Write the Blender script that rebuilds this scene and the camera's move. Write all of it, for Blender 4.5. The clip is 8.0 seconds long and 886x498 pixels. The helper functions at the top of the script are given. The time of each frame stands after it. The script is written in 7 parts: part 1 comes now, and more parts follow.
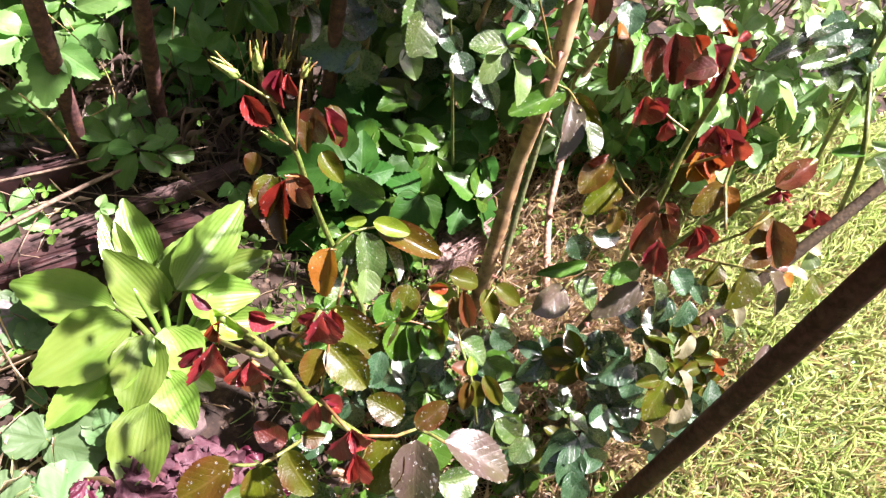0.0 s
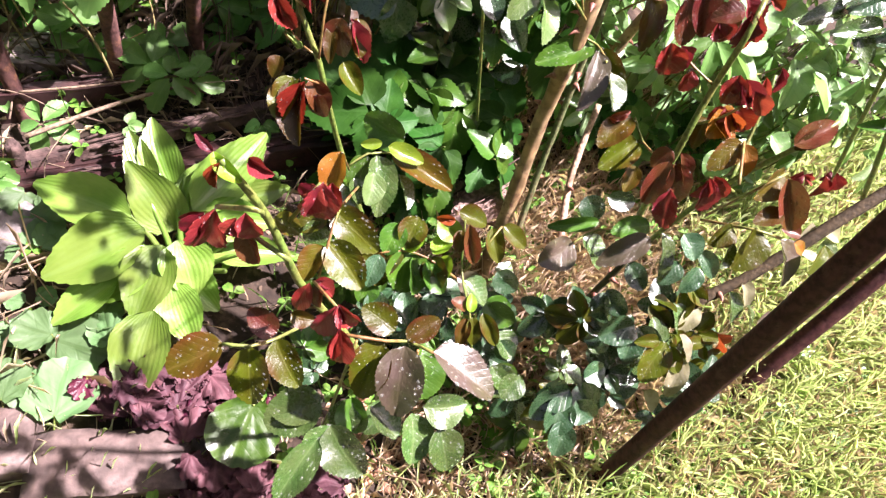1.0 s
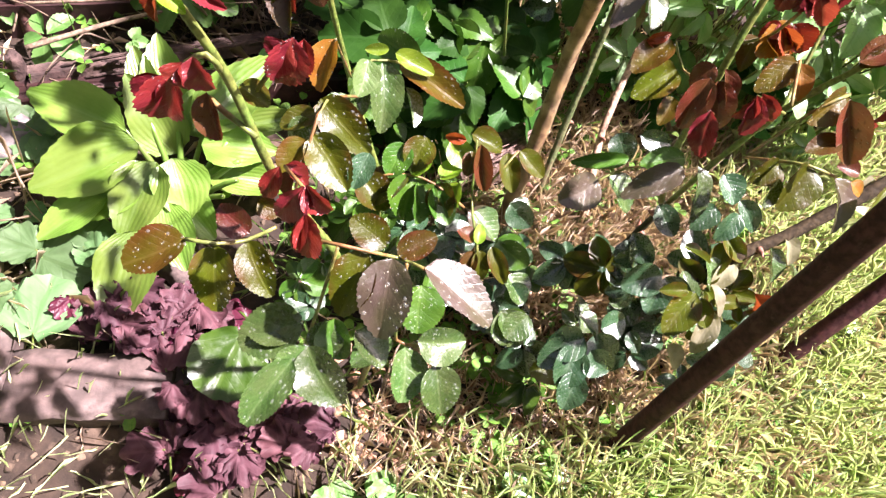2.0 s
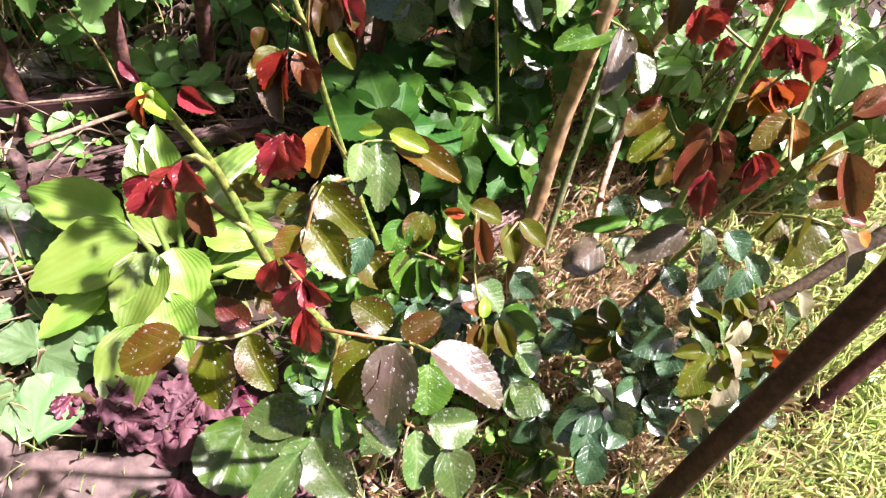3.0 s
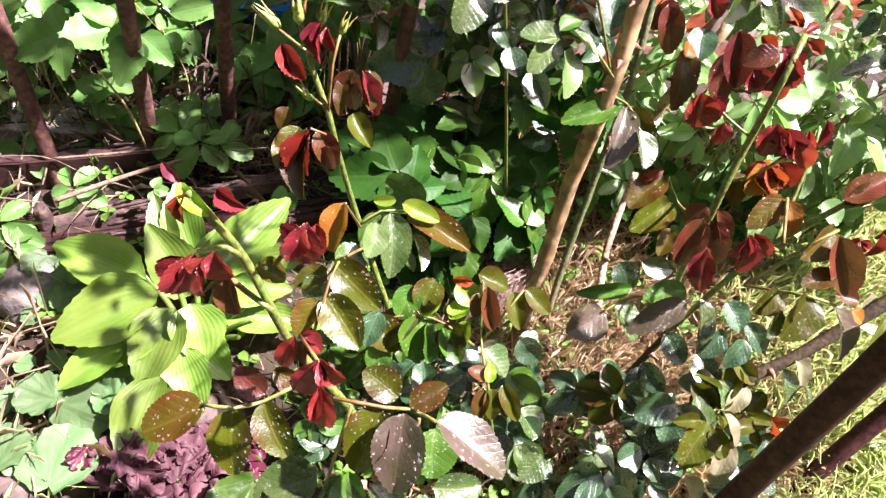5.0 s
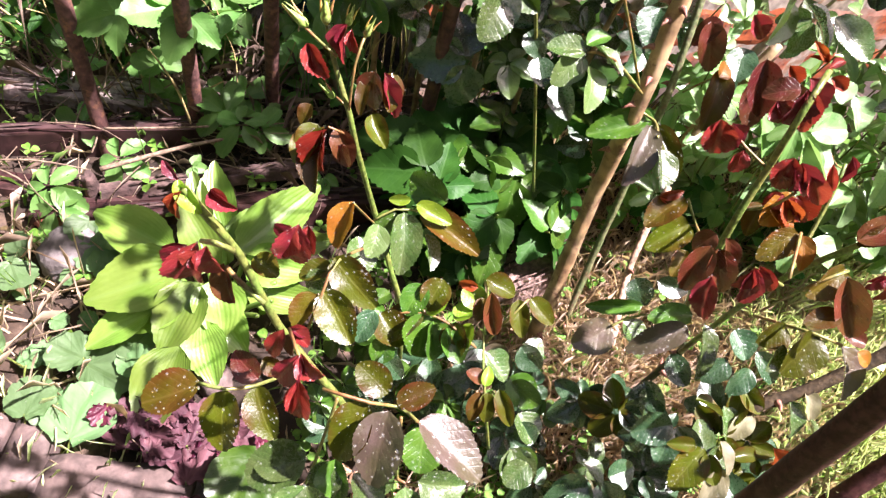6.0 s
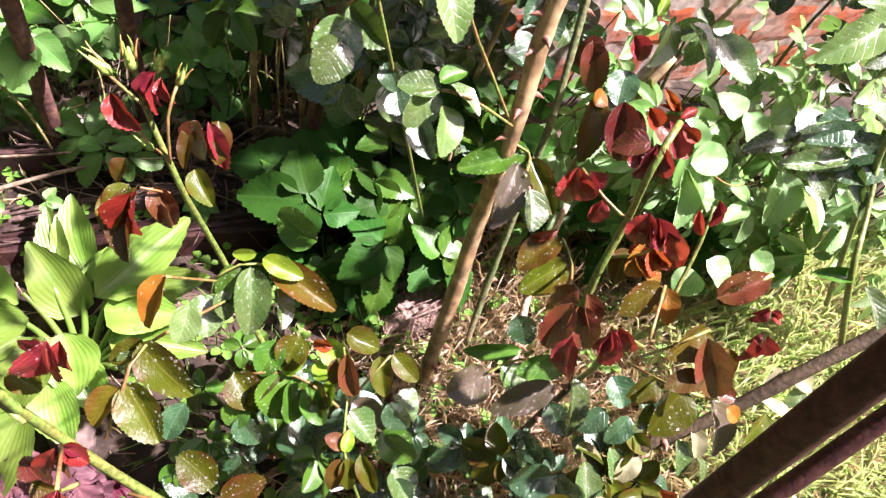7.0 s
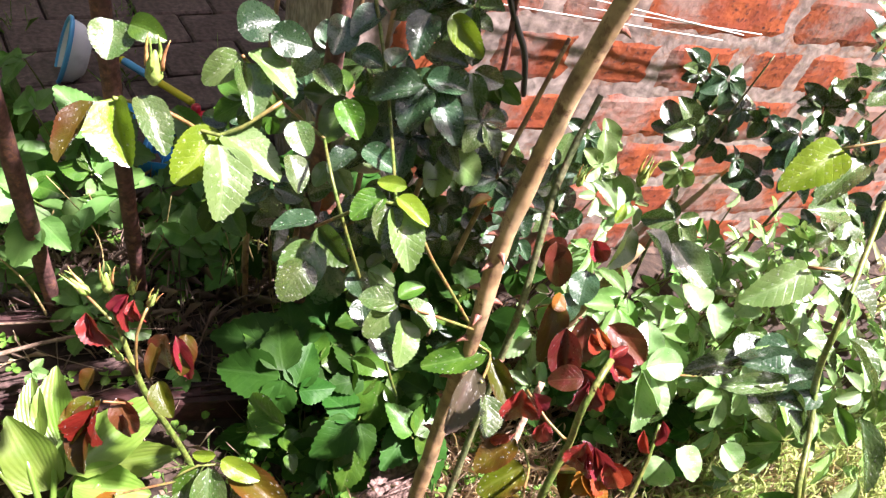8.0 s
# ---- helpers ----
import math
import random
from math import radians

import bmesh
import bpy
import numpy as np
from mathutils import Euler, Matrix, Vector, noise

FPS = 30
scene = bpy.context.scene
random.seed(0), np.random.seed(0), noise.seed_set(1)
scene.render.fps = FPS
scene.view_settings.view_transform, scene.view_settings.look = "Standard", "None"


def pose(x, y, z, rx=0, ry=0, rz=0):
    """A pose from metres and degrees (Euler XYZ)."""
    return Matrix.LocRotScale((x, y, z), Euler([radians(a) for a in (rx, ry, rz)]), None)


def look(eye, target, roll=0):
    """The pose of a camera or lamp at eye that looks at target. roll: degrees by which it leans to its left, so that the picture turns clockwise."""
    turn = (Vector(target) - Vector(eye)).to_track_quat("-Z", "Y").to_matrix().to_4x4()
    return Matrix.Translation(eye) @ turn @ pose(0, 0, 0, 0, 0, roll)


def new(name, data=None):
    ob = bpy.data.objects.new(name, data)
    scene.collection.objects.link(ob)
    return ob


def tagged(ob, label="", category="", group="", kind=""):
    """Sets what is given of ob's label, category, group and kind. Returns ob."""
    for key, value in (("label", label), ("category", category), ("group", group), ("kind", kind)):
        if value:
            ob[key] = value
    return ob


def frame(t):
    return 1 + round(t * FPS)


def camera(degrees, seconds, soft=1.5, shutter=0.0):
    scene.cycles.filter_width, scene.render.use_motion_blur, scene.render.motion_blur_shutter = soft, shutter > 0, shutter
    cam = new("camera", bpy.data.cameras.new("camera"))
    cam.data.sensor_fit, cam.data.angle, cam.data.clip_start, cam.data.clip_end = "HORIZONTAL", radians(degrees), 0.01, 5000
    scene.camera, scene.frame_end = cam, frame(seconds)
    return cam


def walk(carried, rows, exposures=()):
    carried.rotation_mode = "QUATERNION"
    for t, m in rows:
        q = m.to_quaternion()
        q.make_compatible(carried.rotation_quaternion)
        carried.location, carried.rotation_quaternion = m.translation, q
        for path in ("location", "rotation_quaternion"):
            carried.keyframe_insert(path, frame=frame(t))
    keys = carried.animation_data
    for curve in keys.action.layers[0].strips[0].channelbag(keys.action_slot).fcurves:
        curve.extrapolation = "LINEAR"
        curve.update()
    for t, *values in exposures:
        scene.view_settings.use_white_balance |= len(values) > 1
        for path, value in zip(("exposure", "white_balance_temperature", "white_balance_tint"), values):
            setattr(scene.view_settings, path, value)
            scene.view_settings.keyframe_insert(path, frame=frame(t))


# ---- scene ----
cam = camera(65.8, 8.0, soft=1.35)
# seconds, eye, turn about x, y and z
PATH = [
    (0.0, 0.0003, -0.0017, 0.6997, 34.18, -13.0, 0.01),
    (0.5, -0.0045, -0.03, 0.6994, 34.37, -13.65, 1.07),
    (1.0, 0.0227, -0.0514, 0.6735, 33.26, -14.61, 6.3),
    (1.5, 0.0552, -0.0567, 0.6341, 32.77, -13.84, 8.93),
    (1.7, 0.0613, -0.0592, 0.6197, 30.91, -13.95, 10.88),
    (2.8, 0.0635, -0.0443, 0.6088, 35.0, -11.94, 8.36),
    (3.0, 0.0629, -0.0441, 0.6132, 36.81, -11.36, 7.95),
    (3.5, 0.06, -0.0454, 0.6236, 38.45, -11.43, 7.59),
    (4.0, 0.0596, -0.0378, 0.6369, 42.36, -11.42, 7.23),
    (5.3, 0.0549, -0.0419, 0.6452, 39.23, -11.75, 10.55),
    (5.5, 0.0571, -0.0418, 0.652, 39.15, -11.78, 11.71),
    (6.0, 0.0808, -0.0326, 0.6637, 37.2, -11.5, 16.05),
    (6.5, 0.1067, 0.0068, 0.6699, 35.05, -12.72, 12.59),
    (6.8, 0.1204, 0.029, 0.6748, 35.4, -13.78, 12.42),
    (7.0, 0.1315, 0.0494, 0.6785, 36.24, -13.53, 12.32),
    (7.3, 0.1414, 0.0677, 0.6903, 38.26, -14.61, 13.56),
    (7.5, 0.1421, 0.0805, 0.7097, 40.96, -14.22, 14.49),
    (8.0, 0.1474, 0.0843, 0.7453, 45.95, -13.92, 14.26),
]
walk(cam, [(t, pose(x, y, z, rx, ry, rz)) for t, x, y, z, rx, ry, rz in PATH], exposures=[(0.0, 1.88, 6400, 28), (8.0, 1.88, 6400, 28)])

# ---- world, sun, exposure ----
SUN_EL, SUN_AZ = radians(60), radians(77)      # azimuth clockwise from +y
world = bpy.data.worlds.new("world")
scene.world = world
world.use_nodes = True
wn = world.node_tree.nodes
sky = wn.new("ShaderNodeTexSky")
sky.sky_type, sky.sun_disc = "NISHITA", False
sky.sun_elevation, sky.sun_rotation = SUN_EL, SUN_AZ
sky.air_density, sky.dust_density = 1.0, 6.0
wn["Background"].inputs["Strength"].default_value = 0.041
world.node_tree.links.new(sky.outputs["Color"], wn["Background"].inputs["Color"])
sun = new("sun", bpy.data.lights.new("sun", "SUN"))
sun.data.energy, sun.data.angle, sun.data.color = 7.3, radians(1.2), (1.0, 0.97, 0.93)
sun_from = Vector((math.sin(SUN_AZ) * math.cos(SUN_EL), math.cos(SUN_AZ) * math.cos(SUN_EL), math.sin(SUN_EL)))
sun.matrix_world = look(sun_from * 5, (0, 0, 0))

# ---- materials ----
def shader(name, rough=0.6, metal=0.0, spec=0.5):
    m = bpy.data.materials.new(name)
    m.use_nodes = True
    nt = m.node_tree
    p = nt.nodes["Principled BSDF"]
    p.inputs["Roughness"].default_value, p.inputs["Metallic"].default_value = rough, metal
    p.inputs["Specular IOR Level"].default_value = spec
    return m, nt, p


def node(nt, kind, **values):
    n = nt.nodes.new(kind)
    for k, v in values.items():
        n.inputs[k.replace("_", " ")].default_value = v
    return n


def maths(nt, op, a, b=None, clamp=False):
    n = nt.nodes.new("ShaderNodeMath")
    n.operation, n.use_clamp = op, clamp
    for i, v in enumerate((a, b)):
        if v is None:
            continue
        if isinstance(v, (int, float)):
            n.inputs[i].default_value = v
        else:
            nt.links.new(v, n.inputs[i])
    return n.outputs[0]


def mix(nt, fac, a, b, blend="MIX"):
    n = nt.nodes.new("ShaderNodeMix")
    n.data_type, n.blend_type = "RGBA", blend
    for i, v in ((0, fac), (6, a), (7, b)):
        if isinstance(v, (int, float)):
            n.inputs[i].default_value = v
        elif isinstance(v, tuple):
            n.inputs[i].default_value = (*v, 1)
        else:
            nt.links.new(v, n.inputs[i])
    return n.outputs[2]


def ramp(nt, x, lo, hi):
    n = nt.nodes.new("ShaderNodeMapRange")
    n.interpolation_type = "SMOOTHSTEP"
    n.inputs[1].default_value, n.inputs[2].default_value = lo, hi
    nt.links.new(x, n.inputs[0])
    return n.outputs[0]


def rough_mat(name, a, b, scale, rough=0.8, bump=0.4, fine=6.0, metal=0.0, stain=None, spec=0.4, island=False):
    """Two-scale noise between two colours, with relief; object coordinates in metres."""
    m, nt, p = shader(name, rough, metal, spec)
    co = nt.nodes.new("ShaderNodeTexCoord").outputs["Object"]
    n1, n2 = node(nt, "ShaderNodeTexNoise", Scale=scale, Detail=6.0), node(nt, "ShaderNodeTexNoise", Scale=scale * fine, Detail=5.0)
    for n in (n1, n2):
        nt.links.new(co, n.inputs["Vector"])
    col = mix(nt, ramp(nt, n1.outputs["Fac"], 0.35, 0.65), a, b)
    dark = mix(nt, ramp(nt, n2.outputs["Fac"], 0.3, 0.7), (0.55, 0.55, 0.55), (1.25, 1.25, 1.25))
    col = mix(nt, 1.0, col, dark, "MULTIPLY")
    if stain:
        n3 = node(nt, "ShaderNodeTexNoise", Scale=scale * 2.7, Detail=8.0, Roughness=0.7)
        nt.links.new(co, n3.inputs["Vector"])
        col = mix(nt, ramp(nt, n3.outputs["Fac"], 0.52, 0.66), col, stain)
    if island:
        r = nt.nodes.new("ShaderNodeNewGeometry").outputs["Random Per Island"]
        hsv = node(nt, "ShaderNodeHueSaturation")
        nt.links.new(maths(nt, "MULTIPLY_ADD", r, 0.9), hsv.inputs["Value"])
        hsv.inputs["Value"].links[0].from_node.inputs[2].default_value = 0.55
        nt.links.new(col, hsv.inputs["Color"])
        col = hsv.outputs[0]
    nt.links.new(col, p.inputs["Base Color"])
    bp = node(nt, "ShaderNodeBump", Strength=bump, Distance=0.004)
    nt.links.new(maths(nt, "ADD", n1.outputs["Fac"], n2.outputs["Fac"]), bp.inputs["Height"])
    nt.links.new(bp.outputs[0], p.inputs["Normal"])
    return m


def leaf_mat(name, a, b, vein, rough=0.35, through_=0.25, drops=0.5, side=7.0, ribs=False, island=False, edge=None, veined=0.16, spec=0.35, wet=0.0):
    """A leaf blade: midrib and side veins from the blade's own coordinates, mottling, water drops, light shining through."""
    m, nt, p = shader(name, rough, 0.0, spec)
    p.inputs["Coat Weight"].default_value, p.inputs["Coat Roughness"].default_value, p.inputs["Coat IOR"].default_value = wet, 0.16, 1.33
    uv = nt.nodes.new("ShaderNodeTexCoord").outputs["UV"]
    sep = nt.nodes.new("ShaderNodeSeparateXYZ")
    nt.links.new(uv, sep.inputs[0])
    across = maths(nt, "ABSOLUTE", maths(nt, "SUBTRACT", sep.outputs[0], 0.5))
    rnd = nt.nodes.new("ShaderNodeNewGeometry").outputs["Random Per Island"] if island else nt.nodes.new("ShaderNodeObjectInfo").outputs["Random"]
    if ribs:
        wave = maths(nt, "SINE", maths(nt, "MULTIPLY", maths(nt, "DIVIDE", across, maths(nt, "ADD", 0.25, maths(nt, "MULTIPLY", maths(nt, "SINE", maths(nt, "MULTIPLY", sep.outputs[1], 3.0)), 0.75))), 70.0))
    else:
        wave = maths(nt, "SINE", maths(nt, "MULTIPLY", maths(nt, "SUBTRACT", sep.outputs[1], maths(nt, "MULTIPLY", across, 0.75)), side * 6.283))
    veins = ramp(nt, wave, 0.9, 1.0)
    mid = maths(nt, "SUBTRACT", 1.0, ramp(nt, across, 0.012, 0.045))
    lines = maths(nt, "MAXIMUM", maths(nt, "MULTIPLY", veins, 0.5), mid, True)
    vec = nt.nodes.new("ShaderNodeVectorMath")
    vec.operation = "ADD"
    nt.links.new(uv, vec.inputs[0])
    nt.links.new(maths(nt, "MULTIPLY", rnd, 37.0), vec.inputs[1])
    n1, n2 = node(nt, "ShaderNodeTexNoise", Scale=2.2, Detail=4.0), node(nt, "ShaderNodeTexNoise", Scale=17.0, Detail=4.0)
    for n in (n1, n2):
        nt.links.new(vec.outputs[0], n.inputs["Vector"])
    col = mix(nt, ramp(nt, n1.outputs["Fac"], 0.32, 0.68), a, b)
    if edge:
        col = mix(nt, maths(nt, "MULTIPLY", ramp(nt, across, 0.2, 0.5), ramp(nt, n1.outputs["Fac"], 0.3, 0.6)), col, edge)
    col = mix(nt, maths(nt, "MULTIPLY", lines, veined), col, vein)
    hsv = node(nt, "ShaderNodeHueSaturation")
    nt.links.new(maths(nt, "ADD", maths(nt, "MULTIPLY", rnd, 0.024), 0.488), hsv.inputs["Hue"])
    nt.links.new(maths(nt, "ADD", maths(nt, "MULTIPLY", rnd, 0.6), 0.7), hsv.inputs["Value"])
    nt.links.new(col, hsv.inputs["Color"])
    col = hsv.outputs[0]
    vo = node(nt, "ShaderNodeTexVoronoi", Scale=15.0, Randomness=1.0)
    nt.links.new(vec.outputs[0], vo.inputs["Vector"])
    vs = nt.nodes.new("ShaderNodeSeparateColor")
    nt.links.new(vo.outputs["Color"], vs.inputs[0])
    size = maths(nt, "MULTIPLY", maths(nt, "SUBTRACT", vs.outputs[0], 1.0 - drops), 0.5)
    drop = ramp(nt, maths(nt, "SUBTRACT", size, vo.outputs["Distance"]), 0.0, 0.07)
    col = mix(nt, maths(nt, "MULTIPLY", drop, 0.4), col, mix(nt, 0.5, col, (0.75, 0.78, 0.6)))
    nt.links.new(col, p.inputs["Base Color"])
    r = maths(nt, "ADD", maths(nt, "MULTIPLY", n2.outputs["Fac"], 0.4), rough - 0.2)
    r = maths(nt, "MULTIPLY", r, maths(nt, "SUBTRACT", 1.0, maths(nt, "MULTIPLY", drop, 0.8)))
    nt.links.new(r, p.inputs["Roughness"])
    h = maths(nt, "SUBTRACT", maths(nt, "ADD", maths(nt, "MULTIPLY", n2.outputs["Fac"], 0.4), maths(nt, "MULTIPLY", drop, 1.2)), maths(nt, "MULTIPLY", lines, 0.05 + veined * 0.6))
    # ribs run along a hosta blade; other blades puff up between their side veins
    h = maths(nt, "ADD", h, maths(nt, "MULTIPLY", wave, 0.13 if ribs else -0.022))
    bp = node(nt, "ShaderNodeBump", Strength=0.55, Distance=0.0013)
    nt.links.new(h, bp.inputs["Height"])
    nt.links.new(bp.outputs[0], p.inputs["Normal"])
    tr = nt.nodes.new("ShaderNodeBsdfTranslucent")
    nt.links.new(mix(nt, 1.0, col, (1.4, 1.5, 1.0), "MULTIPLY"), tr.inputs["Color"])
    ms = nt.nodes.new("ShaderNodeMixShader")
    ms.inputs[0].default_value = through_
    nt.links.new(p.outputs[0], ms.inputs[1])
    nt.links.new(tr.outputs[0], ms.inputs[2])
    nt.links.new(ms.outputs[0], nt.nodes["Material Output"].inputs["Surface"])
    return m


LEAF = {
    "wine": leaf_mat("wine_leaf", (0.102, 0.0072, 0.0132), (0.144, 0.012, 0.0156), (0.24, 0.06, 0.048), 0.36, 0.22, 0.25, veined=0.25, spec=0.6),
    "red": leaf_mat("red_leaf", (0.15, 0.0125, 0.0163), (0.213, 0.0225, 0.02), (0.325, 0.1, 0.0625), 0.36, 0.25, 0.25, veined=0.25, spec=0.6),
    "mauve": leaf_mat("mauve_leaf", (0.075, 0.050, 0.040), (0.062, 0.052, 0.026), (0.12, 0.09, 0.06), 0.36, 0.12, 0.5, spec=0.8, wet=0.8),
    "redb": leaf_mat("red_brown_leaf", (0.0875, 0.015, 0.01), (0.0688, 0.025, 0.0075), (0.163, 0.0625, 0.0375), 0.34, 0.22, 0.4, spec=0.5, veined=0.25, wet=0.35),
    "redor": leaf_mat("red_orange_leaf", (0.208, 0.0338, 0.0104), (0.156, 0.0234, 0.0091), (0.312, 0.117, 0.039), 0.4, 0.32, 0.3, veined=0.25),
    "orange": leaf_mat("orange_leaf", (0.234, 0.078, 0.0091), (0.182, 0.091, 0.0104), (0.338, 0.182, 0.039), 0.42, 0.35, 0.35, veined=0.25),
    "bronze": leaf_mat("bronze_leaf", (0.066, 0.0324, 0.0048), (0.0624, 0.0504, 0.0036), (0.132, 0.09, 0.024), 0.36, 0.32, 0.45, edge=(0.085, 0.026, 0.007), spec=0.25, veined=0.25, wet=0.35),
    "olive": leaf_mat("olive_leaf", (0.0616, 0.0788, 0.00394), (0.0604, 0.059, 0.00394), (0.131, 0.145, 0.0328), 0.36, 0.36, 0.5, edge=(0.08, 0.036, 0.007), spec=0.25, veined=0.25, wet=0.35),
    "green": leaf_mat("green_leaf", (0.0312, 0.0832, 0.0091), (0.0494, 0.111, 0.0104), (0.117, 0.195, 0.0455), 0.34, 0.22, 0.5, spec=0.4, veined=0.25, wet=0.35),
    "lime": leaf_mat("lime_leaf", (0.115, 0.209, 0.0108), (0.169, 0.27, 0.0175), (0.27, 0.378, 0.0945), 0.38, 0.3, 0.6, veined=0.2, wet=0.35),
    "pale": leaf_mat("pale_green_leaf", (0.093, 0.177, 0.039), (0.128, 0.203, 0.063), (0.24, 0.315, 0.15), 0.33, 0.22, 0.5, spec=0.9, veined=0.25, wet=0.8),
    "silver": leaf_mat("glossy_green_leaf", (0.0405, 0.0837, 0.0189), (0.0607, 0.0918, 0.027), (0.135, 0.176, 0.0743), 0.27, 0.12, 0.5, spec=1.0, veined=0.25, wet=0.8),
    "dark": leaf_mat("dark_green_leaf", (0.018, 0.052, 0.020), (0.030, 0.070, 0.028), (0.09, 0.13, 0.07), 0.3, 0.12, 0.45, spec=1.0, veined=0.25, wet=0.8),
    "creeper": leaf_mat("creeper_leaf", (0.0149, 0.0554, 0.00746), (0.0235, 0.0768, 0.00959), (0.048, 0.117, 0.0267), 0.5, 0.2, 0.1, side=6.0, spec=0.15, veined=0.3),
    # sunny: brighter copy of the leaf greens, sunlight worked into the colour
    "sunny": leaf_mat("sun_brightened_pale_leaf", (0.15, 0.29, 0.09), (0.24, 0.36, 0.17), (0.096, 0.208, 0.04), 0.38, 0.36, 0.15, side=6.0, spec=1.0, veined=0.4, wet=0.35),
    "cream": leaf_mat("faded_cream_leaf", (0.3, 0.28, 0.18), (0.2, 0.18, 0.09), (0.32, 0.3, 0.2), 0.45, 0.35, 0.2),
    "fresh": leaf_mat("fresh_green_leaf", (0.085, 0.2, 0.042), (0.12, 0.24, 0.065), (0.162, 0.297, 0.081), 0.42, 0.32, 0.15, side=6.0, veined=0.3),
    "hosta": leaf_mat("hosta_leaf", (0.1, 0.195, 0.02), (0.165, 0.255, 0.042), (0.227, 0.316, 0.146), 0.4, 0.26, 0.1, ribs=True, veined=0.10, spec=0.9),
    "geum": leaf_mat("geum_leaf", (0.085, 0.165, 0.06), (0.115, 0.195, 0.085), (0.0506, 0.11, 0.023), 0.5, 0.28, 0.15, side=3.0, veined=0.35, spec=0.4),
    "purple": leaf_mat("heuchera_leaf", (0.055, 0.020, 0.026), (0.11, 0.045, 0.055), (0.162, 0.0743, 0.0878), 0.6, 0.12, 0.0, side=3.0, veined=0.3, spec=0.2),
    "magenta": leaf_mat("heuchera_young_leaf", (0.06, 0.009, 0.02), (0.085, 0.013, 0.028), (0.24, 0.072, 0.108), 0.4, 0.25, 0.2, side=3.0, veined=0.2),
    "weed": leaf_mat("weed_leaf", (0.072, 0.192, 0.0216), (0.144, 0.276, 0.036), (0.24, 0.36, 0.096), 0.5, 0.35, 0.2, island=True),
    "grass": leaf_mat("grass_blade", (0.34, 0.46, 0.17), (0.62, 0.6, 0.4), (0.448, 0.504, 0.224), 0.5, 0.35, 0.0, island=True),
    # bedgrass repeats the lawn blade in darker tones, shade put into the colour
    "bedgrass": leaf_mat("shade_darkened_grass_blade", (0.1, 0.2, 0.04), (0.18, 0.27, 0.07), (0.25, 0.32, 0.12), 0.5, 0.35, 0.0, island=True),
    "litter": leaf_mat("weathered_stalk", (0.26, 0.19, 0.15), (0.15, 0.105, 0.08), (0.2, 0.15, 0.12), 0.7, 0.1, 0.0, island=True, spec=0.1),
    "straw": leaf_mat("dry_straw", (0.6, 0.47, 0.35), (0.4, 0.28, 0.2), (0.5, 0.4, 0.25), 0.6, 0.2, 0.0, island=True),
}
M_STEM = rough_mat("green_stem", (0.1, 0.16, 0.03), (0.14, 0.14, 0.035), 60, 0.45, 0.15)
M_PETIOLE = rough_mat("red_green_petiole", (0.22, 0.1, 0.04), (0.16, 0.2, 0.05), 40, 0.45, 0.1)
M_CANE = rough_mat("brown_rose_cane", (0.27, 0.165, 0.08), (0.36, 0.25, 0.14), 22, 0.6, 0.2, 3.0, stain=(0.11, 0.05, 0.03))
M_CANE_G = rough_mat("green_rose_cane", (0.1, 0.13, 0.05), (0.15, 0.14, 0.07), 45, 0.55, 0.3, stain=(0.12, 0.07, 0.04))
M_CANE_DG = rough_mat("dark_green_cane", (0.022, 0.034, 0.010), (0.035, 0.042, 0.016), 45, 0.55, 0.3, stain=(0.03, 0.02, 0.012))
M_CANE_P = rough_mat("pale_dry_cane", (0.42, 0.27, 0.19), (0.3, 0.18, 0.12), 40, 0.7, 0.4)
M_LOG = rough_mat("grey_brown_low_cane", (0.03, 0.02, 0.010), (0.05, 0.034, 0.018), 40, 0.85, 0.4, stain=(0.04, 0.03, 0.02), spec=0.2)
M_THORN = rough_mat("rose_thorn", (0.2, 0.07, 0.05), (0.28, 0.13, 0.09), 80, 0.5, 0.1)
M_RUST = rough_mat("rusty_iron", (0.085, 0.036, 0.032), (0.12, 0.055, 0.048), 30, 0.7, 0.3, metal=0.0, stain=(0.2, 0.09, 0.05))
M_PIPE = rough_mat("brown_painted_pipe", (0.040, 0.0145, 0.0145), (0.056, 0.021, 0.020), 30, 0.6, 0.2, metal=0.0, stain=(0.066, 0.030, 0.026), spec=0.15)
M_SOIL = rough_mat("damp_soil", (0.018, 0.0105, 0.007), (0.038, 0.023, 0.015), 9, 0.95, 1.0, stain=(0.085, 0.055, 0.038))
M_CRUMB = rough_mat("soil_crumb", (0.05, 0.03, 0.02), (0.11, 0.075, 0.05), 25, 0.95, 0.5, island=True)
M_WOOD = rough_mat("rotten_dark_wood", (0.020, 0.006, 0.006), (0.038, 0.011, 0.010), 14, 0.6, 0.5, stain=(0.05, 0.02, 0.016))
M_GREYWOOD = rough_mat("weathered_grey_wood", (0.05, 0.026, 0.023), (0.1, 0.062, 0.053), 18, 0.85, 0.9, stain=(0.08, 0.045, 0.035))
M_BOARD = rough_mat("dark_red_brown_board", (0.036, 0.016, 0.016), (0.05, 0.022, 0.021), 12, 0.5, 0.2, stain=(0.03, 0.012, 0.012))
M_OLDLOG = rough_mat("bleached_old_log", (0.24, 0.185, 0.17), (0.33, 0.27, 0.25), 14, 0.85, 0.8, stain=(0.08, 0.055, 0.048))
M_POST = rough_mat("pinkish_split_wood", (0.2, 0.125, 0.105), (0.3, 0.2, 0.17), 30, 0.85, 0.8, stain=(0.12, 0.07, 0.055))
M_TWIG = rough_mat("dry_twig", (0.13, 0.085, 0.058), (0.22, 0.155, 0.105), 40, 0.8, 0.3)
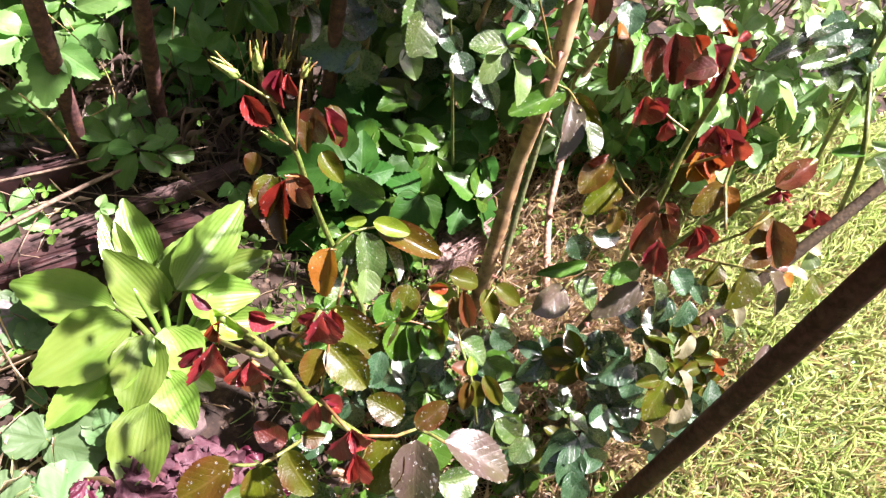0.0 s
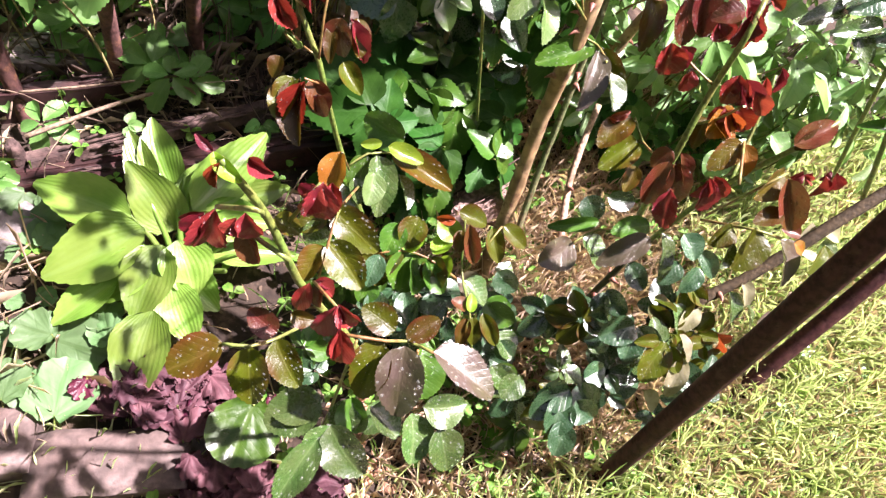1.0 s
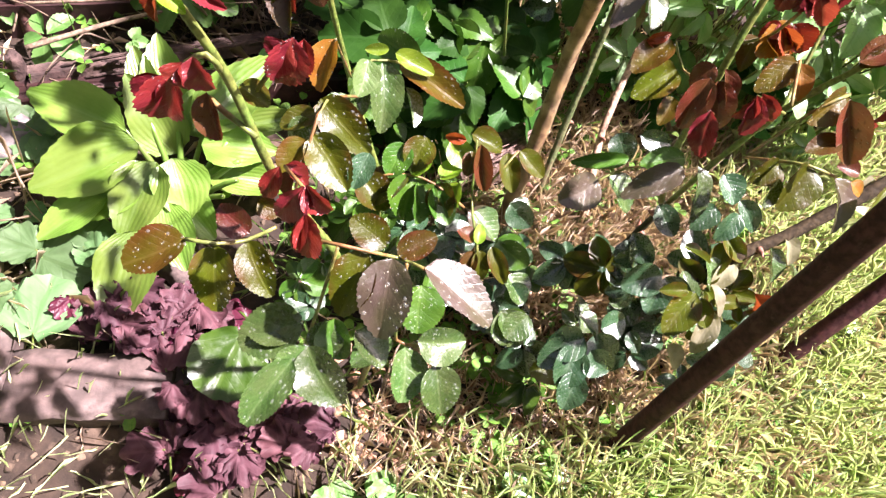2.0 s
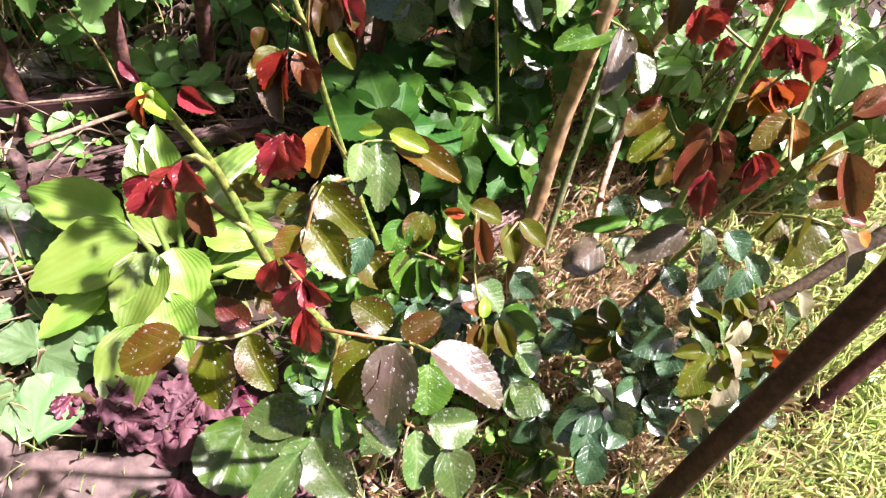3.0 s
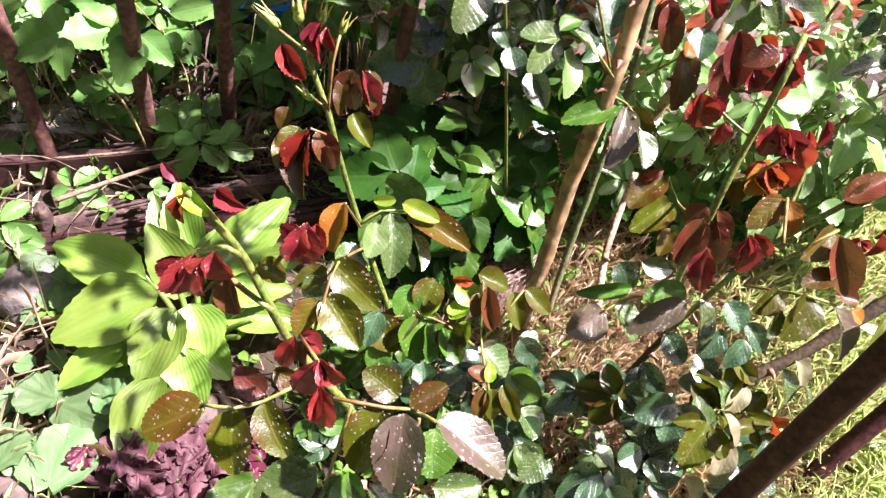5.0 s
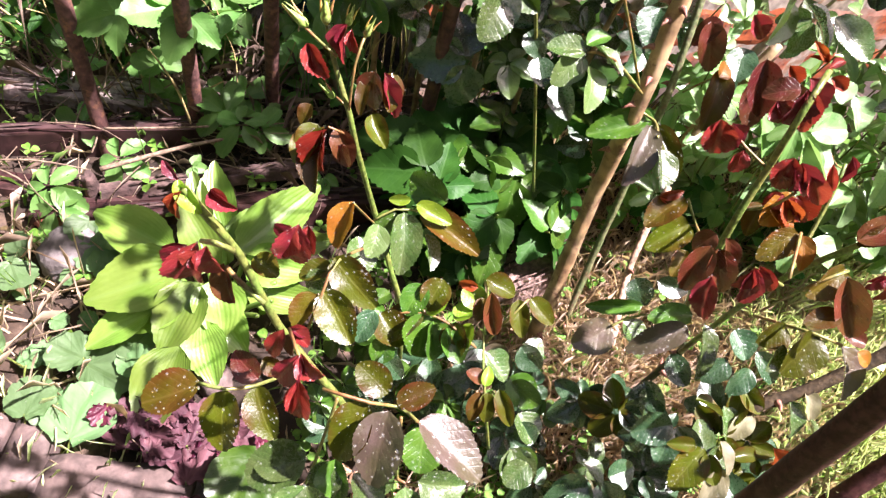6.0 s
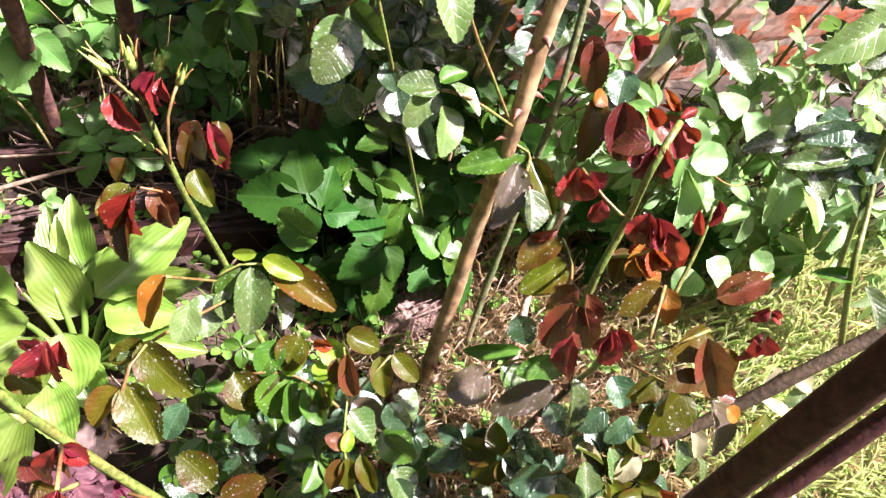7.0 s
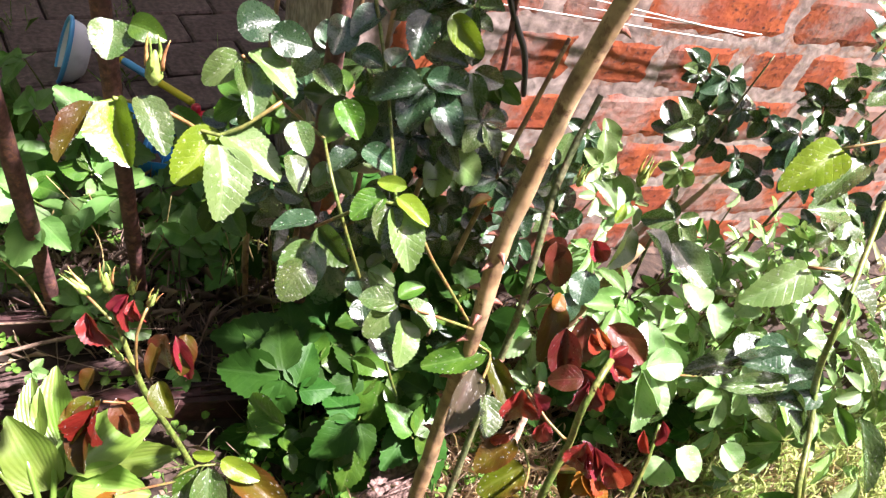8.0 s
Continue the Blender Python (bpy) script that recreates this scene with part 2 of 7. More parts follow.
M_STALK = rough_mat("dry_yellow_stalk", (0.42, 0.34, 0.14), (0.32, 0.24, 0.1), 40, 0.7, 0.2)
M_STONE = rough_mat("grey_fieldstone", (0.15, 0.125, 0.12), (0.22, 0.19, 0.185), 16, 0.85, 0.7, stain=(0.11, 0.09, 0.09))
M_SLAB = rough_mat("pinkish_stone_slab", (0.10, 0.066, 0.058), (0.145, 0.104, 0.095), 12, 0.8, 0.5, stain=(0.07, 0.046, 0.042))
M_REDBRICK_BROKEN = rough_mat("broken_brick", (0.22, 0.07, 0.045), (0.3, 0.11, 0.07), 20, 0.9, 0.8)
M_MORTAR = rough_mat("grey_mortar", (0.32, 0.235, 0.2), (0.42, 0.34, 0.3), 11, 0.9, 0.3, stain=(0.32, 0.16, 0.1))
M_PAVER = rough_mat("brown_paving_tile", (0.085, 0.056, 0.048), (0.12, 0.083, 0.072), 16, 0.8, 0.4, stain=(0.06, 0.042, 0.036))
M_BARK = rough_mat("wood_chip", (0.42, 0.25, 0.16), (0.3, 0.15, 0.09), 30, 0.85, 0.5, island=True)
# near-black green for hedge cores: shade between the leaves, set as colour
M_HEDGE = rough_mat("hedge_inner_shade", (0.015, 0.03, 0.01), (0.03, 0.05, 0.015), 6, 0.9, 0.5)
M_BUD = rough_mat("rose_bud_green", (0.2, 0.32, 0.06), (0.3, 0.38, 0.1), 60, 0.45, 0.1)
M_BUDTIP = rough_mat("rose_bud_tip", (0.5, 0.2, 0.1), (0.45, 0.35, 0.08), 60, 0.45, 0.1)


def plastic(name, a, rough=0.35):
    """Moulded plastic: a clean colour with faint scuffs."""
    m, nt, p = shader(name, rough, 0.0, 0.5)
    n = node(nt, "ShaderNodeTexNoise", Scale=35.0, Detail=5.0)
    nt.links.new(nt.nodes.new("ShaderNodeTexCoord").outputs["Object"], n.inputs["Vector"])
    nt.links.new(mix(nt, ramp(nt, n.outputs["Fac"], 0.5, 0.8), a, tuple(c * 0.8 for c in a)), p.inputs["Base Color"])
    nt.links.new(maths(nt, "ADD", maths(nt, "MULTIPLY", n.outputs["Fac"], 0.3), rough - 0.15), p.inputs["Roughness"])
    return m


M_BLUE, M_WHITE = plastic("blue_plastic", (0.02, 0.26, 0.62)), plastic("white_plastic", (0.75, 0.76, 0.78))
M_YELLOW, M_RED, M_BLACK = plastic("yellow_plastic", (0.75, 0.65, 0.03)), plastic("red_plastic", (0.6, 0.02, 0.04)), plastic("black_rubber", (0.012, 0.01, 0.01))
M_LIGHTBLUE = plastic("light_blue_plastic", (0.1, 0.42, 0.75))
M_STRING = plastic("white_string", (0.7, 0.66, 0.6), 0.7)


def brick_mat():
    m, nt, p = shader("red_brick", 0.85, 0.0, 0.3)
    co = nt.nodes.new("ShaderNodeTexCoord").outputs["Object"]
    rnd = nt.nodes.new("ShaderNodeObjectInfo").outputs["Random"]
    vec = nt.nodes.new("ShaderNodeVectorMath")
    vec.operation = "ADD"
    nt.links.new(co, vec.inputs[0])
    nt.links.new(maths(nt, "MULTIPLY", rnd, 9.0), vec.inputs[1])
    n1, n2, n3 = node(nt, "ShaderNodeTexNoise", Scale=22.0, Detail=7.0), node(nt, "ShaderNodeTexNoise", Scale=130.0, Detail=4.0), node(nt, "ShaderNodeTexNoise", Scale=9.0, Detail=9.0, Roughness=0.7)
    for n in (n1, n2, n3):
        nt.links.new(vec.outputs[0], n.inputs["Vector"])
    col = mix(nt, ramp(nt, n1.outputs["Fac"], 0.35, 0.68), (0.42, 0.1, 0.034), (0.29, 0.065, 0.03))
    col = mix(nt, ramp(nt, n2.outputs["Fac"], 0.54, 0.72), col, (0.1, 0.03, 0.022))
    col = mix(nt, maths(nt, "MULTIPLY", ramp(nt, n3.outputs["Fac"], 0.45, 0.62), 0.85), col, (0.34, 0.235, 0.2))
    hsv = node(nt, "ShaderNodeHueSaturation")
    nt.links.new(maths(nt, "ADD", maths(nt, "MULTIPLY", rnd, 0.5), 0.75), hsv.inputs["Value"])
    nt.links.new(col, hsv.inputs["Color"])
    nt.links.new(hsv.outputs[0], p.inputs["Base Color"])
    bp = node(nt, "ShaderNodeBump", Strength=0.25, Distance=0.003)
    nt.links.new(maths(nt, "ADD", n1.outputs["Fac"], n2.outputs["Fac"]), bp.inputs["Height"])
    nt.links.new(bp.outputs[0], p.inputs["Normal"])
    return m


M_BRICK = brick_mat()

# ---- mesh helpers ----
rng = random.Random(7)


def link_mesh(name, verts, faces, mat, uvs=None, smooth=True):
    me = bpy.data.meshes.new(name)
    me.from_pydata([tuple(v) for v in verts], [], faces)
    if uvs is not None:
        lay = me.uv_layers.new(name="UVMap")
        for poly in me.polygons:
            for li, vi in zip(poly.loop_indices, poly.vertices):
                lay.data[li].uv = uvs[vi]
    if smooth:
        me.polygons.foreach_set("use_smooth", [True] * len(me.polygons))
    me.materials.append(mat)
    me.update()
    return me


def thing(name, base, label, category, group="", kind=""):
    e = new(name)
    e.location = base
    e.empty_display_size = 0.02
    return tagged(e, label, category, group, kind)


def child(ob, parent):
    ob.parent = parent
    if parent.type == "EMPTY":
        ob.matrix_parent_inverse = Matrix.Translation(-Vector(parent.location))
    return ob


def part(name, bm, material, parent, label=""):
    me = bpy.data.meshes.new(name)
    bm.to_mesh(me)
    bm.free()
    me.materials.append(material)
    me.polygons.foreach_set("use_smooth", [True] * len(me.polygons))
    ob = new(name, me)
    if parent is not None:
        child(ob, parent)
    if label:
        ob["label"] = label
    return ob


def tube_data(points, radii, seg=8, wobble=0.0, close=True):
    """Verts and faces of a tapering tube along a smooth line through the points."""
    pts = [Vector(p) for p in points]
    fine, rr = [], []
    n = len(pts)
    for i in range(n - 1):
        p0, p1, p2, p3 = pts[max(i - 1, 0)], pts[i], pts[i + 1], pts[min(i + 2, n - 1)]
        steps = max(2, min(8, int((p2 - p1).length / 0.012)))
        for k in range(steps):
            u = k / steps
            fine.append(0.5 * ((2 * p1) + (p2 - p0) * u + (2 * p0 - 5 * p1 + 4 * p2 - p3) * u * u + (3 * p1 - p0 - 3 * p2 + p3) * u ** 3))
            rr.append(radii[i] * (1 - u) + radii[i + 1] * u)
    fine.append(pts[-1])
    rr.append(radii[-1])
    verts, faces = [], []
    side = Vector((0.31, 0.87, 0.12))
    for i, p in enumerate(fine):
        d = (fine[min(i + 1, len(fine) - 1)] - fine[max(i - 1, 0)]).normalized()
        a = d.cross(side).normalized()
        b = d.cross(a)
        for k in range(seg):
            t = 2 * math.pi * k / seg
            r = rr[i] * (1 + wobble * (noise.noise(p * 40 + Vector((k, 0, 0))) if wobble else 0))
            verts.append(p + a * math.cos(t) * r + b * math.sin(t) * r)
    for i in range(len(fine) - 1):
        for k in range(seg):
            faces.append((i * seg + k, i * seg + (k + 1) % seg, (i + 1) * seg + (k + 1) % seg, (i + 1) * seg + k))
    if close:
        faces.append(tuple(range(seg))[::-1])
        faces.append(tuple((len(fine) - 1) * seg + k for k in range(seg)))
    return verts, faces, fine, rr


def tube(name, points, radii, mat, parent=None, seg=8, wobble=0.0, label=""):
    if isinstance(radii, (int, float)):
        radii = [radii] * len(points)
    v, f, _, _ = tube_data(points, radii, seg, wobble)
    ob = new(name, link_mesh(name, v, f, mat))
    if parent is not None:
        child(ob, parent)
    if label:
        ob["label"] = label
    return ob


# ---- leaf blades: unit length along y, unit width along x ----
def outline(kind, v):
    if kind == "rose":
        return (v ** 0.52) * (1 - v) ** 0.66 / 0.4588
    if kind == "young":
        return (v ** 0.6) * (1 - v) ** 0.72 / 0.3978
    if kind == "hosta":
        return (v ** 0.55) * (1 - v) ** 0.95 / 0.3805
    if kind == "heart":
        return (v ** 0.45) * (1 - v) ** 0.9 / 0.423
    if kind == "obovate":
        return (v ** 0.8) * (1 - v) ** 0.62 / 0.4005
    if kind == "blade":
        return 1.0 - 0.9 * v ** 1.6
    return math.sin(math.pi * v) ** 0.6


def blade(kind, rows=18, teeth=0.05, fold=0.25, droop=0.12, wave=0.02, twist=0.0, seed=0, cols=(-1, -0.55, 0, 0.55, 1)):
    """A blade folded along its midrib, arching towards the tip, with forward-pointing teeth and an uneven margin."""
    r = random.Random(seed)
    ph, lean = r.random() * 6, r.uniform(-0.06, 0.06)
    verts, uvs, faces = [], [], []
    for i in range(rows + 1):
        v = i / rows
        w = 0.5 * outline(kind, v)
        tooth = teeth * (1.0 if i % 2 else -0.5) * r.uniform(0.6, 1.25) if 1 < i < rows else 0.0
        for c in cols:
            edge = abs(c) == 1
            x = c * (w + (tooth * 0.5 if edge else 0)) + lean * math.sin(math.pi * v)
            z = abs(c) ** 1.25 * w * fold * 2 - droop * v * v + wave * math.sin(v * 11 + c * 2.4 + ph) * (0.2 + abs(c)) * math.sin(math.pi * min(1, v + 0.08))
            a = twist * v
            y = v - 0.35 * droop * droop * v + (0.5 / rows if edge and i % 2 else 0)
            verts.append((x * math.cos(a) - z * math.sin(a) * 0.2, y, z + x * math.sin(a)))
            uvs.append((0.5 + 0.5 * c * (w / 0.5), v))
    n = len(cols)
    for i in range(rows):
        for k in range(n - 1):
            faces.append((i * n + k, i * n + k + 1, (i + 1) * n + k + 1, (i + 1) * n + k))
    return verts, uvs, faces


def round_blade(seed=0, lobes=5, ruffle=0.03, notch=True, depth=0.12, cup=0.1):
    """A round, lobed leaf seen from above; its stalk meets it at the origin."""
    r = random.Random(seed)
    ph = r.random() * 6
    verts, uvs, faces = [(0, 0.1, 0)], [(0.5, 0.1)], []
    seg, rings = 40, 4
    for j in range(1, rings + 1):
        q = j / rings
        for k in range(seg):
            t = (k / (seg - 1)) * (2 * math.pi - (0.35 if notch else 0)) + (0.175 if notch else 0)
            rad = 0.5 * (1 - depth * q * (1 - abs(math.sin(lobes * t / 2)) ** 0.6) - 0.02 * q * (k % 2))
            x, y = math.sin(t) * rad * q, -math.cos(t) * rad * q + 0.1 + 0.38 * q
            z = cup * q * q * 0.3 + ruffle * 2.2 * q * noise.noise(Vector((x * 5 + ph, y * 5, seed))) + ruffle * 1.2 * q * noise.noise(Vector((x * 13, y * 13 + ph, seed)))
            verts.append((x, y, z))
            uvs.append((0.5 + x, y))
    for k in range(seg - 1):
        faces.append((0, 1 + k, 2 + k))
        for j in range(rings - 1):
            a = 1 + j * seg + k
            faces.append((a, a + seg, a + seg + 1, a + 1))
    return verts, uvs, faces


BLADES = {
    "rose": [blade("rose", 30, 0.034, 0.17 + 0.07 * (i % 3), 0.08 + 0.09 * (i % 4), 0.022, 0.15 * (i % 3 - 1), i, (-1, -0.62, -0.3, 0, 0.3, 0.62, 1)) for i in range(8)],
    "young": [blade("young", 20, 0.075, 0.34 + 0.13 * (i % 3), 0.3 + 0.14 * (i % 3), 0.06, 0.45 * (i % 3 - 1), 20 + i, (-1, -0.62, -0.3, 0, 0.3, 0.62, 1)) for i in range(7)],
    "hosta": [blade("hosta", 20, 0.0, 0.17, 0.06 + 0.07 * (i % 3), 0.02, 0.12 * (i % 3 - 1), 40 + i, (-1, -0.8, -0.6, -0.4, -0.2, 0, 0.2, 0.4, 0.6, 0.8, 1)) for i in range(5)],
    "heart": [blade("heart", 20, 0.045, 0.12, 0.24 + 0.08 * (i % 3), 0.025, 0.12 * (i % 3 - 1), 60 + i, (-1, -0.62, -0.3, 0, 0.3, 0.62, 1)) for i in range(6)],
    "obovate": [blade("obovate", 16, 0.06, 0.2, 0.2 + 0.06 * (i % 3), 0.015, 0.1 * (i % 3 - 1), 80 + i) for i in range(4)],
    "round": [round_blade(100 + i, 9 + 2 * (i % 2), 0.06, True, 0.11, 0.16) for i in range(5)],
    "cordate": [round_blade(140, 15, 0.045, True, 0.05, 0.15)],
    "ruffled": [round_blade(120 + i, 7 + i % 2, 0.17, True, 0.36, 0.2) for i in range(4)],
}
def drop_data(kind, i):
    """Rain drops standing on a blade: small flattened domes."""
    v, _, f = BLADES[kind][i]
    r = random.Random(i * 7 + len(kind))
    verts, faces = [], []
    for _ in range(24):
        q = f[r.randrange(len(f))]
        a, b_, c = Vector(v[q[0]]), Vector(v[q[1]]), Vector(v[q[2]])
        s, t = r.random(), r.random()
        if s + t > 1:
            s, t = 1 - s, 1 - t
        p = a + (b_ - a) * s + (c - a) * t
        n = (b_ - a).cross(c - a)
        if n.length < 1e-9:
            continue
        n.normalize()
        n = n if n.z > 0 else -n
        rad = 0.013 + 0.02 * r.random() ** 2
        k0 = len(verts)
        for ring, (rr, h) in enumerate(((1.0, -0.05), (0.85, 0.3), (0.45, 0.52))):
            for k in range(8):
                t_ = math.pi * k / 4
                verts.append((p.x + math.cos(t_) * rr * rad * 1.5 + n.x * h * rad, p.y + math.sin(t_) * rr * rad + n.y * h * rad, p.z + n.z * h * rad * 1.3))
        verts.append((p.x, p.y, p.z + 0.6 * rad * 1.3))
        for ring in range(2):
            for k in range(8):
                faces.append((k0 + ring * 8 + k, k0 + ring * 8 + (k + 1) % 8, k0 + ring * 8 + 8 + (k + 1) % 8, k0 + ring * 8 + 8 + k))
        for k in range(8):
            faces.append((k0 + 16 + k, k0 + 16 + (k + 1) % 8, k0 + 24))
    return verts, faces


M_WATER, _nt, _p = shader("rain_water", 0.03, 0.0, 0.5)
_p.inputs["Transmission Weight"].default_value, _p.inputs["IOR"].default_value = 0.93, 1.33
_p.inputs["Base Color"].default_value = (0.8, 0.82, 0.78, 1)
DROPS = {}
YOUNG = {"wine", "red", "redor"}
SHINING = {"silver", "mauve", "pale", "sunny", "cream"}
MESHES = {}


def leaf_mesh(kind, shade, i):
    key = (kind, shade, i)
    if key not in MESHES:
        v, uv, f = BLADES[kind][i]
        MESHES[key] = link_mesh("leaf", v, f, LEAF[shade], uv)
        MESHES[key]["variant"] = i
    return MESHES[key]


def blade_matrix(base, tip, width, normal):
    b, t = Vector(base), Vector(tip)
    y = t - b
    length = y.length
    y.normalize()
    n = Vector(normal)
    z = (n - y * n.dot(y)).normalized()
    x = y.cross(z)
    m = Matrix((x, y, z)).transposed().to_4x4()
    return Matrix.Translation(b) @ m @ Matrix.Diagonal((width, length, (length + width) / 2, 1))


def leaf(parent, shade, base, tip, width, kind=None, face=None, jitter=0.3, name="leaf", twin=True, wet=False):
    """One blade from its foot to its tip, as a part of its plant."""
    young = shade in YOUNG
    kind = kind or ("young" if young else "rose")
    n = face or ((0.0, -0.75, 0.6) if young else (0.28, -0.15, 1.0) if shade in SHINING else (-0.12, -0.52, 0.82))
    n = Vector(n) + Vector((rng.gauss(0, jitter), rng.gauss(0, jitter), rng.gauss(0, jitter * 0.5)))
    ob = new(name, leaf_mesh(kind, shade, rng.randrange(len(BLADES[kind]))))
    child(ob, parent)
    ob.matrix_basis = blade_matrix(base, tip, width * (1.0 if young else 1.08), n)
    if wet:
        i = int(ob.data["variant"])
        if (kind, i) not in DROPS:
            DROPS[kind, i] = link_mesh("rain_water", *drop_data(kind, i), M_WATER)
        d = new("rain_water", DROPS[kind, i])
        d.parent = ob
        d.visible_shadow = False
        tagged(d, kind="stuff")
    if young and twin and rng.random() < 0.6:
        b, t = Vector(base), Vector(tip)
        for s in ((-1, 1) if rng.random() < 0.2 else (rng.choice((-1, 1)),)):
            y = Matrix.Rotation(s * rng.uniform(0.25, 0.55), 3, n) @ (t - b)
            leaf(parent, shade, b, b + y * rng.uniform(0.55, 0.85) + Vector((0, 0, -0.2 * y.length)), width * rng.uniform(0.45, 0.65), kind, tuple(n), 0.35, name, False)
    return ob


def stem(parent, kind, points, radius):
    """A green shoot (thicker towards the last point) or a leaf stalk."""
    k = len(points)
    if kind == "stem":
        return tube("stem", points, [radius * (0.36 + 0.2 * i / (k - 1)) for i in range(k)], M_STEM, parent, 8, 0.1)
    return tube("leaf_stalk", points, radius * 0.7, M_PETIOLE, parent, 6)


def joined(name, kind_or_blades, spots, mat, label, category, parent=None):
    """Many blades in one mesh: what nobody could count."""
    allv, alluv, faces, start = [], [], [], 0
    tmpl = [(np.array(v), uv, f) for v, uv, f in (BLADES[kind_or_blades] if isinstance(kind_or_blades, str) else kind_or_blades)]
    for i, m in enumerate(spots):
        v, uv, f = tmpl[i % len(tmpl)]
        a = np.array(m)
        allv.append(v @ a[:3, :3].T + a[:3, 3])
        alluv.extend(uv)
        faces.extend(tuple(k + start for k in q) for q in f)
        start += len(v)
    me = link_mesh(name, np.concatenate(allv).tolist(), faces, mat, alluv)
    ob = new(name, me)
    return tagged(ob, label, category, kind="stuff")

# ---- ground ----
ALONG, OUT = Vector((0.845, 0.535, 0)).normalized(), Vector((-0.535, 0.845, 0)).normalized()


def ground_z(x, y):
    near = math.exp(-((x - 0.25) ** 2 + (y - 0.5) ** 2) / 0.05)
    left = 1 / (1 + math.exp((x + 0.12) * 14))
    return -0.022 * near + 0.016 * left + 0.008 * noise.noise(Vector((x * 7, y * 7, 0))) + 0.003 * noise.noise(Vector((x * 40, y * 40, 3)))


def build_ground():
    xs = sorted(set([-60, -20, -8, -4, -2.5, -1.8] + [-1.4 + 0.02 * i for i in range(146)] + [1.8, 2.5, 4, 8, 20, 60]))
    ys = sorted(set([-60, -20, -8, -4, -2, -1.2] + [-0.6 + 0.02 * i for i in range(126)] + [2.2, 3, 5, 9, 20, 60]))
    verts = [(x, y, ground_z(x, y) if abs(x) < 3 and abs(y) < 3 else 0.0) for y in ys for x in xs]
    n = len(xs)
    faces = [(j * n + i, j * n + i + 1, (j + 1) * n + i + 1, (j + 1) * n + i) for j in range(len(ys) - 1) for i in range(n - 1)]
    ob = new("ground", link_mesh("ground", verts, faces, M_SOIL))
    return tagged(ob, "damp dark garden soil with crumbs and litter", "soil", kind="structure")


build_ground()


def on_ground(x, y, dz=0.0):
    return Vector((x, y, ground_z(x, y) + dz))


# ---- brick wall ----
W0 = Vector((0.156, 0.879, 0))


def chipped_brick(w, d, h, seed):
    """A worn brick: a slightly uneven face with ragged, rounded edges running back into the joint."""
    nx, nz = (9 if w < 0.2 else 15), 6
    verts, faces = [], []

    def point(i, k, back):
        u, v = 2 * i / nx - 1, 2 * k / nz - 1
        q = Vector((u * w * 22, seed * 7.7, v * h * 22))
        rim = max(abs(u), abs(v))
        shrink = 1 - 0.05 * (abs(u) * abs(v)) ** 5
        x = u * w / 2 * shrink + (0.0035 * noise.noise(q + Vector((5, 0, 0))) + 0.0025 * noise.noise(q * 3.1)) * (abs(u) == 1)
        z = v * h / 2 * shrink + (0.0035 * noise.noise(q + Vector((0, 0, 8))) + 0.0025 * noise.noise(q * 3.3)) * (abs(v) == 1)
        y = 0.0 if back else -d / 2 + 0.0012 * noise.noise(q * 1.6) + 0.0016 * rim ** 8
        return (x, y, z)

    for k in range(nz + 1):
        for i in range(nx + 1):
            verts.append(point(i, k, False))
    row = nx + 1
    for k in range(nz):
        for i in range(nx):
            a = k * row + i
            faces.append((a, a + 1, a + row + 1, a + row))
    ring = [(i, 0) for i in range(nx)] + [(nx, k) for k in range(nz)] + [(i, nz) for i in range(nx, 0, -1)] + [(0, k) for k in range(nz, 0, -1)]
    start = len(verts)
    verts += [point(i, k, True) for i, k in ring]
    for n, (i, k) in enumerate(ring):
        m = (n + 1) % len(ring)
        i2, k2 = ring[m]
        faces.append((k * row + i, start + n, start + m, k2 * row + i2))
    return link_mesh("brick", verts, faces, M_BRICK, None, False)


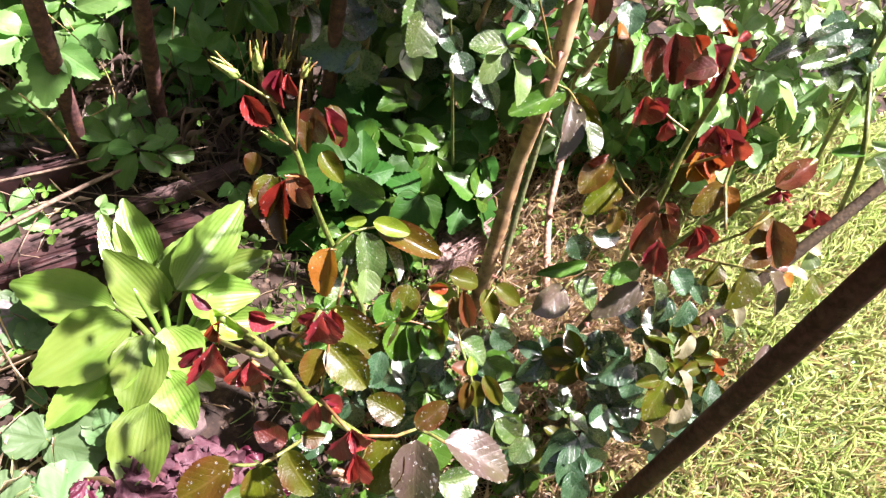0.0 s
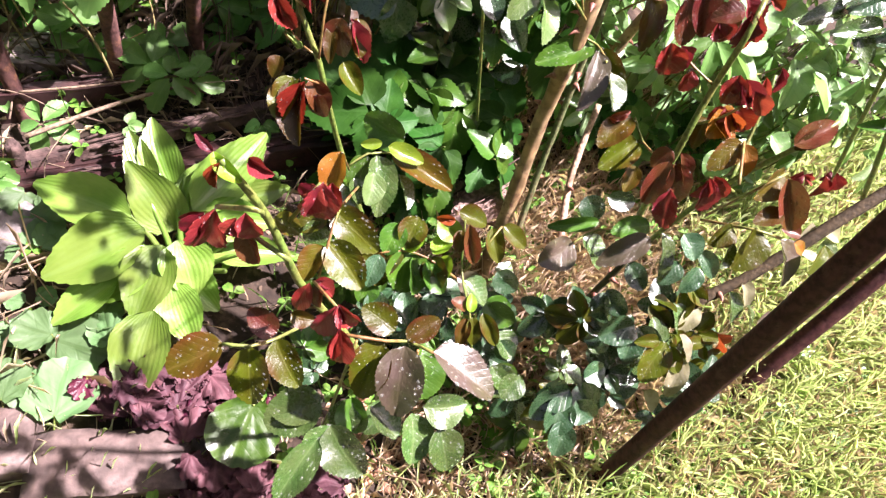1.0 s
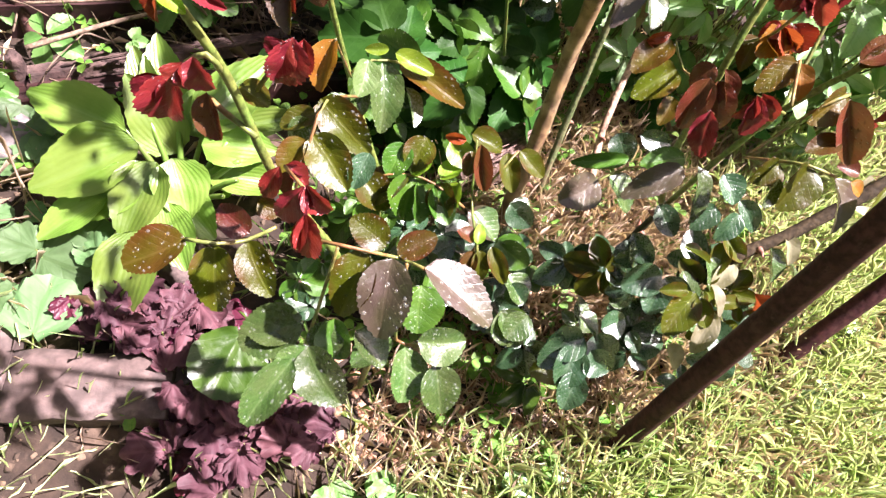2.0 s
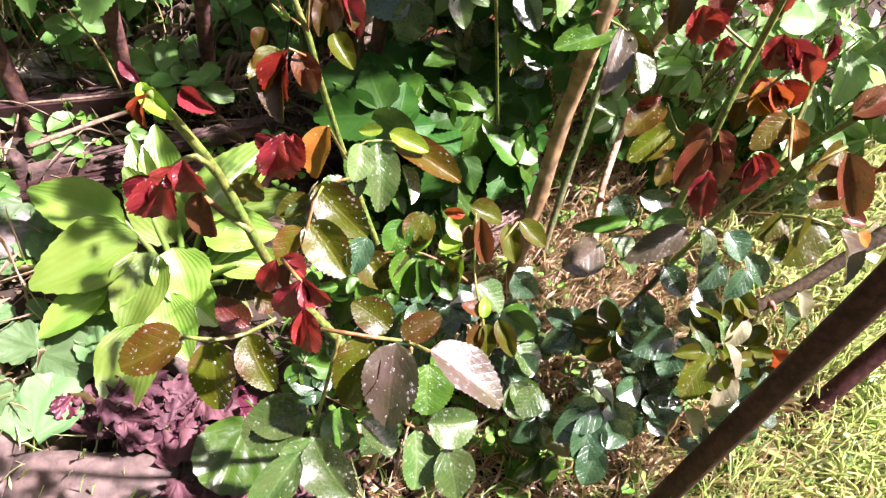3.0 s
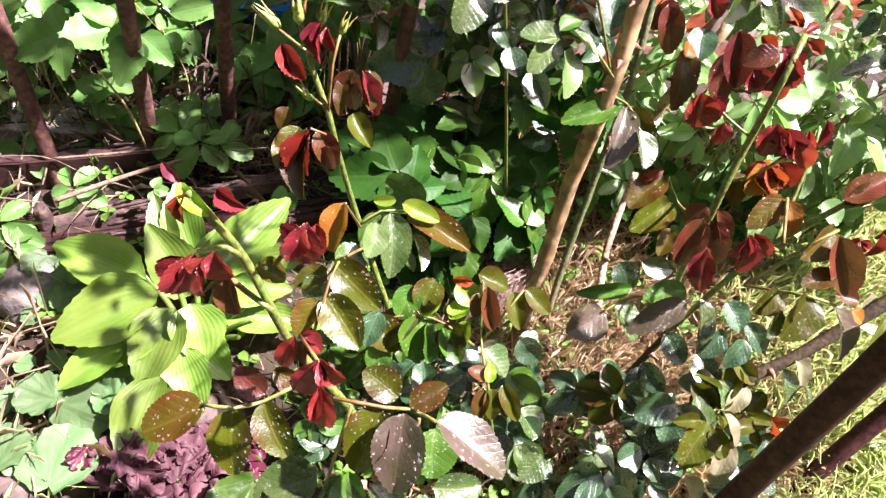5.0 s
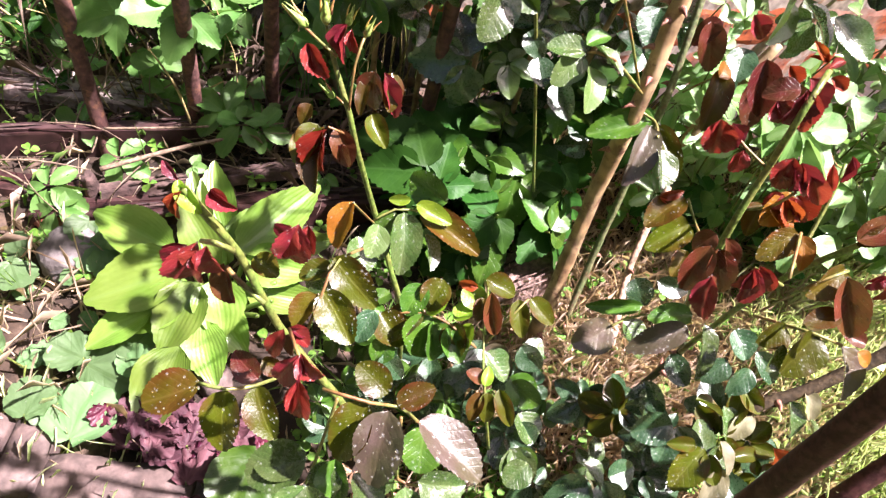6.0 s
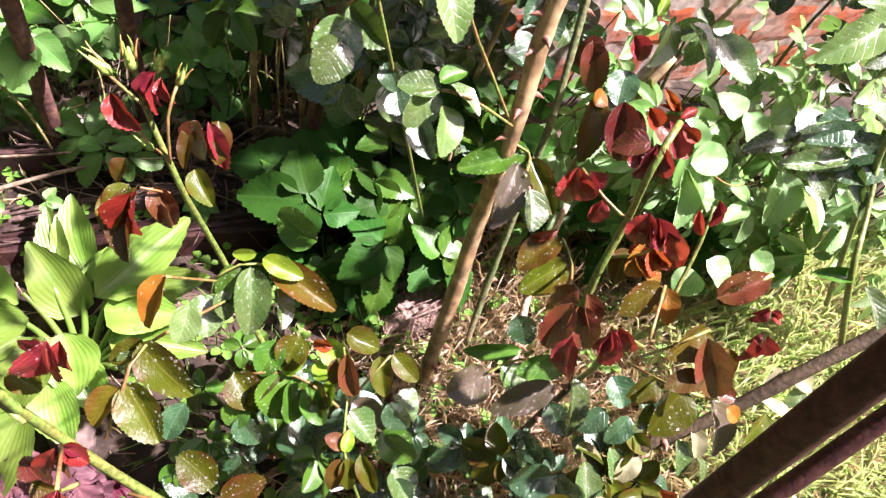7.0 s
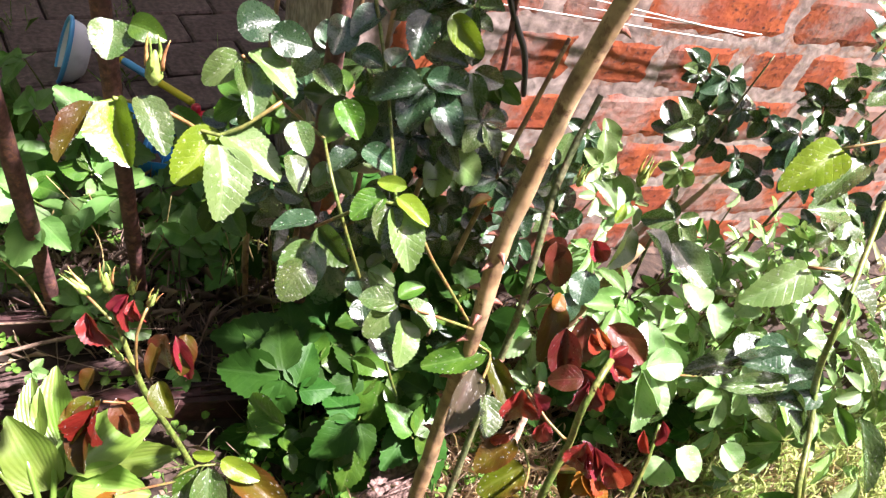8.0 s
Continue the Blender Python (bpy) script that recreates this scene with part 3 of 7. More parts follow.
def build_wall():
    # the 4 m top is assumed, high enough to put the paving in shade
    u0, u1, top, deep = -0.24, 3.4, 4.0, 0.3
    bm = bmesh.new()
    bmesh.ops.create_cube(bm, size=1.0)
    bmesh.ops.scale(bm, vec=(u1 - u0, deep, top + 0.2), verts=bm.verts)
    turn = Matrix.Rotation(math.atan2(ALONG.y, ALONG.x), 4, "Z")
    core = part("wall_back", bm, M_MORTAR, None)
    core.data.polygons.foreach_set("use_smooth", [False] * len(core.data.polygons))
    core.matrix_basis = Matrix.Translation(W0 + ALONG * (u0 + u1) / 2 + OUT * (deep / 2 + 0.006) + Vector((0, 0, top / 2 - 0.1))) @ turn
    tagged(core, "red brick wall with grey smeared mortar joints", "wall", kind="structure")
    heads = [chipped_brick(0.117, 0.05, 0.073, i) for i in range(5)]
    stretch = [chipped_brick(0.239, 0.05, 0.073, 9 + i) for i in range(3)]
    r = random.Random(3)
    for k in range(-1, 9):
        z = 0.2405 + (k - 2) * 0.0835 + 0.0415
        u = -0.25 + (0.065 if k % 2 else 0.0) + r.uniform(-0.012, 0.012)
        while u < 1.3:
            long = r.random() < 0.25
            w = 0.25 if long else 0.128
            ob = new("brick", (stretch if long else heads)[r.randrange(3)])
            ob.parent = core
            ob.matrix_parent_inverse = core.matrix_basis.inverted()
            p = W0 + ALONG * (u + w / 2) + OUT * (0.0300 + r.uniform(-0.0005, 0.0005)) + Vector((0, 0, z + r.uniform(-0.002, 0.002)))
            ob.matrix_basis = Matrix.Translation(p) @ turn @ pose(0, 0, 0, r.uniform(-0.15, 0.15), r.uniform(-0.8, 0.8), r.uniform(-0.12, 0.12))
            u += w + r.uniform(0.0, 0.004)
    # unseen courses added above the visible bricks, part of the raised shading height
    upper = []
    for k in range(9, 46):
        z = 0.2405 + (k - 2) * 0.0835 + 0.0415
        u = -0.25 + (0.065 if k % 2 else 0.0)
        while u < 3.3:
            w = 0.25 if r.random() < 0.25 else 0.128
            p = W0 + ALONG * (u + w / 2) + OUT * 0.022 + Vector((0, 0, z))
            upper.append(Matrix.Translation(p) @ turn @ Matrix.Diagonal((w - 0.01, 0.05, 0.072, 1)))
            u += w
    cube = [(-0.5, -0.5, -0.5), (0.5, -0.5, -0.5), (0.5, 0.5, -0.5), (-0.5, 0.5, -0.5), (-0.5, -0.5, 0.5), (0.5, -0.5, 0.5), (0.5, 0.5, 0.5), (-0.5, 0.5, 0.5)]
    sides = [(0, 1, 5, 4), (1, 2, 6, 5), (3, 0, 4, 7), (4, 5, 6, 7), (0, 3, 2, 1)]
    verts = [m @ Vector(v) for m in upper for v in cube]
    faces = [tuple(8 * i + j for j in f) for i in range(len(upper)) for f in sides]
    high = new("upper_bricks", link_mesh("upper_bricks", verts, faces, M_BRICK, None, False))
    high.parent = core
    high.matrix_parent_inverse = core.matrix_basis.inverted()
    tagged(high, kind="stuff")
    return core


build_wall()


def on_wall(u, z, off=0.01):
    return W0 + ALONG * u - OUT * off + Vector((0, 0, z))


iron = thing("wall_rod", on_wall(-0.06, 0.0, 0.03), "dark rusty iron rod standing against the brick wall", "rod")
tube("rod", [on_wall(-0.03, -0.02, 0.03), on_wall(-0.045, 0.33, 0.03), on_wall(-0.085, 0.6, 0.03)], 0.004, M_RUST, iron)
cable = thing("hanging_cable", on_wall(-0.03, 0.33, 0.03), "black rubber cable end hanging before the bricks", "cable")
tube("cable", [on_wall(-0.01, 0.333, 0.03), on_wall(-0.03, 0.39, 0.032), on_wall(-0.062, 0.44, 0.03), on_wall(-0.12, 0.55, 0.02)], 0.004, M_BLACK, cable)
for i, (ua, za, ub, zb) in enumerate(((-0.1, 0.437, 0.27, 0.415), (-0.05, 0.462, 0.3, 0.425), (0.05, 0.44, 0.33, 0.428), (-0.14, 0.31, -0.09, 0.44), (-0.13, 0.33, -0.085, 0.44))):
    s = thing("string", on_wall(ua, za, 0.006), "taut white garden string before the brick wall", "string", "strings at the wall")
    tube("strand", [on_wall(ua, za, 0.006), on_wall(ub, zb, 0.008)], 0.0009, M_STRING, s, 5)

# ---- unseen hedges added round the garden to hold back sky light ----
def hedge(name, a, b, height, thick, seed):
    """A clipped leafy hedge, added out of view to block sky: a bulging core covered with small leaves."""
    a, b = Vector(a), Vector(b)
    t = thing(name, (a + b) / 2, "unseen dark green hedge added to cut down sky light", "hedge", "hedges round the garden")
    n, m = 40, 14
    side = (b - a).normalized().cross(Vector((0, 0, 1)))
    verts, faces = [], []
    for i in range(n + 1):
        for j in range(m + 1):
            q = j / m * math.pi
            p = a.lerp(b, i / n) + side * math.cos(q) * thick * 0.5 + Vector((0, 0, math.sin(q) ** 0.5 * height))
            p += Vector((1, 1, 0.7)) * 0.25 * noise.noise(p * 1.7 + Vector((seed, 0, 0)))
            verts.append(p)
    for i in range(n):
        for j in range(m):
            k = i * (m + 1) + j
            faces.append((k, k + 1, k + m + 2, k + m + 1))
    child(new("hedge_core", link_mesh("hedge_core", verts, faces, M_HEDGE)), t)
    r = random.Random(seed)
    spots = []
    for _ in range(2500):
        p = verts[r.randrange(len(verts))] + Vector((r.gauss(0, 0.12), r.gauss(0, 0.12), r.gauss(0, 0.12)))
        d_ = Vector((r.gauss(0, 1), r.gauss(0, 1), r.gauss(-0.3, 0.6))).normalized()
        spots.append(blade_matrix(p, p + d_ * 0.1, 0.07, (r.gauss(0, 1), r.gauss(0, 1), 1)))
    lv = joined("hedge_leaves", [blade("rose", 4, 0.0, 0.2, 0.2, 0.0, 0.0, 5, (-1, 0, 1))], spots, LEAF["weed"], "", "")
    child(lv, t)


hedge("hedge", (-3.2, -1.9, 0), (3.0, -1.9, 0), 2.6, 0.8, 1)
hedge("hedge", (-2.4, -1.9, 0), (-2.4, 3.5, 0), 2.8, 0.8, 2)
hedge("hedge", (6.0, -3.0, 0), (6.0, 6.0, 0), 2.2, 1.0, 3)
hedge("hedge", (-3.0, 4.2, 0), (0.2, 4.2, 0), 2.8, 0.9, 4)

# ---- paved yard beyond the fence, with toys ----
def build_paving():
    base = thing("pavement", (-0.6, 0.95, 0.0), "dark brown paving tiles with weeds in the joints", "pavement", kind="structure")
    r = random.Random(5)
    bm = bmesh.new()
    bmesh.ops.create_cube(bm, size=1.0)
    bmesh.ops.scale(bm, vec=(0.148, 0.098, 0.04), verts=bm.verts)
    bmesh.ops.bevel(bm, geom=bm.edges[:], offset=0.004, segments=1, affect="EDGES")
    me = bpy.data.meshes.new("paving_tile")
    bm.to_mesh(me)
    bm.free()
    me.materials.append(M_PAVER)
    turn = Matrix.Rotation(math.atan2(ALONG.y, ALONG.x) + 0.25, 4, "Z")
    o = Vector((-0.62, 0.92, 0))
    ax, ay = turn @ Vector((1, 0, 0)), turn @ Vector((0, 1, 0))
    for j in range(-4, 14):
        for i in range(-9, 10):
            p = o + ax * (0.152 * (i + 0.5 * (j % 2))) + ay * 0.102 * j
            if ((p - W0).dot(ALONG) > -0.34 and (p - W0).dot(OUT) < 0.42) or (p - Vector((-0.26, 0.52, 0))).dot(OUT) < 0.2 or p.length > 2.0:
                continue
            ob = new("paving_tile", me)
            child(ob, base)
            ob.matrix_basis = Matrix.Translation(p + Vector((0, 0, 0.012 + r.uniform(-0.003, 0.003)))) @ turn @ pose(0, 0, 0, r.uniform(-1, 1), r.uniform(-1, 1), 0)


build_paving()


def box_mesh(size, bevel=0.004):
    bm = bmesh.new()
    bmesh.ops.create_cube(bm, size=1.0)
    bmesh.ops.scale(bm, vec=size, verts=bm.verts)
    bmesh.ops.bevel(bm, geom=bm.edges[:], offset=bevel, segments=2, affect="EDGES")
    return bm


def build_tray():
    m = Matrix.Translation((-0.262, 0.868, 0.03)) @ pose(0, 0, 0, 0, 0, 20)
    t = thing("plastic_tray", (-0.262, 0.868, 0.03), "bright blue plastic tray lying on the paving", "tray")
    floor_ = part("tray_floor", box_mesh((0.165, 0.1, 0.006)), M_BLUE, t)
    floor_.matrix_basis = m
    for sx, sy, lx, ly in ((0, 0.05, 0.165, 0.006), (0, -0.05, 0.165, 0.006), (0.0825, 0, 0.006, 0.1), (-0.0825, 0, 0.006, 0.1)):
        rim = part("tray_rim", box_mesh((lx + 0.006, ly + 0.002, 0.03), 0.003), M_BLUE, t)
        rim.matrix_basis = m @ pose(sx, sy, 0.014)
    for i in range(5):
        rib = part("tray_rib", box_mesh((0.003, 0.09, 0.005), 0.001), M_BLUE, t)
        rib.matrix_basis = m @ pose(-0.06 + 0.03 * i, 0, 0.005)


build_tray()


def lathe(profile, seg=28):
    bm = bmesh.new()
    rings = []
    for rr, z in profile:
        rings.append([bm.verts.new((rr * math.cos(2 * math.pi * k / seg), rr * math.sin(2 * math.pi * k / seg), z)) for k in range(seg)])
    for a, b in zip(rings, rings[1:]):
        for k in range(seg):
            bm.faces.new((a[k], a[(k + 1) % seg], b[(k + 1) % seg], b[k]))
    return bm


bowl = thing("plastic_bowl", (-0.515, 0.985, 0.03), "narrow white plastic toy bowl with a light blue rim", "bowl")
b1 = part("shell", lathe([(0.002, 0.0), (0.04, 0.002), (0.062, 0.02), (0.07, 0.045), (0.067, 0.045), (0.058, 0.02), (0.038, 0.006), (0.002, 0.005)]), M_WHITE, bowl)
b2 = part("rim", lathe([(0.068, 0.04), (0.073, 0.042), (0.075, 0.047), (0.071, 0.05), (0.067, 0.047), (0.068, 0.04)]), M_LIGHTBLUE, bowl, "light blue rim")
for b in (b1, b2):
    b.matrix_basis = Matrix.Translation((-0.525, 0.975, 0.065)) @ pose(0, 0, 0, 72, 0, -52) @ Matrix.Diagonal((0.5, 0.85, 0.8, 1))
stick = thing("toy_stick", (-0.44, 1.06, 0.04), "yellow plastic stick with a light blue band", "toy")
sa, sb = Vector((-0.501, 1.027, 0.045)), Vector((-0.345, 0.98, 0.045))
tube("yellow_end", [sa, sa.lerp(sb, 0.04)], 0.0065, M_YELLOW, stick)
tube("blue_band", [sa.lerp(sb, 0.04), sa.lerp(sb, 0.38)], 0.0066, M_LIGHTBLUE, stick, label="light blue band")
tube("yellow_shaft", [sa.lerp(sb, 0.38), sb], 0.0065, M_YELLOW, stick)
block = thing("toy_block", (-0.3, 0.935, 0.05), "small red plastic toy beside the blue tray", "toy")
rb = part("body", box_mesh((0.045, 0.03, 0.025), 0.008), M_RED, block)
rb.matrix_basis = Matrix.Translation((-0.3, 0.935, 0.055)) @ pose(0, 0, 0, 10, 0, 20)
for dx in (-0.014, 0.014):
    kn = part("knob", lathe([(0.001, 0.012), (0.007, 0.011), (0.008, 0.0)], 14), M_RED, block)
    kn.matrix_basis = Matrix.Translation((-0.3 + dx, 0.935, 0.066))
bits = thing("toy_shovel", (-0.44, 0.88, 0.03), "small blue plastic shovel on the paving", "toy")
tube("handle", [(-0.46, 0.855, 0.04), (-0.43, 0.88, 0.042)], 0.006, M_BLUE, bits)
bl = part("scoop", box_mesh((0.04, 0.035, 0.006), 0.002), M_BLUE, bits)
bl.matrix_basis = Matrix.Translation((-0.42, 0.905, 0.038)) @ pose(0, 0, 0, 8, -6, 52)

# ---- fence rods and pipes ----
def rod(base, lean, r, label):
    b = Vector(base)
    t = thing("iron_rod", b, label, "rod", "rods of the garden fence")
    pts = [b + Vector((lean[0], lean[1], 1)) * h for h in (-0.08, 0.0, 0.2, 0.45, 0.8)]
    tube("rod", pts, r, M_RUST, t, 10, 0.12)


for x, y, lx, ly, r in ((-0.343, 0.452, -0.17, 0.14, 0.0085), (-0.264, 0.522, 0.02, -0.08, 0.0085), (-0.195, 0.583, 0.02, -0.08, 0.0085), (-0.005, 0.60, 0.0, 0.0, 0.0085)):
    rod((x, y, ground_z(x, y)), (lx, ly), r, "rusty brown iron fence rod standing in the soil")


def pipe(base, lean, r, length):
    b = Vector(base)
    t = thing("support_pipe", b, "dark brown painted metal pipe leaning out of the grass", "pipe", "support pipes")
    tube("pipe", [b + Vector((lean[0], lean[1], 1)) * h for h in (-0.06, 0.0, 0.25, 0.45, length)], r, M_PIPE, t, 16, 0.03)


pipe((0.343, 0.175, ground_z(0.343, 0.175)), (0.0, 0.12), 0.0098, 0.62)
pipe((0.518, 0.306, ground_z(0.518, 0.306)), (0.4, 0.48), 0.0098, 0.6)

# ---- rotten boards and wood ----
def plank(name, a, b, w, h, mat, label, seed, roll=0.0):
    a, b = Vector(a), Vector(b)
    t = thing(name, (a + b) / 2, label, "plank")
    n = 26
    bm = bmesh.new()
    r = random.Random(seed)
    side = (b - a).normalized().cross(Vector((0, 0, 1))).normalized()
    up = Vector((0, 0, 1))
    prof = [(-0.5, -0.5), (-0.5, 0.0), (-0.5, 0.46), (-0.46, 0.5), (-0.2, 0.5), (-0.17, 0.42), (-0.12, 0.5), (0.15, 0.5), (0.18, 0.44), (0.24, 0.49), (0.46, 0.5), (0.5, 0.45), (0.5, -0.5)]
    rings = []
    for i in range(n + 1):
        c = a.lerp(b, i / n)
        row = []
        for k, (px, pz) in enumerate(prof):
            q = noise.noise(Vector((i * 0.12 + seed, k * 0.4, 0))) * 0.14 + noise.noise(Vector((i * 0.9, k * 1.7, seed))) * 0.06
            s, z = px * (1 + q), pz * (1 + q)
            row.append(bm.verts.new(c + side * (s * w * math.cos(roll) - z * h * math.sin(roll)) + up * (s * w * math.sin(roll) + z * h * math.cos(roll))))
        rings.append(row)
    m = len(prof)
    for p, q in zip(rings, rings[1:]):
        for k in range(m):
            bm.faces.new((p[k], p[(k + 1) % m], q[(k + 1) % m], q[k]))
    bm.faces.new(rings[0][::-1])
    bm.faces.new(rings[-1])
    ob = part("board", bm, mat, t)
    ob.data.polygons.foreach_set("use_smooth", [False] * len(ob.data.polygons))
    for _ in range(12):
        u = r.uniform(0, 0.85)
        q0 = a.lerp(b, u) + side * r.uniform(-0.45, 0.45) * w + up * h * 0.5
        q1 = q0 + (b - a).normalized() * r.uniform(0.02, 0.07) + side * r.gauss(0, 0.003) + up * r.uniform(0.0, 0.008)
        tube("splinter", [q0, (q0 + q1) / 2 + up * 0.001, q1], [0.0022, 0.0016, 0.0004], mat if r.random() < 0.5 else M_GREYWOOD, t, 4)


plank("edging_board", (-0.5, 0.372, 0.028), (-0.19, 0.548, 0.028), 0.018, 0.05, M_BOARD, "dark reddish-brown wet edging board along the fence rods", 1, 0.0)
plank("edging_board", (-0.31, 0.385, 0.03), (-0.095, 0.54, 0.036), 0.02, 0.014, M_GREYWOOD, "weathered splintered grey board lying on the soil", 2, 0.25)
plank("edging_board", (-0.36, 0.335, 0.015), (0.05, 0.555, 0.022), 0.03, 0.032, M_WOOD, "dark reddish rotten beam lying beside the bed", 3, 0.1)
plank("fallen_log", (-0.56, 0.475, 0.02), (-0.24, 0.585, 0.02), 0.05, 0.03, M_OLDLOG, "weathered pale grey log lying behind the fence rods", 6, 0.0)
plank("edging_board", (-0.55, 0.32, 0.01), (-0.31, 0.39, 0.015), 0.03, 0.025, M_WOOD, "dark short board end sunk in soil", 4, 0.2)
plank("weathered_post_end", (0.13, 0.452, -0.015), (0.195, 0.5, 0.03), 0.048, 0.055, M_POST, "weathered grey split post end lying on the soil", 5, 0.1)

# ---- stones ----
def stone(x, y, size, mat, label, seed, dz=0.0, category="stone"):
    t = thing("stone", (x, y, 0), label, category)
    bm = bmesh.new()
    bmesh.ops.create_icosphere(bm, subdivisions=3, radius=1.0)
    for v in bm.verts:
        d = v.co.normalized()
        q = 1 + 0.22 * noise.noise(d * 1.6 + Vector((seed, 0, 0))) + 0.08 * noise.noise(d * 5 + Vector((0, seed, 0)))
        v.co = Vector((d.x * size[0], d.y * size[1], max(-0.6, min(d.z, 0.75)) * size[2])) * q
    ob = part("rock", bm, mat, t)
    ob.matrix_basis = Matrix.Translation(on_ground(x, y, size[2] * 0.35 + dz)) @ pose(0, 0, 0, 0, 0, seed * 47)


stone(-0.288, 0.305, (0.036, 0.03, 0.032), M_STONE, "rounded grey fieldstone beside the hosta", 1.3)
stone(-0.334, 0.351, (0.03, 0.028, 0.02), M_REDBRICK_BROKEN, "broken piece of red brick in the bed", 2.6)


def slab(x, y, size, turn, label, seed):
    t = thing("edging_stone", (x, y, 0), label, "stone")
    bm = bmesh.new()
    bmesh.ops.create_cube(bm, size=1.0)
    bmesh.ops.subdivide_edges(bm, edges=bm.edges[:], cuts=5, use_grid_fill=True)
    for v in bm.verts:
        c = Vector((v.co.x * size[0], v.co.y * size[1], v.co.z * size[2]))
        edge = max(abs(v.co.x), abs(v.co.y))
        c += Vector((1, 1, 0.6)) * 0.005 * noise.noise(c * 35 + Vector((seed, 0, 0))) * (0.4 + edge)
        c.z -= 0.004 * (edge > 0.45) * (v.co.z > 0.4)
        v.co = c
    ob = part("rock", bm, M_SLAB, t)
    ob.matrix_basis = Matrix.Translation(on_ground(x, y, size[2] * 0.3)) @ pose(0, 0, 0, 2, -3, turn)


slab(-0.122, 0.103, (0.125, 0.055, 0.035), 14, "flat pinkish edging stone under purple leaves", 3.1)
slab(-0.203, 0.108, (0.034, 0.06, 0.035), 12, "pale upright edging stone beside the geum", 4.7)
slab(-0.262, 0.105, (0.07, 0.05, 0.03), 6, "flat pinkish edging stone half under grass", 5.9)
stone(-0.05, 0.13, (0.04, 0.03, 0.02), M_STONE, "grey stone half hidden under purple leaves", 5.2)
stone(-0.319, 0.385, (0.011, 0.009, 0.032), M_GREYWOOD, "short wooden peg standing in the soil", 6.4, 0.01, "peg")
stone(-0.1, 0.235, (0.02, 0.018, 0.02), M_SLAB, "small pale stone under the hosta", 7.7)
stone(-0.4, 0.25, (0.05, 0.035, 0.025), M_STONE, "grey stone among pale weeds", 8.7)

# ---- roses: plants ----
rose_a = thing("rose_bush", (0.06, 0.32, 0.0), "young rose shoot with red and bronze leaves and green buds", "rose bush", "rose bushes")
rose_b = thing("rose_bush", (0.14, 0.24, 0.0), "low rose shoot with wine-red tips and rain-wet olive leaves", "rose bush", "rose bushes")
rose_c = thing("rose_bush", (0.15, 0.28, 0.0), "short rose twig with small lime and reddish leaves", "rose bush", "rose bushes")
rose_d = thing("rose_bush", (0.17, 0.41, 0.0), "tall rose bush on a thick thorny brown cane", "rose bush", "rose bushes")
rose_r = thing("rose_bush", (0.24, 0.25, 0.0), "spreading rose bush with crimson young leaves on green shoots", "rose bush", "rose bushes")
rose_k = thing("rose_bush", (0.25, 0.19, 0.0), "low rose leaves of dark bluish green near the grass", "rose bush", "rose bushes")
rose_x = thing("rose_bush", (0.62, 0.58, 0.0), "rose shoot with glossy wet leaves above the lawn", "rose bush", "rose bushes")
rose_w = thing("rose_bush", (0.25, 0.52, 0.0), "rose stems with dark and red leaves before the bricks", "rose bush", "rose bushes")

# canes
def cane(parent, points, radii, mat, thorns, seed, label=""):
    v, f, fine, rr = tube_data(points, radii, 10, 0.22)
    ob = new("cane", link_mesh("cane", v, f, mat))
    child(ob, parent)
    if label:
        ob["label"] = label
    r = random.Random(seed)
    for _ in range(thorns):
        i = r.randrange(1, len(fine) - 1)
        d = (fine[i + 1] - fine[i - 1]).normalized()
        a = d.cross(Vector((r.uniform(-1, 1), r.uniform(-1, 1), r.uniform(-1, 1)))).normalized()
        s = rr[i]
        tip = fine[i] + a * (s + 0.009) - d * 0.003
        tv, tf, _, _ = tube_data([fine[i] + a * s * 0.7, fine[i] + a * (s + 0.003), tip], [0.004, 0.0022, 0.0002], 6)
        th = new("thorn", link_mesh("thorn", tv, tf, M_THORN))
        th.parent = ob
    return ob


cane(rose_d, [(0.2, 0.395, -0.05), (0.197, 0.415, 0.06), (0.194, 0.432, 0.133), (0.19, 0.455, 0.215), (0.187, 0.462, 0.319), (0.181, 0.48, 0.401), (0.183, 0.497, 0.47), (0.19, 0.51, 0.56), (0.22, 0.53, 0.75)],
     [0.0085, 0.008, 0.0078, 0.0076, 0.0074, 0.0074, 0.0072, 0.007, 0.006], M_CANE, 34, 1)
cane(rose_w, [(0.24, 0.43, -0.05), (0.236, 0.455, 0.0), (0.233, 0.496, 0.086), (0.23, 0.53, 0.19), (0.227, 0.56, 0.283), (0.217, 0.612, 0.384), (0.225, 0.66, 0.46)],
     [0.004, 0.0039, 0.0038, 0.0038, 0.0037, 0.0036, 0.003], M_CANE_G, 10, 2, "slim green rose cane")
cane(rose_w, [(0.305, 0.41, -0.04), (0.293, 0.448, 0.01), (0.287, 0.53, 0.06), (0.297, 0.604, 0.125)], [0.0048, 0.0046, 0.0044, 0.004], M_CANE_P, 7, 4, "pale dry cane")
cane(rose_r, [(0.31, 0.25, -0.03), (0.328, 0.268, 0.1), (0.365, 0.307, 0.16), (0.419, 0.341, 0.195), (0.5, 0.4, 0.26), (0.66, 0.52, 0.36)], [0.003, 0.0035, 0.0048, 0.0056, 0.006, 0.006], M_LOG, 5, 5, "thick grey-brown low cane")
cane(rose_w, [(0.29, 0.68, -0.02), (0.305, 0.67, 0.16), (0.345, 0.71, 0.28)], [0.007, 0.0065, 0.006], M_CANE, 6, 6, "cut brown cane stub")

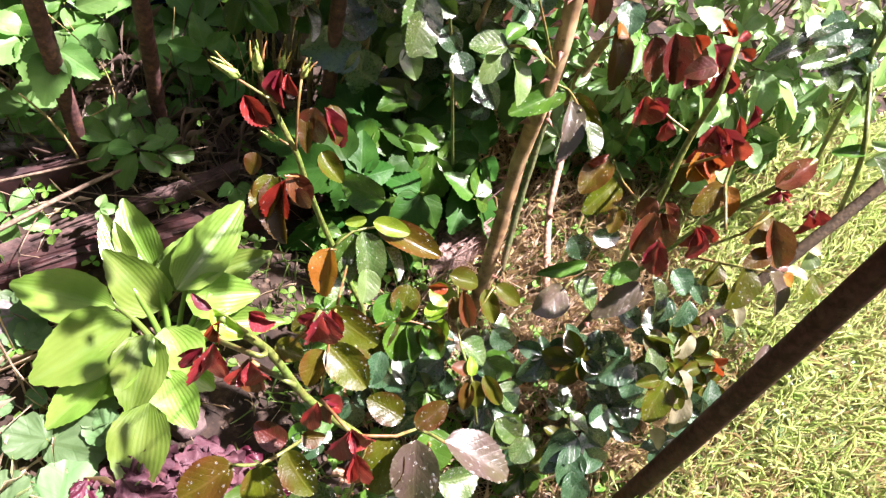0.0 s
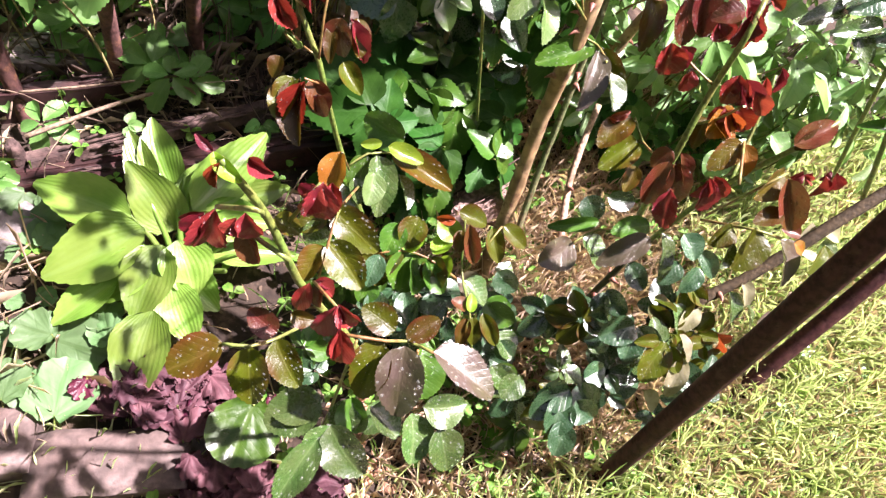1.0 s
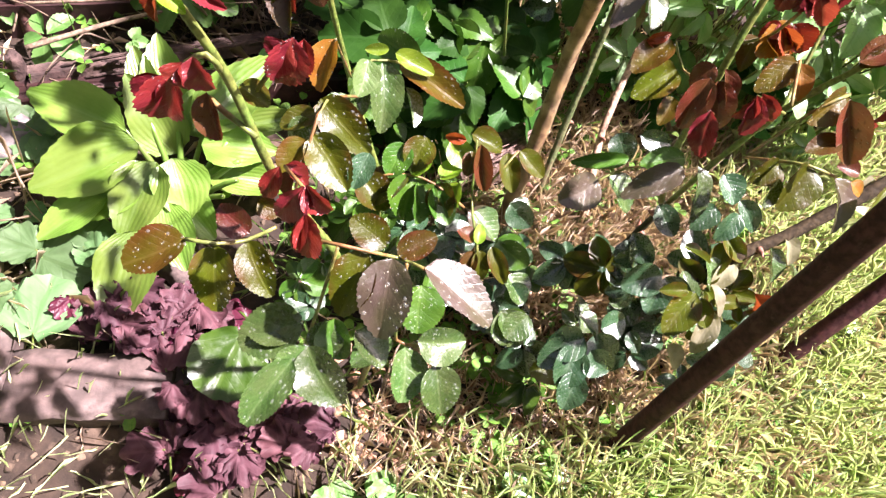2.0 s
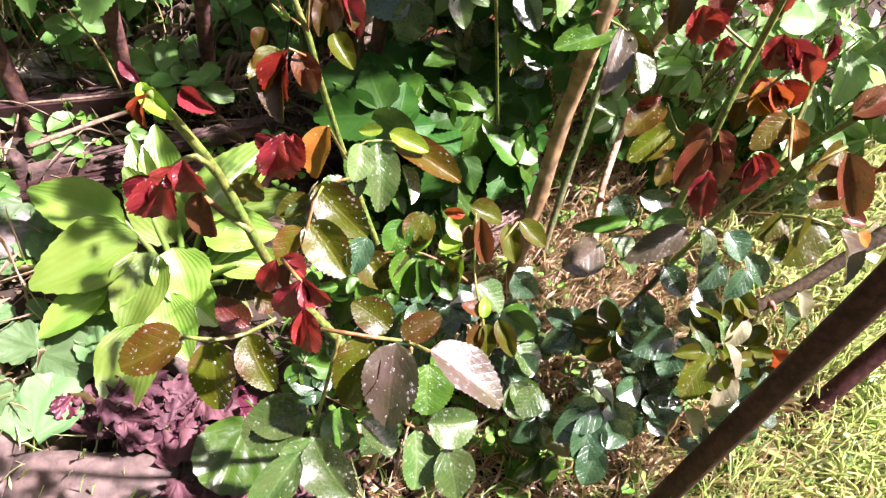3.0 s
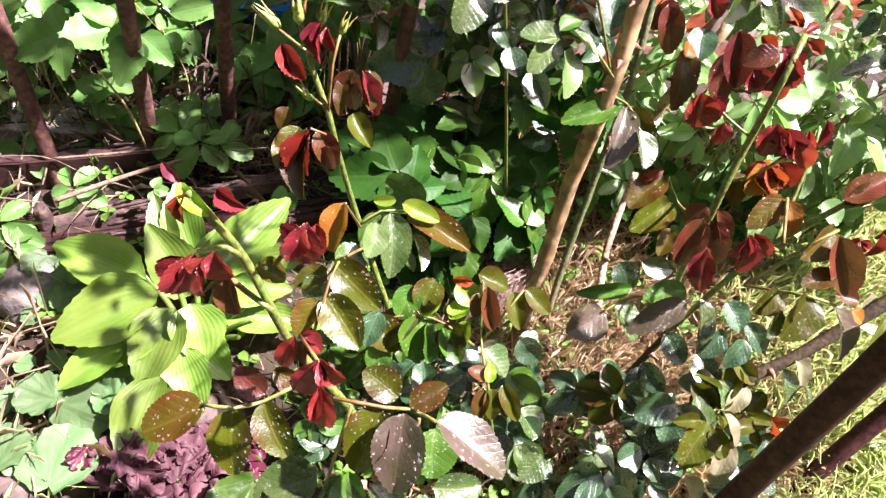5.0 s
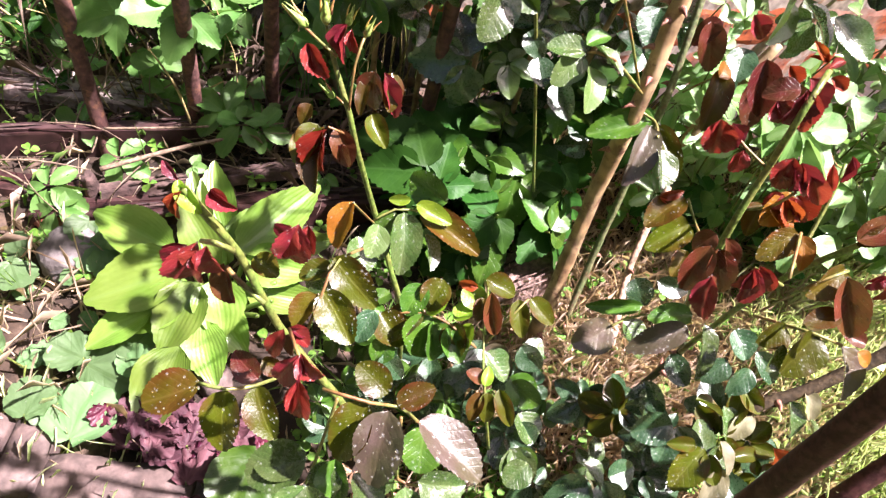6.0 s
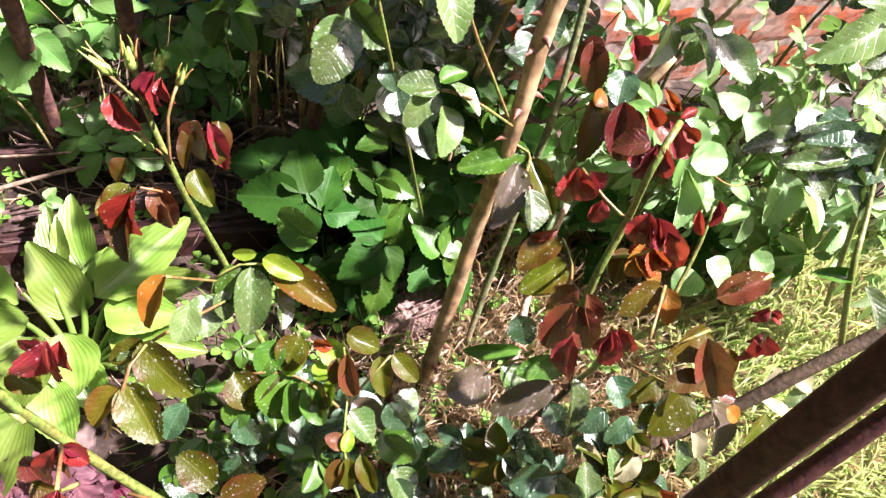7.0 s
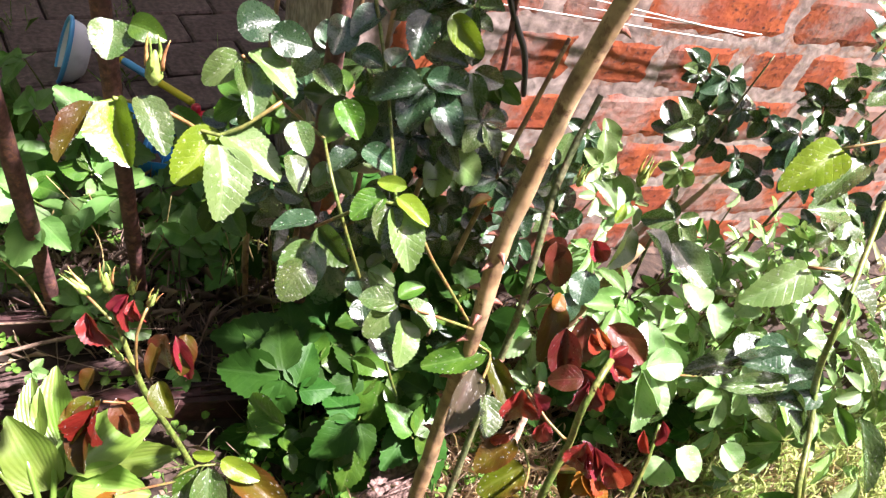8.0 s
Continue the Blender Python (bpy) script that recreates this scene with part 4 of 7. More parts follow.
# leaves and stalks of the near roses
leaf(rose_a, "wine", (-0.054, 0.320, 0.378), (-0.035, 0.310, 0.361), 0.014)
leaf(rose_a, "red", (-0.033, 0.334, 0.392), (-0.032, 0.320, 0.369), 0.013)
leaf(rose_a, "red", (-0.029, 0.333, 0.390), (-0.021, 0.325, 0.376), 0.008)
leaf(rose_a, "redb", (-0.010, 0.335, 0.362), (-0.008, 0.321, 0.337), 0.022, wet=True)
leaf(rose_a, "red", (-0.004, 0.336, 0.363), (0.015, 0.322, 0.340), 0.010)
leaf(rose_a, "bronze", (-0.015, 0.336, 0.354), (-0.012, 0.313, 0.340), 0.010)
leaf(rose_a, "olive", (-0.031, 0.287, 0.344), (-0.036, 0.263, 0.331), 0.017, wet=True)
leaf(rose_a, "bronze", (-0.026, 0.287, 0.344), (-0.020, 0.249, 0.321), 0.019, wet=True)
leaf(rose_a, "redb", (-0.021, 0.295, 0.338), (-0.004, 0.283, 0.318), 0.016)
leaf(rose_a, "bronze", (-0.044, 0.307, 0.340), (-0.047, 0.294, 0.332), 0.012)
leaf(rose_a, "orange", (0.011, 0.243, 0.334), (0.011, 0.216, 0.318), 0.021, wet=True)
leaf(rose_a, "green", (0.029, 0.305, 0.266), (0.023, 0.277, 0.250), 0.018, wet=True)
leaf(rose_a, "silver", (0.036, 0.306, 0.267), (0.052, 0.266, 0.243), 0.024, wet=True)
leaf(rose_a, "bronze", (0.047, 0.313, 0.266), (0.101, 0.299, 0.258), 0.022, wet=True)
leaf(rose_a, "lime", (0.043, 0.310, 0.276), (0.074, 0.307, 0.274), 0.014)
leaf(rose_a, "lime", (0.038, 0.312, 0.276), (0.022, 0.308, 0.273), 0.008)
leaf(rose_a, "silver", (0.056, 0.303, 0.255), (0.071, 0.281, 0.242), 0.018, wet=True)
leaf(rose_a, "green", (0.061, 0.396, 0.195), (0.016, 0.405, 0.200), 0.033, wet=True)
leaf(rose_a, "olive", (0.015, 0.203, 0.327), (0.049, 0.184, 0.316), 0.022, wet=True)
leaf(rose_a, "olive", (0.017, 0.182, 0.321), (0.043, 0.161, 0.309), 0.022, wet=True)
leaf(rose_a, "bronze", (0.015, 0.180, 0.318), (0.007, 0.160, 0.306), 0.015)
leaf(rose_a, "olive", (0.012, 0.213, 0.303), (-0.006, 0.201, 0.296), 0.014)
leaf(rose_a, "silver", (0.011, 0.209, 0.300), (0.003, 0.196, 0.292), 0.017, wet=True)
leaf(rose_b, "redor", (-0.033, 0.132, 0.436), (-0.035, 0.125, 0.423), 0.006)
leaf(rose_b, "red", (-0.022, 0.136, 0.439), (-0.009, 0.132, 0.433), 0.006)
leaf(rose_b, "wine", (-0.037, 0.137, 0.436), (-0.046, 0.140, 0.441), 0.004)
leaf(rose_b, "lime", (-0.036, 0.135, 0.435), (-0.023, 0.128, 0.431), 0.007)
leaf(rose_b, "lime", (-0.037, 0.137, 0.436), (-0.031, 0.128, 0.431), 0.005)
leaf(rose_b, "red", (-0.042, 0.152, 0.372), (-0.045, 0.136, 0.344), 0.020, wet=True)
leaf(rose_b, "wine", (-0.047, 0.151, 0.368), (-0.054, 0.141, 0.351), 0.011)
leaf(rose_b, "red", (-0.020, 0.125, 0.414), (-0.012, 0.118, 0.403), 0.014)
leaf(rose_b, "wine", (-0.023, 0.123, 0.412), (-0.023, 0.116, 0.401), 0.008)
leaf(rose_b, "red", (0.009, 0.157, 0.408), (0.009, 0.145, 0.386), 0.018, wet=True)
leaf(rose_b, "wine", (0.013, 0.159, 0.407), (0.018, 0.151, 0.394), 0.009)
leaf(rose_b, "red", (0.006, 0.157, 0.404), (-0.001, 0.152, 0.395), 0.007)
leaf(rose_b, "redb", (-0.024, 0.145, 0.373), (-0.016, 0.134, 0.354), 0.012)
leaf(rose_b, "olive", (-0.012, 0.153, 0.375), (0.003, 0.149, 0.373), 0.012)
leaf(rose_b, "wine", (0.013, 0.134, 0.351), (0.009, 0.123, 0.333), 0.010)
leaf(rose_b, "wine", (0.015, 0.136, 0.350), (0.029, 0.133, 0.345), 0.009)
leaf(rose_b, "redb", (0.020, 0.134, 0.350), (0.019, 0.126, 0.337), 0.009)
leaf(rose_b, "red", (0.029, 0.113, 0.371), (0.022, 0.102, 0.353), 0.013)
leaf(rose_b, "red", (0.030, 0.114, 0.371), (0.044, 0.108, 0.360), 0.011)
leaf(rose_b, "red", (0.033, 0.104, 0.365), (0.041, 0.092, 0.344), 0.012)
leaf(rose_b, "bronze", (-0.028, 0.116, 0.291), (-0.056, 0.098, 0.280), 0.024, wet=True)
leaf(rose_b, "olive", (-0.013, 0.117, 0.292), (-0.005, 0.086, 0.273), 0.023, wet=True)
leaf(rose_b, "olive", (0.000, 0.128, 0.286), (0.020, 0.105, 0.273), 0.019, wet=True)
leaf(rose_b, "redb", (-0.000, 0.131, 0.289), (-0.020, 0.136, 0.297), 0.016, wet=True)
leaf(rose_b, "bronze", (0.007, 0.121, 0.336), (0.020, 0.120, 0.335), 0.010)
leaf(rose_b, "olive", (0.064, 0.141, 0.286), (0.054, 0.107, 0.267), 0.025, wet=True)
leaf(rose_b, "mauve", (0.077, 0.137, 0.295), (0.081, 0.096, 0.271), 0.029, None, (-0.2, -0.2, 0.95), 0.02, wet=True)
leaf(rose_b, "mauve", (0.095, 0.138, 0.293), (0.144, 0.125, 0.285), 0.027, None, (0.15, 0.15, 0.97), 0.02, wet=True)
leaf(rose_b, "bronze", (0.080, 0.152, 0.275), (0.099, 0.167, 0.284), 0.016, wet=True)
leaf(rose_b, "olive", (0.073, 0.160, 0.268), (0.048, 0.169, 0.274), 0.020, wet=True)
leaf(rose_c, "olive", (0.075, 0.267, 0.205), (0.052, 0.241, 0.190), 0.027, wet=True)
leaf(rose_c, "green", (0.085, 0.265, 0.202), (0.096, 0.239, 0.186), 0.026, wet=True)
leaf(rose_c, "green", (0.099, 0.265, 0.203), (0.113, 0.243, 0.191), 0.019, wet=True)
leaf(rose_c, "lime", (0.078, 0.264, 0.209), (0.089, 0.279, 0.218), 0.016)
leaf(rose_c, "lime", (0.100, 0.267, 0.210), (0.114, 0.282, 0.219), 0.016)
leaf(rose_c, "redb", (0.118, 0.270, 0.257), (0.134, 0.252, 0.226), 0.013)
leaf(rose_c, "bronze", (0.115, 0.270, 0.247), (0.115, 0.254, 0.238), 0.012)
leaf(rose_c, "olive", (0.141, 0.284, 0.241), (0.153, 0.261, 0.227), 0.015)
leaf(rose_c, "olive", (0.149, 0.286, 0.245), (0.173, 0.275, 0.239), 0.015)
leaf(rose_c, "redor", (0.108, 0.274, 0.252), (0.092, 0.273, 0.250), 0.008)
leaf(rose_c, "bronze", (0.137, 0.221, 0.198), (0.136, 0.201, 0.186), 0.012)
leaf(rose_c, "olive", (0.142, 0.222, 0.200), (0.148, 0.202, 0.188), 0.013)
leaf(rose_c, "olive", (0.149, 0.226, 0.203), (0.167, 0.204, 0.190), 0.013)
leaf(rose_c, "redb", (0.136, 0.227, 0.204), (0.122, 0.229, 0.209), 0.012)
leaf(rose_c, "lime", (0.138, 0.223, 0.205), (0.137, 0.237, 0.213), 0.009)
leaf(rose_c, "silver", (0.132, 0.256, 0.198), (0.157, 0.244, 0.191), 0.023, wet=True)
leaf(rose_c, "dark", (0.157, 0.266, 0.208), (0.177, 0.255, 0.201), 0.021, wet=True)
leaf(rose_c, "green", (0.164, 0.261, 0.160), (0.194, 0.250, 0.153), 0.023, wet=True)
leaf(rose_c, "dark", (0.185, 0.220, 0.125), (0.203, 0.207, 0.118), 0.023, wet=True)
leaf(rose_c, "dark", (0.181, 0.237, 0.140), (0.199, 0.227, 0.134), 0.019, wet=True)
leaf(rose_d, "green", (0.205, 0.464, 0.309), (0.154, 0.436, 0.292), 0.025, wet=True)
leaf(rose_d, "mauve", (0.194, 0.418, 0.334), (0.190, 0.373, 0.307), 0.024, None, (0.35, -0.3, 0.9), 0.02, wet=True)
leaf(rose_d, "olive", (0.206, 0.453, 0.312), (0.237, 0.420, 0.292), 0.018, wet=True)
leaf(rose_d, "silver", (0.207, 0.405, 0.326), (0.218, 0.379, 0.311), 0.023, wet=True)
leaf(rose_d, "silver", (0.124, 0.414, 0.380), (0.095, 0.409, 0.377), 0.020, wet=True)
leaf(rose_d, "pale", (0.123, 0.413, 0.377), (0.110, 0.388, 0.362), 0.021, wet=True)
leaf(rose_d, "pale", (0.130, 0.405, 0.375), (0.145, 0.378, 0.360), 0.024, wet=True)
leaf(rose_d, "silver", (0.128, 0.414, 0.386), (0.156, 0.406, 0.382), 0.018, wet=True)
leaf(rose_d, "green", (0.122, 0.415, 0.384), (0.137, 0.429, 0.393), 0.013)
leaf(rose_d, "silver", (0.055, 0.400, 0.404), (0.054, 0.373, 0.388), 0.027, wet=True)
leaf(rose_d, "dark", (0.115, 0.427, 0.338), (0.131, 0.404, 0.324), 0.020, wet=True)
leaf(rose_d, "dark", (0.093, 0.437, 0.346), (0.105, 0.419, 0.335), 0.020, wet=True)
leaf(rose_d, "dark", (0.079, 0.450, 0.357), (0.096, 0.435, 0.348), 0.018, wet=True)
leaf(rose_d, "silver", (0.055, 0.415, 0.409), (0.053, 0.378, 0.387), 0.030, wet=True)
leaf(rose_d, "dark", (0.053, 0.422, 0.423), (0.025, 0.408, 0.414), 0.020, wet=True)
leaf(rose_d, "green", (0.051, 0.433, 0.406), (0.080, 0.415, 0.396), 0.023, wet=True)
leaf(rose_d, "green", (0.094, 0.422, 0.464), (0.079, 0.402, 0.453), 0.017, wet=True)
leaf(rose_d, "silver", (0.098, 0.421, 0.462), (0.104, 0.396, 0.447), 0.019, wet=True)
leaf(rose_d, "pale", (0.103, 0.421, 0.460), (0.130, 0.390, 0.442), 0.024, wet=True)
leaf(rose_d, "lime", (0.102, 0.421, 0.466), (0.128, 0.413, 0.461), 0.014)
leaf(rose_d, "lime", (0.106, 0.426, 0.473), (0.087, 0.423, 0.471), 0.010)
leaf(rose_d, "bronze", (-0.061, 0.360, 0.508), (-0.063, 0.327, 0.489), 0.018, wet=True)
leaf(rose_d, "lime", (-0.056, 0.371, 0.506), (-0.035, 0.342, 0.489), 0.026, wet=True)
leaf(rose_d, "silver", (-0.043, 0.374, 0.511), (-0.014, 0.355, 0.500), 0.018, wet=True)
leaf(rose_d, "lime", (-0.008, 0.394, 0.491), (-0.015, 0.359, 0.471), 0.025, wet=True)
leaf(rose_d, "pale", (-0.002, 0.389, 0.493), (0.040, 0.383, 0.489), 0.024, wet=True)
leaf(rose_d, "pale", (0.003, 0.375, 0.496), (0.025, 0.343, 0.477), 0.028, wet=True)
leaf(rose_d, "pale", (-0.007, 0.422, 0.526), (-0.023, 0.402, 0.514), 0.018, wet=True)
leaf(rose_d, "pale", (-0.003, 0.423, 0.530), (0.033, 0.415, 0.525), 0.019, wet=True)
leaf(rose_d, "silver", (-0.004, 0.421, 0.523), (0.015, 0.395, 0.508), 0.022, wet=True)
leaf(rose_d, "silver", (-0.070, 0.396, 0.537), (-0.063, 0.377, 0.525), 0.022, wet=True)
leaf(rose_d, "green", (-0.059, 0.394, 0.539), (-0.039, 0.394, 0.539), 0.015)
leaf(rose_d, "dark", (-0.012, 0.426, 0.539), (0.008, 0.441, 0.548), 0.023, wet=True)
leaf(rose_d, "dark", (0.006, 0.431, 0.541), (0.030, 0.433, 0.542), 0.020, wet=True)
leaf(rose_d, "silver", (0.035, 0.405, 0.507), (0.050, 0.390, 0.499), 0.016, wet=True)
leaf(rose_d, "silver", (0.012, 0.466, 0.432), (0.033, 0.448, 0.422), 0.019, wet=True)
leaf(rose_d, "dark", (0.011, 0.558, 0.502), (0.015, 0.530, 0.485), 0.023, wet=True)
leaf(rose_d, "dark", (0.038, 0.568, 0.513), (0.022, 0.542, 0.498), 0.020, wet=True)
leaf(rose_d, "dark", (0.027, 0.538, 0.486), (0.051, 0.537, 0.485), 0.019, wet=True)
leaf(rose_d, "dark", (0.071, 0.576, 0.518), (0.072, 0.543, 0.499), 0.024, wet=True)
leaf(rose_d, "dark", (0.085, 0.538, 0.481), (0.049, 0.518, 0.469), 0.023, wet=True)
leaf(rose_d, "dark", (0.087, 0.540, 0.479), (0.082, 0.506, 0.459), 0.027, wet=True)
leaf(rose_d, "dark", (0.091, 0.547, 0.472), (0.125, 0.522, 0.457), 0.025, wet=True)
leaf(rose_d, "dark", (0.084, 0.548, 0.481), (0.117, 0.553, 0.483), 0.021, wet=True)
leaf(rose_d, "lime", (0.087, 0.577, 0.522), (0.119, 0.555, 0.509), 0.020, wet=True)
leaf(rose_d, "green", (0.034, 0.500, 0.468), (0.057, 0.480, 0.456), 0.019, wet=True)
leaf(rose_d, "dark", (0.061, 0.480, 0.449), (0.090, 0.474, 0.445), 0.018, wet=True)
leaf(rose_d, "dark", (0.057, 0.479, 0.445), (0.043, 0.461, 0.435), 0.018, wet=True)
leaf(rose_d, "silver", (0.005, 0.518, 0.489), (-0.003, 0.499, 0.477), 0.020, wet=True)
leaf(rose_d, "silver", (0.012, 0.510, 0.482), (0.032, 0.498, 0.475), 0.020, wet=True)
leaf(rose_d, "dark", (0.061, 0.518, 0.497), (0.065, 0.536, 0.508), 0.018, wet=True)
leaf(rose_d, "green", (0.043, 0.561, 0.516), (0.048, 0.581, 0.528), 0.021, wet=True)
leaf(rose_r, "bronze", (0.245, 0.508, 0.346), (0.250, 0.461, 0.319), 0.023, wet=True)
leaf(rose_r, "orange", (0.243, 0.497, 0.345), (0.249, 0.512, 0.354), 0.015)
leaf(rose_r, "redb", (0.267, 0.486, 0.363), (0.278, 0.466, 0.329), 0.023, wet=True)
leaf(rose_r, "redb", (0.244, 0.350, 0.444), (0.224, 0.346, 0.437), 0.015)
leaf(rose_r, "wine", (0.246, 0.348, 0.446), (0.247, 0.336, 0.426), 0.018, wet=True)
leaf(rose_r, "red", (0.248, 0.348, 0.446), (0.260, 0.339, 0.430), 0.010)
leaf(rose_r, "redor", (0.254, 0.367, 0.456), (0.242, 0.372, 0.464), 0.006)
leaf(rose_r, "red", (0.256, 0.365, 0.454), (0.264, 0.370, 0.462), 0.006)
leaf(rose_r, "redor", (0.258, 0.359, 0.452), (0.271, 0.357, 0.449), 0.008)
leaf(rose_r, "wine", (0.220, 0.366, 0.396), (0.229, 0.352, 0.372), 0.023, wet=True)
leaf(rose_r, "wine", (0.228, 0.367, 0.395), (0.240, 0.357, 0.379), 0.013)
leaf(rose_r, "red", (0.241, 0.356, 0.386), (0.241, 0.347, 0.371), 0.012)
leaf(rose_r, "wine", (0.268, 0.325, 0.390), (0.267, 0.335, 0.407), 0.021, wet=True)
leaf(rose_r, "orange", (0.295, 0.362, 0.359), (0.277, 0.339, 0.345), 0.020, wet=True)
leaf(rose_r, "redor", (0.293, 0.359, 0.363), (0.312, 0.351, 0.350), 0.018, wet=True)
leaf(rose_r, "red", (0.285, 0.358, 0.361), (0.276, 0.351, 0.350), 0.012)
leaf(rose_r, "bronze", (0.281, 0.363, 0.343), (0.274, 0.341, 0.330), 0.016)
leaf(rose_r, "bronze", (0.297, 0.329, 0.357), (0.276, 0.307, 0.344), 0.018, wet=True)
leaf(rose_r, "orange", (0.298, 0.328, 0.357), (0.307, 0.308, 0.346), 0.014)
leaf(rose_r, "redb", (0.243, 0.305, 0.342), (0.239, 0.286, 0.310), 0.019, wet=True)
leaf(rose_r, "redb", (0.248, 0.305, 0.342), (0.268, 0.290, 0.315), 0.020, wet=True)
leaf(rose_r, "red", (0.250, 0.290, 0.330), (0.257, 0.273, 0.300), 0.018, wet=True)
leaf(rose_r, "redb", (0.246, 0.306, 0.340), (0.251, 0.297, 0.324), 0.016, wet=True)
leaf(rose_r, "red", (0.265, 0.285, 0.356), (0.271, 0.271, 0.332), 0.013)
leaf(rose_r, "wine", (0.268, 0.286, 0.354), (0.282, 0.279, 0.342), 0.010)
leaf(rose_r, "red", (0.265, 0.285, 0.353), (0.260, 0.277, 0.339), 0.009)
leaf(rose_r, "bronze", (0.320, 0.300, 0.367), (0.303, 0.278, 0.354), 0.021, wet=True)
leaf(rose_r, "redb", (0.318, 0.290, 0.370), (0.345, 0.271, 0.337), 0.021, wet=True)
leaf(rose_r, "bronze", (0.327, 0.277, 0.349), (0.306, 0.266, 0.343), 0.014)
leaf(rose_r, "olive", (0.324, 0.299, 0.297), (0.309, 0.283, 0.288), 0.020, wet=True)
leaf(rose_r, "olive", (0.335, 0.289, 0.313), (0.323, 0.258, 0.295), 0.031, wet=True)
leaf(rose_r, "mauve", (0.357, 0.290, 0.308), (0.377, 0.260, 0.290), 0.025, wet=True)
leaf(rose_r, "bronze", (0.336, 0.320, 0.393), (0.319, 0.306, 0.385), 0.012)
leaf(rose_r, "wine", (0.350, 0.297, 0.381), (0.353, 0.288, 0.364), 0.012)
leaf(rose_r, "mauve", (0.228, 0.319, 0.203), (0.201, 0.297, 0.190), 0.029, wet=True)
leaf(rose_r, "silver", (0.237, 0.327, 0.204), (0.268, 0.310, 0.194), 0.027, wet=True)
leaf(rose_r, "mauve", (0.257, 0.278, 0.285), (0.220, 0.252, 0.270), 0.019, None, (0.2, -0.25, 0.95), 0.02, wet=True)
leaf(rose_r, "green", (0.248, 0.341, 0.216), (0.203, 0.326, 0.206), 0.013)
leaf(rose_r, "green", (0.266, 0.303, 0.271), (0.235, 0.291, 0.264), 0.018, wet=True)
leaf(rose_r, "dark", (0.244, 0.382, 0.200), (0.261, 0.363, 0.188), 0.024, wet=True)
leaf(rose_r, "dark", (0.263, 0.383, 0.205), (0.294, 0.384, 0.205), 0.019, wet=True)
leaf(rose_r, "silver", (0.272, 0.292, 0.278), (0.287, 0.258, 0.258), 0.020, wet=True)
leaf(rose_r, "dark", (0.311, 0.321, 0.250), (0.327, 0.304, 0.240), 0.022, wet=True)
leaf(rose_r, "bronze", (0.244, 0.399, 0.293), (0.220, 0.371, 0.276), 0.024, wet=True)
leaf(rose_r, "olive", (0.257, 0.390, 0.276), (0.229, 0.363, 0.260), 0.026, wet=True)
leaf(rose_r, "bronze", (0.262, 0.373, 0.263), (0.256, 0.352, 0.250), 0.015)
leaf(rose_r, "redor", (0.224, 0.393, 0.290), (0.242, 0.399, 0.299), 0.009)
leaf(rose_r, "dark", (0.298, 0.263, 0.179), (0.268, 0.247, 0.170), 0.026, wet=True)
leaf(rose_r, "dark", (0.298, 0.260, 0.176), (0.295, 0.234, 0.161), 0.023, wet=True)
leaf(rose_r, "dark", (0.301, 0.262, 0.180), (0.317, 0.247, 0.171), 0.020, wet=True)
leaf(rose_r, "dark", (0.274, 0.272, 0.187), (0.258, 0.261, 0.180), 0.018, wet=True)
leaf(rose_r, "silver", (0.267, 0.280, 0.193), (0.281, 0.260, 0.181), 0.020, wet=True)
leaf(rose_r, "olive", (0.312, 0.236, 0.206), (0.296, 0.204, 0.187), 0.024, wet=True)
leaf(rose_r, "olive", (0.304, 0.235, 0.208), (0.283, 0.230, 0.205), 0.011)
leaf(rose_r, "olive", (0.314, 0.233, 0.205), (0.327, 0.215, 0.195), 0.015)
leaf(rose_r, "silver", (0.241, 0.202, 0.158), (0.240, 0.217, 0.168), 0.018, wet=True)
leaf(rose_r, "dark", (0.254, 0.207, 0.155), (0.272, 0.191, 0.146), 0.027, wet=True)
leaf(rose_r, "dark", (0.247, 0.203, 0.150), (0.225, 0.185, 0.139), 0.025, wet=True)
leaf(rose_r, "dark", (0.256, 0.209, 0.161), (0.277, 0.221, 0.168), 0.022, wet=True)
leaf(rose_r, "silver", (0.400, 0.324, 0.181), (0.412, 0.299, 0.166), 0.023, wet=True)
leaf(rose_r, "silver", (0.421, 0.316, 0.177), (0.435, 0.298, 0.166), 0.018, wet=True)
leaf(rose_r, "redor", (0.398, 0.288, 0.158), (0.417, 0.279, 0.142), 0.017, wet=True)
leaf(rose_r, "olive", (0.368, 0.274, 0.142), (0.396, 0.287, 0.149), 0.013)
leaf(rose_r, "dark", (0.315, 0.302, 0.233), (0.301, 0.283, 0.221), 0.018, wet=True)
leaf(rose_r, "dark", (0.334, 0.302, 0.233), (0.325, 0.280, 0.220), 0.018, wet=True)
leaf(rose_r, "silver", (0.317, 0.277, 0.304), (0.311, 0.258, 0.293), 0.014)
leaf(rose_r, "cream", (0.320, 0.242, 0.214), (0.338, 0.224, 0.203), 0.015)
leaf(rose_r, "cream", (0.331, 0.228, 0.200), (0.324, 0.197, 0.182), 0.017, wet=True)
leaf(rose_r, "cream", (0.374, 0.308, 0.166), (0.363, 0.284, 0.152), 0.017, wet=True)
leaf(rose_r, "cream", (0.410, 0.334, 0.191), (0.425, 0.312, 0.178), 0.015)
leaf(rose_r, "cream", (0.303, 0.201, 0.179), (0.320, 0.187, 0.170), 0.015)
leaf(rose_r, "olive", (0.357, 0.324, 0.180), (0.381, 0.308, 0.171), 0.017, wet=True)
leaf(rose_r, "dark", (0.359, 0.348, 0.201), (0.384, 0.328, 0.189), 0.018, wet=True)
leaf(rose_r, "mauve", (0.365, 0.242, 0.276), (0.353, 0.219, 0.263), 0.013)
